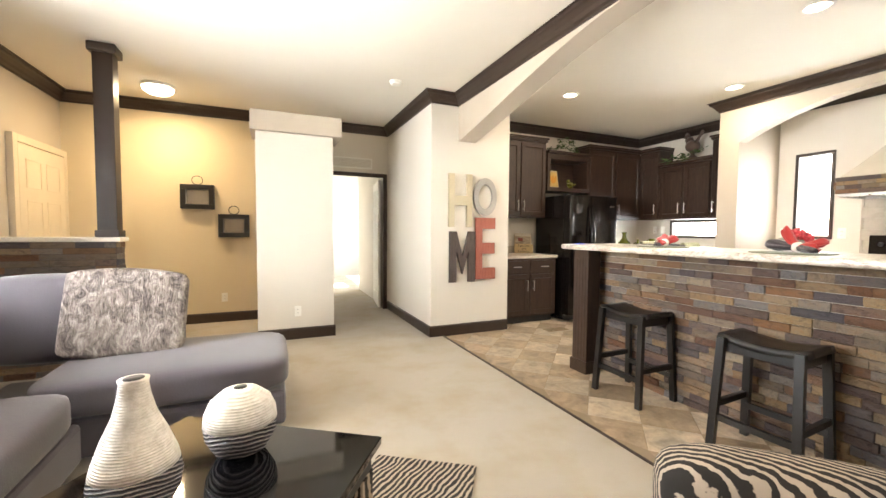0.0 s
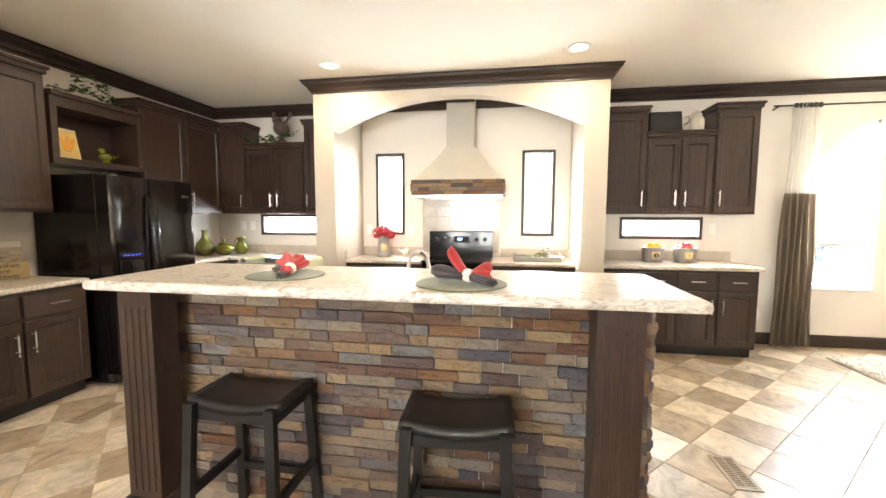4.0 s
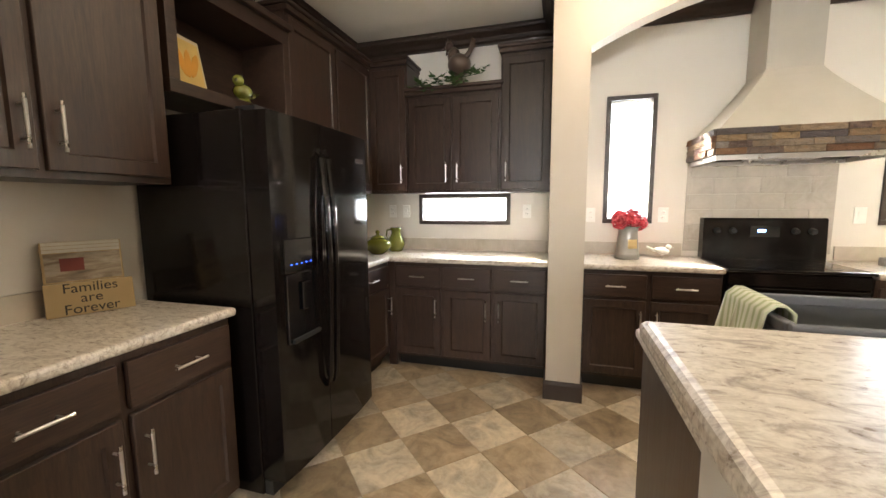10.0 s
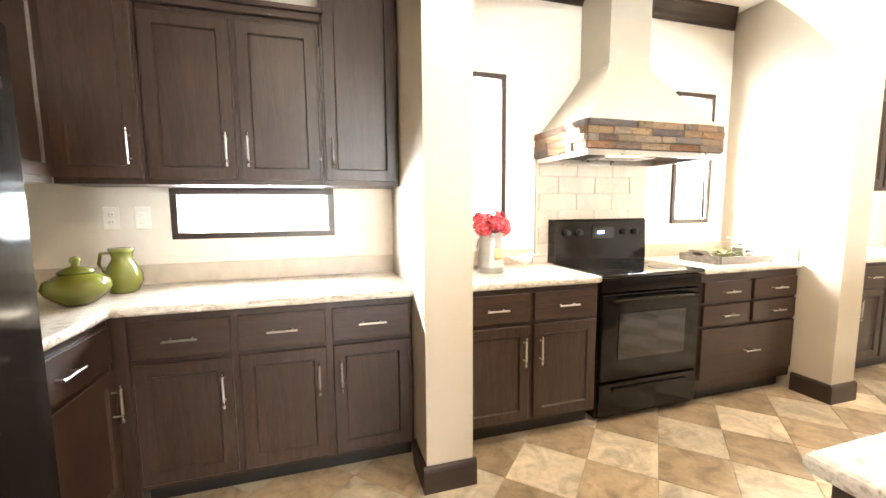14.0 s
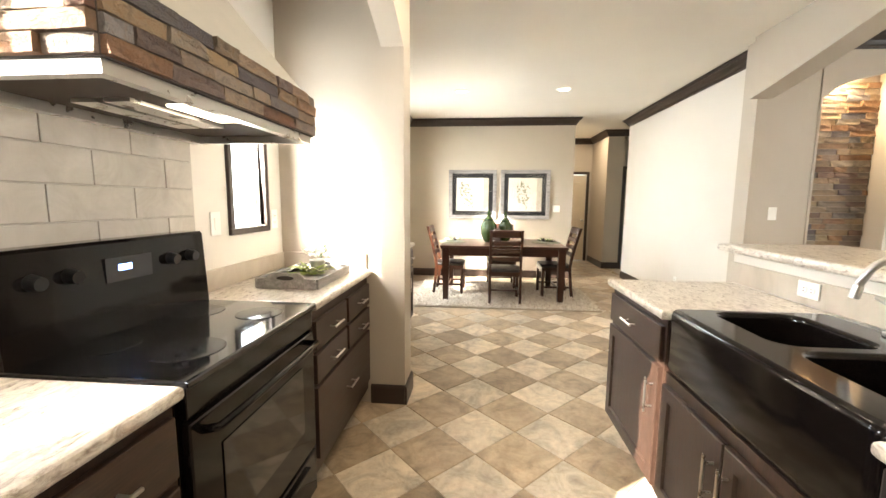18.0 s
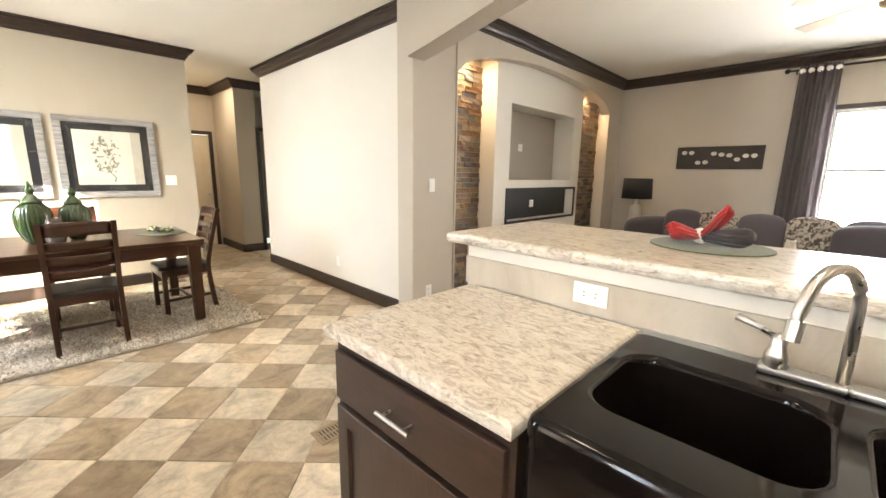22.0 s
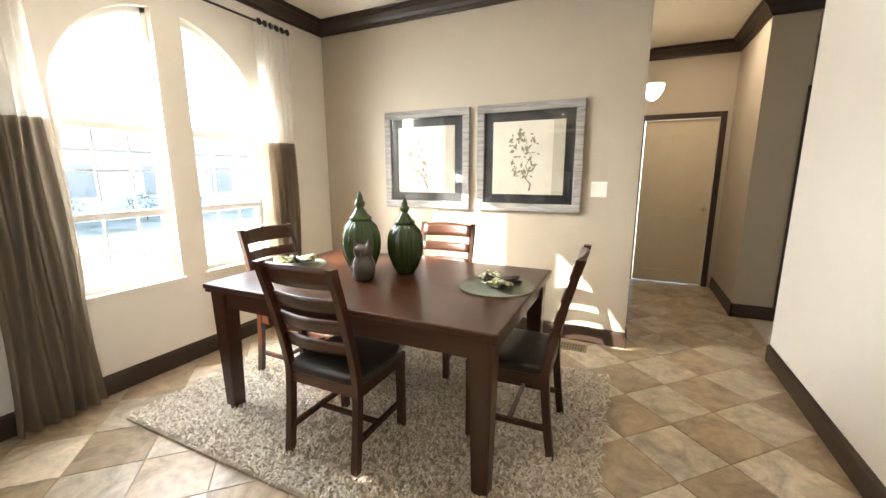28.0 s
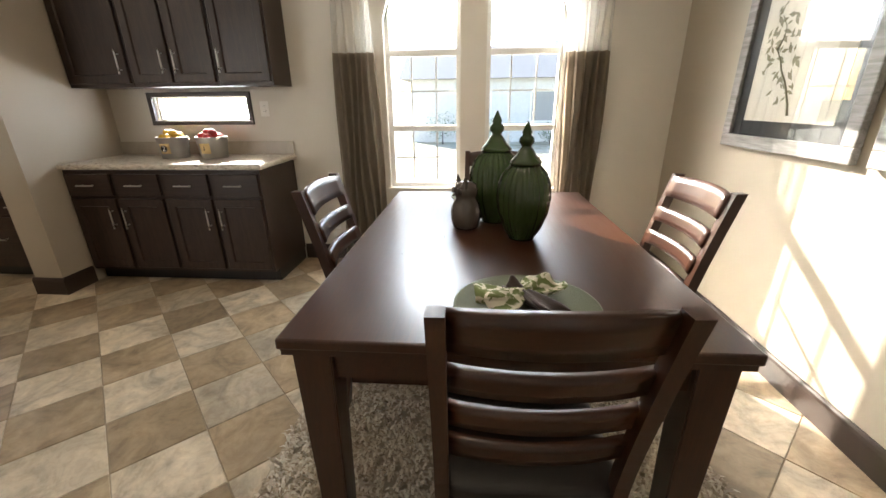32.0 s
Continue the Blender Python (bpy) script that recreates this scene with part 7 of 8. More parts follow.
for k, a in enumerate((-14, 8, 26)):
    part("corn_cob", smooth(ball(bmesh.new(), (0, 0, 0), 0.022, 2, 3.2)), plain("corn_ochre", (0.62, 0.30, 0.04), 0.7, var=0.3), cp, "printed corn cob", pose(-0.04 + 0.04 * k, -0.0125, 0.13, 0, a, 0) @ Matrix.Diagonal((1, 0.06, 1, 1)))
ra = thing("red_canister", "red ceramic canister at the end of the counter", "canister", pose(4.88, 6.52, 0.916))
part("body", lathe([(0.05, 0), (0.055, 0.006), (0.058, 0.12), (0.05, 0.135)], 28), plain("red_glaze", (0.35, 0.02, 0.02), 0.2, coat=0.4), ra)

# ---- basket ----
BKX0, BKX1, BKY0, BKY1, BKH = 5.20, 5.46, 4.02, 4.43, 0.215
bk = thing("basket", "grey woven storage basket with striped towels over its rim", "basket", pose((BKX0 + BKX1) / 2, (BKY0 + BKY1) / 2, 0.916))
hx, hy = (BKX1 - BKX0) / 2, (BKY1 - BKY0) / 2
part("bottom", bx(-hx + 0.01, -hy + 0.01, 0, hx - 0.01, hy - 0.01, 0.008), GREYROPE, bk)
SQ = None
for ax, sgn, half, oth in (("x", -1, hy, hx), ("x", 1, hy, hx), ("y", -1, hx, hy), ("y", 1, hx, hy)):
    n, rows2 = round(2 * half / 0.042), 5
    side = part("woven_side", bx(-half, -0.003, 0.002, half, 0.0, BKH - 0.02), GREYROPE, bk, "checker-woven grey strips", pose(sgn * (oth - 0.005), 0, 0, 0, 0, sgn * 90) if ax == "x" else pose(0, sgn * (oth - 0.005), 0, 0, 0, 0 if sgn < 0 else 180))
    for i in range(n):
        for jx in range(rows2):
            mm = Matrix.Translation((-half + 2 * half * (i + 0.5) / n, -0.0032, 0.002 + (BKH - 0.022) * (jx + 0.5) / rows2)) @ pose(0, 0, 0, 0, 90 * ((i + jx) % 2), 0)
            if SQ is None:
                SQ = part("strip", sheet(lambda u, v: (0.042 * (u - 0.5), -0.0052 * math.sin(math.pi * u) ** 0.6, 0.0405 * (v - 0.5)), 6, 1), GREYROPE, side, "", mm)
            else:
                more("strip", SQ, side, mm)
    part("rim", (bx(sgn * oth - 0.010, -half - 0.004, BKH - 0.022, sgn * oth + 0.007, half + 0.004, BKH, bevel=0.003) if ax == "x" else bx(-half + 0.01, sgn * oth - 0.010, BKH - 0.022, half - 0.01, sgn * oth + 0.007, BKH, bevel=0.003)), plain("grey_felt_rim", (0.12, 0.12, 0.13), 0.9), bk)
for s in (-1, 1):
    def tw(u, v, s=s):
        a = v * 1.0
        x = -0.085 + 0.17 * u + 0.012 * math.sin(u * 14)
        if a < 0.25:
            return (x, s * (hy - 0.028), BKH - 0.10 + a * 0.4 + 0.006)
        if a < 0.4:
            k = (a - 0.25) / 0.15
            return (x, s * (hy - 0.028 + 0.05 * k), BKH + 0.006 + 0.018 * math.sin(math.pi * k))
        k = (a - 0.4) / 0.6
        return (x + 0.02 * k, s * (hy + 0.022 + 0.018 * k * (1 + 0.5 * math.sin(u * 20))), BKH + 0.006 - 0.16 * k)
    solid("kitchen_towel", sheet(tw, 24, 20, 0.004), STRIPE.m, "cream and green striped towel hung over the basket rim", "towel", "striped towels", pose((BKX0 + BKX1) / 2, (BKY0 + BKY1) / 2, 0.916))

# ---- plates on the walls ----
def plate(m, kind, label, w=0.072, h=0.117):
    """A wall plate that faces -y."""
    p = thing("wall_plate", label, "outlet" if kind == "outlet" else "switch", m, "wall plates")
    part("cover", bx(-w / 2, -0.006, -h / 2, w / 2, 0, h / 2, bevel=0.0025), WHITE, p)
    if kind == "outlet":
        for s in (-1, 1):
            part("socket", lathe([(0.017, 0), (0.017, 0.002), (0.015, 0.0025)], 20), WHITE, p, "", pose(0, -0.006, s * 0.02, 90))
            for q in (-1, 1):
                # Dark slivers paint the shade in the socket's slots.
                part("slot", bx(q * 0.0065 - 0.0012, -0.0092, s * 0.02 - 0.004, q * 0.0065 + 0.0012, -0.0084, s * 0.02 + 0.005), INK_SHADE, p)
    else:
        part("rocker", bx(-0.014, -0.0095, -0.03, 0.014, -0.006, 0.03, bevel=0.002), WHITE, p)
    return p


for y, z, k in ((6.36, 1.27, "outlet"), (6.22, 1.27, "switch"), (5.10, 1.27, "outlet"), (4.58, 1.24, "outlet"), (4.04, 1.24, "outlet"), (2.80, 1.24, "switch"), (2.24, 1.24, "outlet"), (0.62, 1.27, "outlet"), (0.13, 0.33, "outlet")):
    plate(pose(XB - 0.0005, y, z, 0, 0, -90), k, "white electrical outlet on the kitchen wall" if k == "outlet" else "white rocker switch on the kitchen wall")
plate(pose(5.257, YD + 0.0005, 1.245, 0, 0, 180), "switch", "white rocker switch on the dining wall", 0.115)
plate(pose(3.95, 0.7605, 1.27, 0, 0, 180), "switch", "white rocker switch on the wall end")
plate(pose(3.98, 0.7605, 0.30, 0, 0, 180), "outlet", "white outlet low on the wall end")
plate(pose(XW + 0.0005, -0.75, 0.34, 0, 0, 90), "outlet", "white outlet low on the long wall")
plate(pose(5.17, YK - 0.0005, 1.23, 0, 0, 0), "outlet", "white outlet over the counter")
plate(pose(2.36, 6.4995, 0.32, 0, 0, 0), "outlet", "white outlet low on the partition")
plate(pose(1.52, YF - 0.0005, 0.33, 0, 0, 0), "outlet", "white outlet low on the entry wall")
plate(pose(1.95, 0.320, 1.72, 0, 0, 180), "outlet", "white outlet in the television recess", 0.09, 0.09)
plate(pose(1.90, 0.500, 1.01, 0, 0, 180), "outlet", "white outlet in the fireplace slot", 0.09, 0.09)
plate(pose(SPX + 0.0005, 2.80, 0.985, 0, 90, 90), "outlet", "white outlet in the sink splash")


def floor_vent(m, ln, w):
    v = thing("floor_vent", "tan metal floor register with slots in the tile floor", "floor vent", m, "floor vents")
    bm = bmesh.new()
    for b in ((-ln / 2, -w / 2, ln / 2, -w / 2 + 0.018), (-ln / 2, w / 2 - 0.018, ln / 2, w / 2), (-ln / 2, -w / 2 + 0.018, -ln / 2 + 0.02, w / 2 - 0.018), (ln / 2 - 0.02, -w / 2 + 0.018, ln / 2, w / 2 - 0.018)):
        box(bm, b[0], b[1], 0.0005, b[2], b[3], 0.006)
    tan = plain("tan_vent_enamel", (0.24, 0.18, 0.11), 0.45)
    part("frame", bm, tan, v)
    # A dark sheet paints the shade below the slats.
    part("well", bx(-ln / 2 + 0.01, -w / 2 + 0.01, 0.0006, ln / 2 - 0.01, w / 2 - 0.01, 0.0012), INK_SHADE, v, "dark fill for the shade in the opening")
    n = 14
    s0 = None
    for k in range(n):
        x = -ln / 2 + 0.02 + (ln - 0.04) * (k + 0.5) / n
        mm = Matrix.Translation((x, 0, 0))
        if s0 is None:
            s0 = part("slat", bx(-0.0045, -w / 2 + 0.018, 0.0013, 0.0045, w / 2 - 0.018, 0.005), tan, v, "", mm)
        else:
            more("slat", s0, v, mm)
    part("slat", bx(-ln / 2 + 0.02, -0.004, 0.0014, ln / 2 - 0.02, 0.004, 0.0055), tan, v)


floor_vent(pose(5.40, 1.59, 0, 0, 0, 0), 0.30, 0.13)
floor_vent(pose(5.37, 5.74, 0, 0, 0, 0), 0.30, 0.13)
floor_vent(pose(5.42, -2.37, 0, 0, 0, 0), 0.34, 0.14)

# ---- living room decor ----
art = thing("blossom_art", "dark narrow canvas with a row of white blossoms", "picture", pose(XL, 2.12, 1.64))
part("canvas", bx(0.002, -0.49, -0.15, 0.035, 0.49, 0.15, bevel=0.003), plain("dark_brown_canvas", (0.05, 0.04, 0.035), 0.8, var=0.3), art)
rr = random.Random(2)
PETAL = plain("cream_blossom_paint", (0.60, 0.55, 0.46), 0.7, var=0.3)
for k in range(10):
    bm = bmesh.new()
    for q in range(6):
        a = q * math.pi / 3
        bmesh.ops.create_icosphere(bm, subdivisions=1, radius=0.017, matrix=Matrix.Translation((0, 0.020 * math.cos(a), 0.014 * math.sin(a))) @ Matrix.Diagonal((0.12, 1, 0.9, 1)))
    part("blossom", bm, PETAL, art, "cream painted blossom", Matrix.Translation((0.0355, -0.40 + 0.088 * k, rr.uniform(-0.07, 0.08))))
art = thing("small_art", "small dark framed picture beside the curtains", "picture", pose(XL, 5.30, 1.50))
part("frame", bx(0.002, -0.16, -0.2, 0.03, 0.16, 0.2, bevel=0.004), BLACK_W, art)
part("picture", bx(0.03, -0.12, -0.16, 0.033, 0.12, 0.16), PAPER, art, "pale print")

et = thing("end_table", "small dark wooden end table beside the sofa", "side table", pose(0.30, 1.25, 0))
part("tabletop", bx(-0.25, -0.25, 0.53, 0.25, 0.25, 0.56, bevel=0.004), BLACK_W, et)
part("shelf", bx(-0.22, -0.22, 0.15, 0.22, 0.22, 0.17), BLACK_W, et)
for sx in (-1, 1):
    for sy in (-1, 1):
        part("leg", bx(sx * 0.22 - 0.02, sy * 0.22 - 0.02, 0.005, sx * 0.22 + 0.02, sy * 0.22 + 0.02, 0.53), BLACK_W, et)
tl_ = thing("table_lamp", "table lamp with black drum shade on pale patterned base", "lamp", pose(0.27, 1.25, 0.561))
part("stem", lathe([(0.10, 0), (0.10, 0.02), (0.075, 0.03), (0.085, 0.20), (0.075, 0.40), (0.02, 0.42), (0.02, 0.52)], 28), plain("pale_textured_base", (0.55, 0.50, 0.44), 0.5, tex=0.6, scale=50, var=0.3), tl_, "pale textured base")
part("shade", lathe([(0.20, 0.50), (0.205, 0.50), (0.19, 0.79), (0.186, 0.79), (0.196, 0.505)], 40), plain("black_shade_cloth", (0.012, 0.011, 0.011), 0.8), tl_, "black drum shade")


def tall_curtain(y, w, seedp):
    c = thing("curtain", "grey grommet curtain with sheer lower part", "curtain", pose(XL + 0.10, y, 0), "living room curtains")
    fn = lambda u, v: (0.035 * math.sin(u * 5 * 2 * math.pi + seedp), (u - 0.5) * w * (1 + 0.15 * (1 - v)), 0.25 + 2.41 * v)
    part("drape", sheet(fn, 50, 16), DRAPE_G, c)
    for k in range(5):
        part("grommet", lathe([(0.022, -0.003), (0.03, 0), (0.022, 0.003)], 20), STEEL, c, "steel grommet", pose(0.035, (k / 4 - 0.5) * w * 0.85, 2.60, 0, 90, 0))


for y, w, p in ((3.00, 0.36, 0), (3.97, 0.32, 1.4), (4.91, 0.40, 2.2)):
    tall_curtain(y, w, p)
rd = thing("curtain_rod", "dark metal curtain rod over the living room windows", "curtain rod", pose(0, 0, 0))
part("rod", cy((XL + 0.10, 2.73, 2.62), (XL + 0.10, 5.21, 2.62), 0.011, seg=10), BLACK_M, rd)
for y, s in ((2.73, -1), (5.21, 1)):
    part("finial", smooth(ball(bmesh.new(), (XL + 0.10, y + s * 0.02, 2.62), 0.028, 2)), BLACK_M, rd)
    part("bracket", cy((XL + 0.001, y - s * 0.06, 2.60), (XL + 0.10, y - s * 0.06, 2.61), 0.007, seg=8), BLACK_M, rd)


def big_window(name, y0, y1, z0, z1):
    w = tagged(thing(name, "large bright living room window with dark casing", "window", pose(XL, (y0 + y1) / 2, (z0 + z1) / 2)), "", "", "", "structure")
    hy_, hz_, c_ = (y1 - y0) / 2, (z1 - z0) / 2, 0.05
    for b in ((-hy_ - c_, hz_, hy_ + c_, hz_ + c_), (-hy_ - c_, -hz_ - c_, hy_ + c_, -hz_), (-hy_ - c_, -hz_, -hy_, hz_), (hy_, -hz_, hy_ + c_, hz_)):
        part("casing", bx(-0.03, b[0], b[1], 0.018, b[2], b[3], bevel=0.003), TRIM, w, "dark stained casing")
    for b in ((-hy_, hz_ - 0.04, hy_, hz_), (-hy_, -hz_, hy_, -hz_ + 0.04), (-hy_, -hz_ + 0.04, -hy_ + 0.04, hz_ - 0.04), (hy_ - 0.04, -hz_ + 0.04, hy_, hz_ - 0.04), (-hy_ + 0.04, -0.02, hy_ - 0.04, 0.02)):
        part("sash_bar", bx(-0.11, b[0], b[1], -0.06, b[2], b[3]), VINYL, w)
    g_ = part("pane", bx(-0.09, -hy_, -hz_, -0.086, hy_, hz_), GLASS, w)
    g_.visible_shadow = False


big_window("window_7", 3.17, 3.91, 0.80, 2.16)
big_window("window_8", 4.03, 4.77, 0.80, 2.16)

PATT = Mat("damask_pillow_cloth", 0.9)
PATT.base(PATT.ramp(PATT.noise(PATT.coords(), 26, 3, 0.5, 1.0), [(0.42, (0.06, 0.045, 0.04)), (0.56, (0.36, 0.31, 0.26))]))
for y, mat_, lb_ in ((1.86, SOFA, "grey"), (2.22, PATT.m, "patterned"), (2.66, SOFA, "grey"), (3.10, PATT.m, "patterned"), (3.55, SOFA, "grey"), (4.0, PATT.m, "patterned"), (4.36, SOFA, "grey")):
    solid("sofa_pillow", cushion(0.16, 0.44, 0.42, 0.8, 10, 0.4), mat_, lb_ + " square throw pillow leaning on the sofa back", "pillow", "sofa pillows", pose(0.60, y + 0.1, 0.52, 0, -14, (y * 37) % 9 - 4))

fan = thing("ceiling_fan", "white ceiling fan at rest with a lit lamp cluster", "ceiling fan", pose(2.33, 3.45, ZC - 0.10))
part("canopy", lathe([(0.07, 0.099), (0.068, 0.07), (0.03, 0.05), (0.014, 0.045)], 28), WHITEMETAL, fan)
part("downrod", cy((0, 0, 0.05), (0, 0, -0.12), 0.012, seg=12), WHITEMETAL, fan)
part("motor", lathe([(0.03, -0.10), (0.09, -0.115), (0.105, -0.15), (0.10, -0.19), (0.06, -0.21), (0.05, -0.23)], 32), plain("bronze_motor", (0.16, 0.12, 0.08), 0.35, 0.7), fan, "bronze motor housing")
b0 = None
for k in range(5):
    mm = pose(0, 0, -0.165, 0, 0, 72 * k + 20) @ pose(0, 0, 0, 10, 0, 0)
    if b0 is None:
        b0 = part("blade", bx(0.16, -0.06, -0.004, 0.62, 0.06, 0.004, bevel=0.003), plain("pale_fan_blade", (0.62, 0.56, 0.46), 0.5), fan, "pale flat blade", mm)
        b1_ = part("blade_iron", bx(0.09, -0.014, -0.004, 0.20, 0.014, 0.002), WHITEMETAL, fan, "", mm @ Matrix.Translation((0, 0, -0.005)))
    else:
        more("blade", b0, fan, mm)
        more("blade_iron", b1_, fan, mm @ Matrix.Translation((0, 0, -0.005)))
for k in range(3):
    part("lamp_shade", lathe([(0.02, 0), (0.035, -0.02), (0.055, -0.07), (0.06, -0.09), (0.03, -0.092)], 20), FANGLASS, fan, "glowing frosted glass shade", pose(0, 0, -0.225, 0, 0, 120 * k) @ pose(0.055, 0, 0, 0, -40, 0))
fl_ = bpy.data.lights.new("fan_lamp", "POINT")
fl_.energy, fl_.color, fl_.shadow_soft_size = 2.0, (1.0, 0.80, 0.52), 0.06
new("fan_lamp", fl_).matrix_basis = pose(2.33, 3.45, ZC - 0.46)
part("pull_chain", cy((0.02, 0, -0.24), (0.02, 0, -0.42), 0.002, seg=6), STEEL, fan)

for x in (3.26, 0.60):
    cl = thing("niche_light", "small recessed spotlight at the alcove's top, switched on", "ceiling light", pose(x, 0.52, 2.58), "alcove spotlights")
    part("trim_ring", lathe([(0.06, 0.0), (0.06, -0.006), (0.045, -0.008), (0.045, -0.001)], 24), WHITE, cl)
    part("lens", lathe([(0.044, -0.002), (0.044, -0.005), (0.02, -0.006)], 24), LAMPGLOW, cl, "glowing lens")
    downlight(x, 0.52, 2.56, 1.6, 0.05, (1.0, 0.72, 0.42))
structure("alcove_soffit", holed("y", 0.392, 0.257, XL + 0.001, 0.878, 2.58, 2.68, []), WALL, "soffit over the side alcove", "ceiling")
structure("alcove_soffit_end", holed("y", 0.392, 0.257, 2.872, 3.658, 2.58, 2.68, []), WALL, "soffit over the side alcove", "ceiling")

# ---- entry ----
for x0, x1, z0, z1 in ((1.055, 1.428, 1.49, 1.80), (1.468, 1.83, 1.13, 1.43)):
    wd, ht = (x1 - x0) / 2, (z1 - z0) / 2
    f = thing("lantern_frame", "dark square metal lantern frame with ring handle on the wall", "wall decor", pose((x0 + x1) / 2, YF, (z0 + z1) / 2), "lantern frames")
    for b in ((-wd, ht - 0.06, wd, ht), (-wd, -ht, wd, -ht + 0.06), (-wd, -ht + 0.06, -wd + 0.06, ht - 0.06), (wd - 0.06, -ht + 0.06, wd, ht - 0.06)):
        part("frame_side", bx(b[0], -0.09, b[1], b[2], -0.002, b[3], bevel=0.004), BLACK_W, f)
    part("mirror", bx(-wd + 0.06, -0.012, -ht + 0.06, wd - 0.06, -0.004, ht - 0.06), plain("aged_mirror", (0.55, 0.5, 0.42), 0.2, 0.9), f, "small aged mirror")
    part("ring_handle", tube([(0.06 * math.cos(a), -0.05, ht + 0.055 + 0.055 * math.sin(a)) for a in [k * 2 * math.pi / 20 for k in range(21)]], 0.005, 8), BLACK_M, f, "dark wire ring")
dm = thing("dome_light", "round frosted dome ceiling light, switched on", "ceiling light", pose(0.98, 7.08, ZC))
part("base", lathe([(0.16, -0.001), (0.16, -0.025), (0.15, -0.03)], 32), WHITE, dm)
part("dome", lathe([(0.15, -0.03), (0.14, -0.06), (0.10, -0.09), (0.05, -0.103), (0.005, -0.106)], 32), WARMGLASS, dm, "glowing frosted dome")
downlight(0.98, 7.08, ZC - 0.115, 2.6, 0.13, (1.0, 0.74, 0.42))
sd = thing("smoke_detector", "round white smoke detector on the ceiling", "smoke detector", pose(3.31, 5.87, ZC))
part("base", lathe([(0.065, -0.001), (0.065, -0.015), (0.06, -0.018)], 28), WHITE, sd)
part("cap", lathe([(0.058, -0.018), (0.055, -0.035), (0.03, -0.042), (0.004, -0.043)], 28), WHITE, sd)
rv = thing("return_vent", "white louvred return air vent over the hallway doorway", "vent", pose(3.20, 7.799, 2.24))
part("frame", holed("y", -0.01, 0.01, -0.32, 0.32, -0.08, 0.08, [(-0.30, 0.30, -0.06, 0.06)]), WHITE, rv)
for k in range(6):
    part("louvre", bx(-0.30, -0.008, -0.002, 0.30, 0.004, 0.002), WHITE, rv, "", pose(0, 0, -0.05 + 0.02 * k, 30, 0, 0))
sc = thing("wall_sconce", "half-round frosted glass wall sconce, switched on", "sconce", pose(5.019, -3.65, 2.14, 0, 0, -90))
part("bowl", lathe([(0.02, -0.10), (0.07, -0.07), (0.11, -0.01), (0.12, 0.04), (0.115, 0.04)], 28), WARMGLASS, sc, "glowing frosted bowl", Matrix.Diagonal((1, 0.8, 1, 1)) @ Matrix.Translation((0, -0.125, 0)))
part("bracket", bx(-0.04, -0.03, -0.05, 0.04, -0.001, 0.05, bevel=0.004), STEEL, sc)
# Added lamp without a fitting; it brightens the hall and its door.
downlight(4.5, -3.9, ZC - 0.02, 1.7, 0.08)
# The opening is added only to let the hallway's fill lamp through.
structure("wall_hall_room", holed("x", XH + 0.9, 0.12, 9.9, 12.62, 0, ZC + 0.02, [(10.5, 11.9, 0.7, 2.1)]), WALL_WHITE, "pale wall with an added opening for the hallway fill lamp", "wall")
structure("wall_hall_room_return", bx(XH + 0.14, 9.88, 0, XH + 0.9, 10.0, ZC + 0.02), WALL_WHITE, "pale wall off the hallway", "wall")

# ---- range splash ----
TS_W, TS_H = 0.305, 0.118
structure("splash_backing", bx(XB - 0.006, 2.95, 0.96, XB - 0.0015, 3.89, 1.64), plain("splash_grout", (0.46, 0.42, 0.36), 0.9), "grout bed of the range splash", "splash")
spb = bpy.data.objects["splash_backing"]
row = 0
z = 1.638
while z > 0.98:
    y = 2.95 - (TS_W / 2 if row % 2 else 0.0)
    while y < 3.89:
        a, b = max(y, 2.95) + 0.002, min(y + TS_W, 3.89) - 0.002
        lo = max(z - TS_H, 0.965) + 0.002
        if b - a > 0.01 and z - lo > 0.01:
            o = part("tile", bx(XB - 0.013, a, lo, XB - 0.006, b, z - 0.002, bevel=0.002), SPLASH.m, spb)
        y += TS_W
    z -= TS_H
    row += 1

# ---- outside ----
GRASS = Mat("dry_lawn", 0.95)
GRASS.base(GRASS.ramp(GRASS.noise(GRASS.coords(), 0.6, 8, 0.7), [(0.3, (0.16, 0.15, 0.08)), (0.5, (0.42, 0.40, 0.30)), (0.7, (0.55, 0.53, 0.45))]))
GRASS.bump(GRASS.noise(GRASS.coords(), 30, 4), 0.5, 0.03)
bm = bmesh.new()
for x0, x1, y0, y1 in ((-600, 600, -600, -8.0), (-600, 600, 13.3, 600), (-600, -0.45, -8.0, 13.3), (8.08, 600, -8.0, 13.3)):
    bm.faces.new([bm.verts.new(p) for p in ((x0, y0, -0.55), (x1, y0, -0.55), (x1, y1, -0.55), (x0, y1, -0.55))])
tagged(part("ground", bm, GRASS.m), "pale dry lawn around the house", "ground", "", "structure")
nh = thing("house", "pale neighbouring house with a grey roof across the lawn", "house", pose(25.0, -7.0, -0.55, 0, 0, 0))
HOUSEP = plain("pale_siding", (0.66, 0.66, 0.64), 0.8, var=0.1)
part("wall", bx(0, -9, 0, 8, 9, 2.9), HOUSEP, nh)
part("roof", extrude([(-0.5, 2.9), (8.5, 2.9), (4.0, 5.0)], "y", -9.5, 9.5), plain("grey_shingle", (0.28, 0.28, 0.28), 0.9, var=0.3), nh, "grey shingle roof")
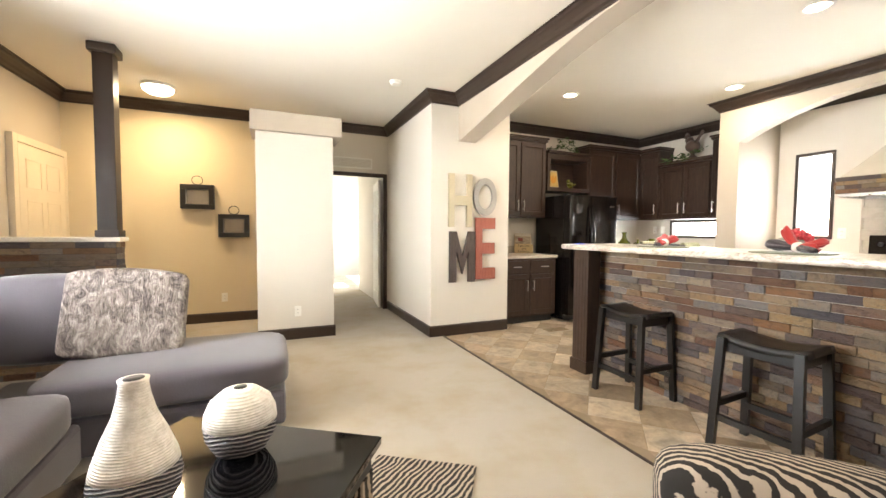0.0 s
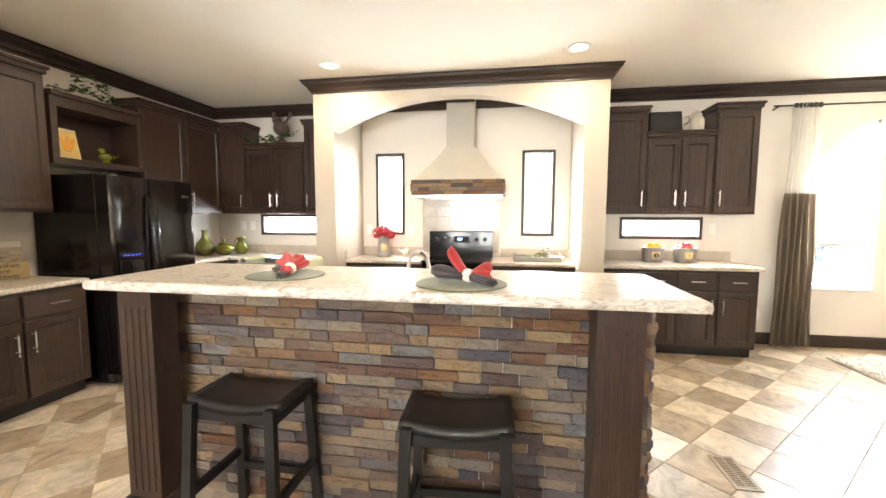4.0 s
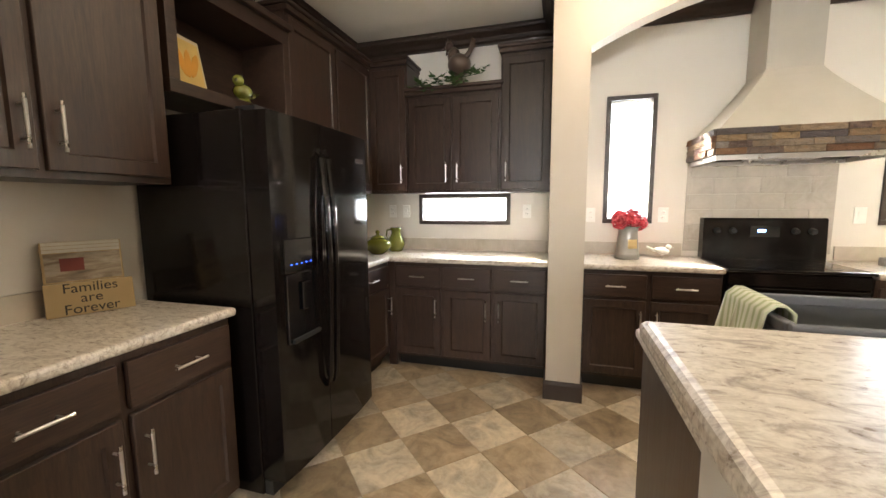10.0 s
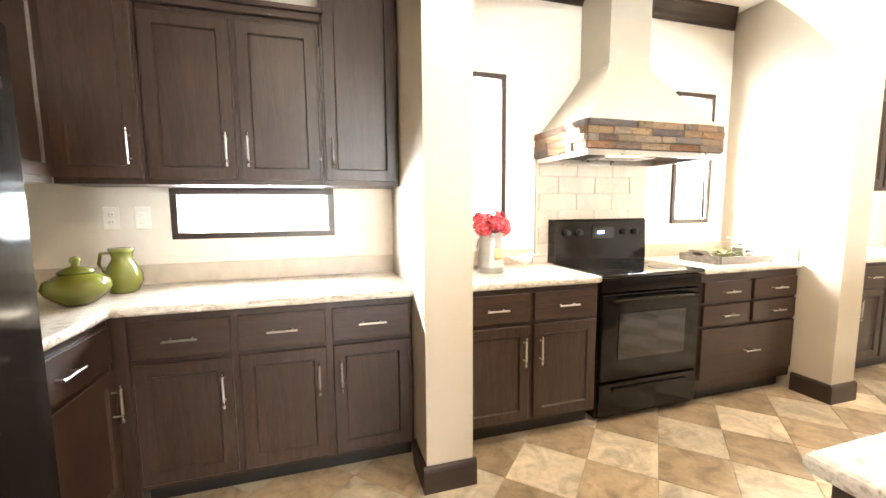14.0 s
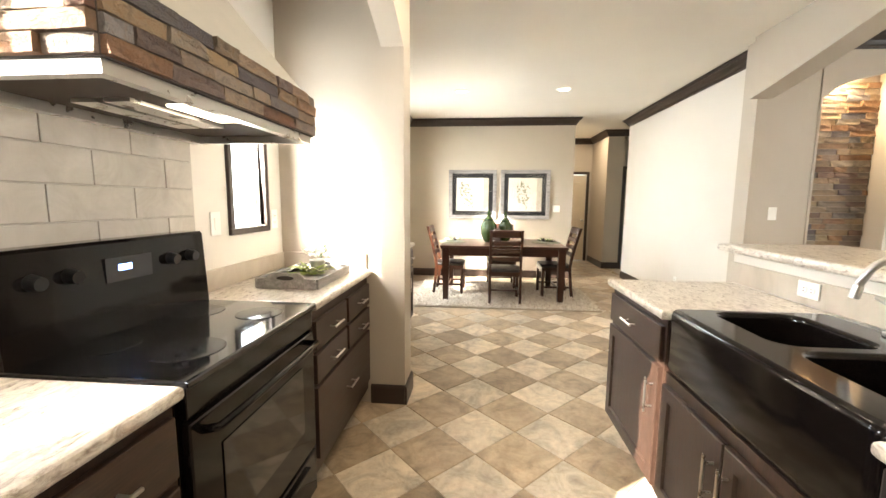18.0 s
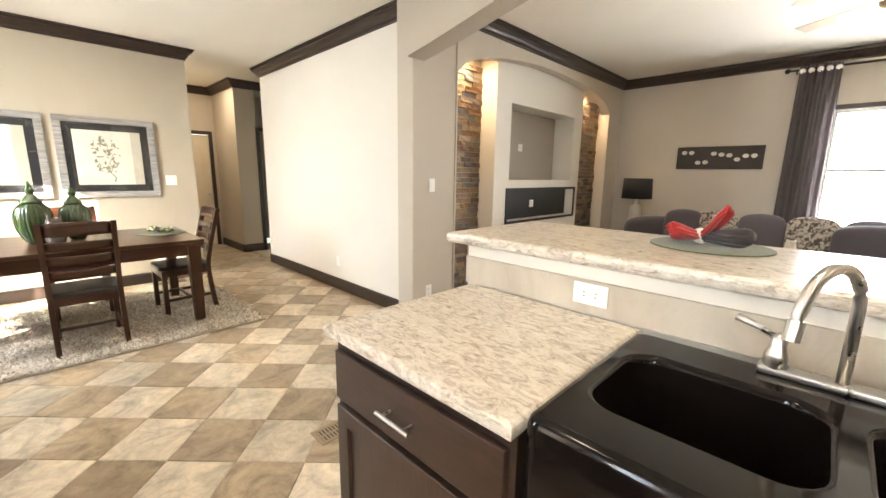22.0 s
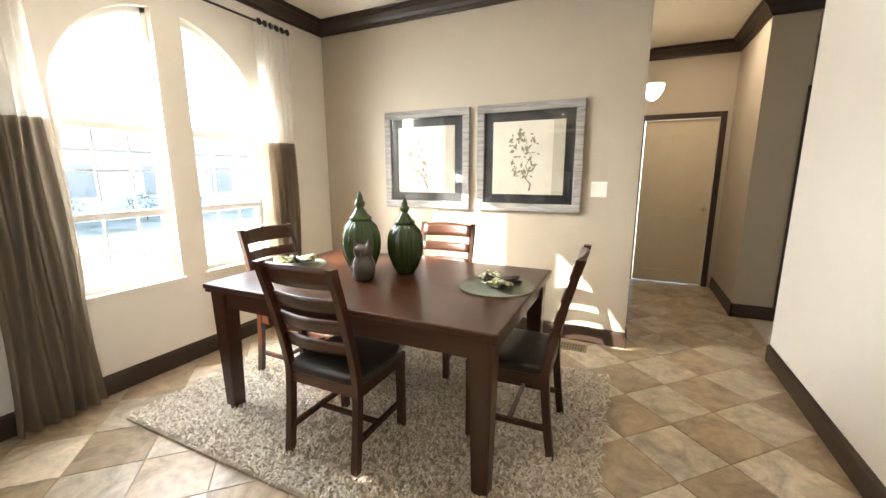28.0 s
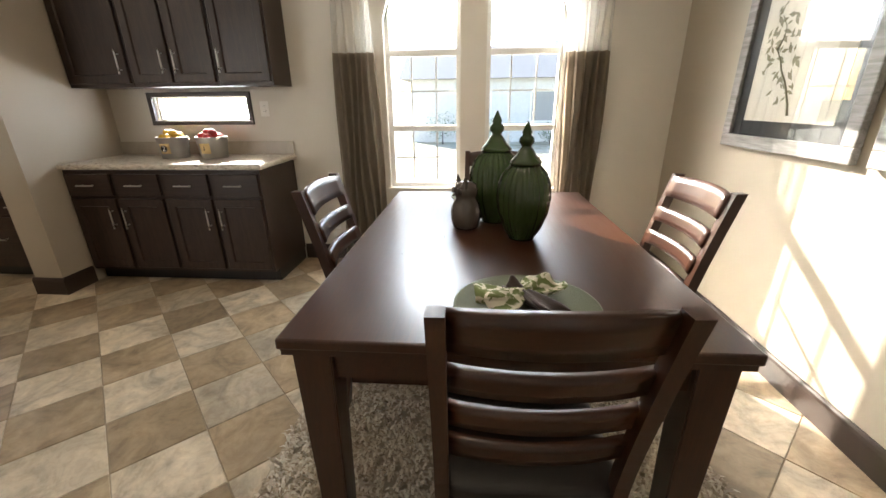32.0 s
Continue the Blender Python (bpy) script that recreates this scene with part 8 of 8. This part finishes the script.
for y in (-6.6, -3.4, -0.4, 2.6, 5.8):
    # Dark glass paled to grey: reflection and glare are put into the colour.
    wn_ = part("window", bx(-0.03, y - 0.6, 1.0, 0.0, y + 0.6, 2.3), plain("glare_grey_house_glass", (0.30, 0.31, 0.32), 0.2), nh, "window with pale glare put into its grey")
    part("frame", holed("x", -0.06, 0.05, y - 0.7, y + 0.7, 0.9, 2.4, [(y - 0.6, y + 0.6, 1.0, 2.3)]), VINYL, wn_)


def shrub(x, y, h, seed):
    g = thing("shrub", "low rounded green shrub on the lawn", "shrub", pose(x, y, -0.55), "shrubs by the house")
    q = random.Random(seed)
    part("trunk", cy((0, 0, -0.02), (0, 0, h * 0.5), 0.03, 0.015, seg=8), DARK, g)
    sp_ = []
    for k in range(420):
        d = Vector((q.gauss(0, 1), q.gauss(0, 1), q.gauss(0, 1))).normalized() * q.uniform(0.5, 1.0)
        sp_.append(((d.x * h * 0.6, d.y * h * 0.6, h * 0.55 + d.z * h * 0.45), q.uniform(0, 6.28), q.uniform(-0.6, 0.9), q.uniform(0.06, 0.14)))
    part("crown", leaves(sp_, "oval"), LEAF, g, "leafy crown")


for k, y in enumerate((-11.0, -9.2, -6.0, -4.6, -1.6, 0.4)):
    shrub(23.6 + 0.3 * (k % 2), y, 1.0 + 0.25 * (k % 3), k)


def tree(x, y, h, seed):
    g = thing("tree", "leafy tree with a spreading crown beyond the lawn", "tree", pose(x, y, -0.55), "trees beyond the lawn")
    q = random.Random(seed)
    part("trunk", tube([(0, 0, -0.05), (0.05, 0, h * 0.2), (0.0, 0.08, h * 0.45), (0.1, 0.0, h * 0.75)], [0.22, 0.16, 0.12, 0.04], 10), DARK, g, "brown trunk")
    sp_ = []
    for k in range(9):
        a = k * 2.4
        e = Vector((math.cos(a) * h * 0.28, math.sin(a) * h * 0.28, h * (0.5 + 0.045 * k)))
        part("limb", tube([(0, 0.05, h * (0.34 + 0.03 * k)), (e.x * 0.5, e.y * 0.5, h * (0.42 + 0.04 * k)), tuple(e)], [0.06, 0.04, 0.015], 6), DARK, g)
        for n in range(240):
            d = Vector((q.gauss(0, 1), q.gauss(0, 1), q.gauss(0, 0.8))) * h * 0.075
            sp_.append((e + d, q.uniform(0, 6.28), q.uniform(-0.8, 0.8), q.uniform(0.14, 0.30)))
    part("crown", leaves(sp_, "oval"), LEAF, g, "leafy crown")


for k, (x, y, h) in enumerate(((38, -15, 8.5), (40, -24, 9.5), (37, 6, 8), (42, 14, 9), (36, -33, 8))):
    tree(x, y, h, 40 + k)

# ---- stacked stone ----
def stone_meshes(material, n=6):
    out = []
    r = random.Random(11)
    for k in range(n):
        bm = bmesh.new()
        # unit block: x along the wall, y outwards, z up; the outer face is uneven
        g = [[bm.verts.new((i / 3 - 0.5 + (r.uniform(-0.03, 0.03) if 0 < i < 3 else 0), 1.0 * r.uniform(0.62, 1.0), j / 2 - 0.5)) for j in range(3)] for i in range(4)]
        b = [bm.verts.new((x, 0, z)) for x, z in ((-0.5, -0.5), (0.5, -0.5), (0.5, 0.5), (-0.5, 0.5))]
        for i in range(3):
            for j in range(2):
                bm.faces.new((g[i][j], g[i + 1][j], g[i + 1][j + 1], g[i][j + 1]))
        bm.faces.new([b[0], b[1]] + [g[i][0] for i in (3, 2, 1, 0)])
        bm.faces.new([b[2], b[3]] + [g[i][2] for i in (0, 1, 2, 3)])
        bm.faces.new([b[1], b[2]] + [g[3][j] for j in (2, 1, 0)])
        bm.faces.new([b[3], b[0]] + [g[0][j] for j in (0, 1, 2)])
        bmesh.ops.recalc_face_normals(bm, faces=bm.faces)
        out.append(mesh_of("stone", bm, material))
    return out


STONE_P = Mat("ledge_stone_piece", 0.72)
oi = STONE_P.t.nodes.new("ShaderNodeObjectInfo")
tone = STONE_P.ramp(oi.outputs["Random"], [(0.0, (0.174, 0.083, 0.040)), (0.14, (0.079, 0.079, 0.095)), (0.26, (0.286, 0.198, 0.110)), (0.38, (0.127, 0.119, 0.131)), (0.5, (0.229, 0.119, 0.055)),
                                          (0.62, (0.317, 0.269, 0.206)), (0.72, (0.103, 0.071, 0.064)), (0.82, (0.206, 0.198, 0.206)), (0.92, (0.332, 0.238, 0.134)), (1.0, (0.134, 0.064, 0.040))])
wv_ = STONE_P.t.nodes.new("ShaderNodeVectorMath")
wv_.operation = "ADD"
ml_ = STONE_P.t.nodes.new("ShaderNodeMath")
ml_.operation = "MULTIPLY"
ml_.inputs[1].default_value = 53.0
STONE_P.link(oi.outputs["Random"], ml_.inputs[0])
STONE_P.link(STONE_P.coords((2.0, 0.6, 0.7)), wv_.inputs[0])
STONE_P.link(ml_.outputs[0], wv_.inputs[1])
na = STONE_P.noise(wv_.outputs[0], 2.2, 7, 0.65, 0.6)
nb = STONE_P.noise(wv_.outputs[0], 9, 5, 0.65)
STONE_P.base(STONE_P.mix(0.9, tone, STONE_P.ramp(na, [(0.28, (0.42, 0.38, 0.37)), (0.5, (1, 0.97, 0.93)), (0.72, (1.0, 0.78, 0.55))]), "MULTIPLY"))
STONE_P.bump(nb, 0.55, 0.25)
SM = stone_meshes(STONE_P.m)


def clad(parent, base, along, ln, z0, z1, seed, row=0.047, lo=0.10, hi=0.30, depth=0.03, joined=False):
    """Courses of ledge stones on a wall face. base: a corner at z = 0; along: the face's direction in degrees; stones stand out to its right."""
    r = random.Random(seed)
    n = max(1, round((z1 - z0) / row))
    rh = (z1 - z0) / n
    made = []
    for j in range(n):
        x = -r.uniform(0, lo * 0.6)
        while x < ln - 0.02:
            w = r.uniform(lo, hi)
            a, b = max(x, 0.0), min(x + w, ln)
            if ln - b < lo * 0.5:
                b = ln
            x = x + w if b < ln else ln
            if b - a < 0.02:
                continue
            d = depth * r.uniform(0.55, 1.15)
            made.append((pose(base[0], base[1], 0, 0, 0, along) @ Matrix.Translation(((a + b) / 2, 0.0, z0 + (j + 0.5) * rh)) @ pose(0, 0, 0, 0, 0, 180) @ Matrix.Diagonal((b - a - 0.004, d, rh - 0.004, 1)), r.randrange(len(SM))))
    if not joined:
        for m, k in made:
            o = new("stone", SM[k])
            o.parent = parent
            o.matrix_basis = parent.matrix_basis.inverted() @ m
        return
    bm = bmesh.new()
    for m, k in made:
        start = len(bm.verts)
        bm.from_mesh(SM[k])
        bm.verts.ensure_lookup_table()
        bmesh.ops.transform(bm, matrix=m, verts=bm.verts[start:])
    o = part("stones", bm, STONE_I, parent)
    tagged(o, "stacked ledge stones in browns and greys", "", "", "stuff")


# local +x of each face runs so that the stones stand out on the room's side
clad(isl, (SX + 0.02, B1 - 0.10), -90, B1 - 0.10 - B0 - 0.09, 0.0, BZ - 0.05, 3, 0.051, 0.08, 0.26)
clad(isl, (SX + 0.02, B0 + 0.09), 0, SPX - 0.03 - SX - 0.02, 0.0, BZ - 0.05, 4, 0.051, 0.07, 0.2)
# hood band
clad(hd, (HX + 0.012, HY1 - 0.012), -90, HY1 - HY0 - 0.024, 1.637, 1.80, 5, 0.041, 0.10, 0.24, 0.022)
clad(hd, (XB - 0.002, HY1 - 0.012), 180, XB - HX - 0.014, 1.637, 1.80, 6, 0.041, 0.10, 0.24, 0.022)
clad(hd, (HX + 0.012, HY0 + 0.012), 0, XB - HX - 0.014, 1.637, 1.80, 6, 0.041, 0.10, 0.22, 0.022)
# living room
clad(hw_, (XL, 6.07), 0, 0.96, 0.0, 1.12, 12, 0.05, 0.12, 0.32)
clad(hw_, (0.86, 6.07), 90, 0.16, 0.0, 1.12, 13, 0.05, 0.08, 0.16)
mb = bpy.data.objects["wall_media_back"]
clad(mb, (3.656, 0.39), 180, 0.782, 0.0, 2.50, 14, 0.055, 0.10, 0.30, 0.035, True)
clad(bpy.data.objects["wall_media_back_end"], (0.876, 0.39), 180, 0.97, 0.0, 2.50, 15, 0.055, 0.10, 0.30, 0.035, True)
clad(bpy.data.objects["wall_pilaster"], (3.66, 0.645), -90, 0.22, 0.0, 2.50, 16, 0.055, 0.10, 0.30, 0.035, True)

# ---- floor tiles ----
TS = 0.33
JOINT = 0.003
tile_me = []
for tone in (TILE_A, TILE_B):
    bm = bmesh.new()
    h = (TS - JOINT) / 2
    lo = [bm.verts.new((x * h, y * h, -0.004)) for x, y in ((-1, -1), (1, -1), (1, 1), (-1, 1))]
    hi = [bm.verts.new((x * (h - 0.002), y * (h - 0.002), 0.0)) for x, y in ((-1, -1), (1, -1), (1, 1), (-1, 1))]
    bm.faces.new(hi)
    for i in range(4):
        bm.faces.new((lo[i], lo[(i + 1) % 4], hi[(i + 1) % 4], hi[i]))
    tile_me.append(mesh_of("floor_tile", bm, tone))
floor_ob = bpy.data.objects["floor"]
q = math.sqrt(0.5)
rest = [([], []), ([], [])]
cells = []
for i in range(-40, 41):
    for j in range(-30, 41):
        u, v = 3.891 + (i + 0.5) * TS, -3.795 + (j + 0.5) * TS
        x, y = (u - v) * q, (u + v) * q
        if XC + 0.02 < x < XB + 0.15 and -4.9 < y < YK + 0.1 and not (x < XW - 0.05 and -2.9 < y < 0.5) and not (y < -2.7 and x > 5.2) and not (x < 3.3 and y < -2.6):
            cells.append((abs(x - 5.9) + 0.35 * abs(y - 1.2), x, y, (i + j) % 2))
cells.sort()
for n, (_, x, y, k) in enumerate(cells):
    inside = x - TS * q > XC + 0.012 and x + TS * q < XB
    if n < 300 and inside:
        o = new("tile", tile_me[k])
        o.parent = floor_ob
        o.matrix_basis = pose(x, y, 0, 0, 0, 45)
    else:
        vs, fs = rest[k]
        h = (TS - JOINT) / 2 * math.sqrt(2)
        b = len(vs)
        pts = [(max(x + dx, XC + 0.012), y + dy, 0.0) for dx, dy in ((-h, 0), (0, -h), (h, 0), (0, h))]
        vs += pts
        fs.append((b, b + 1, b + 2, b + 3))
for k, (vs, fs) in enumerate(rest):
    me = bpy.data.meshes.new("edge_tiles")
    me.from_pydata(vs, [], fs)
    me.materials.append((TILE_A, TILE_B)[k])
    o = new("edge_tiles", me)
    o.parent = floor_ob
    tagged(o, "cut and outlying floor tiles", "", "", "stuff")
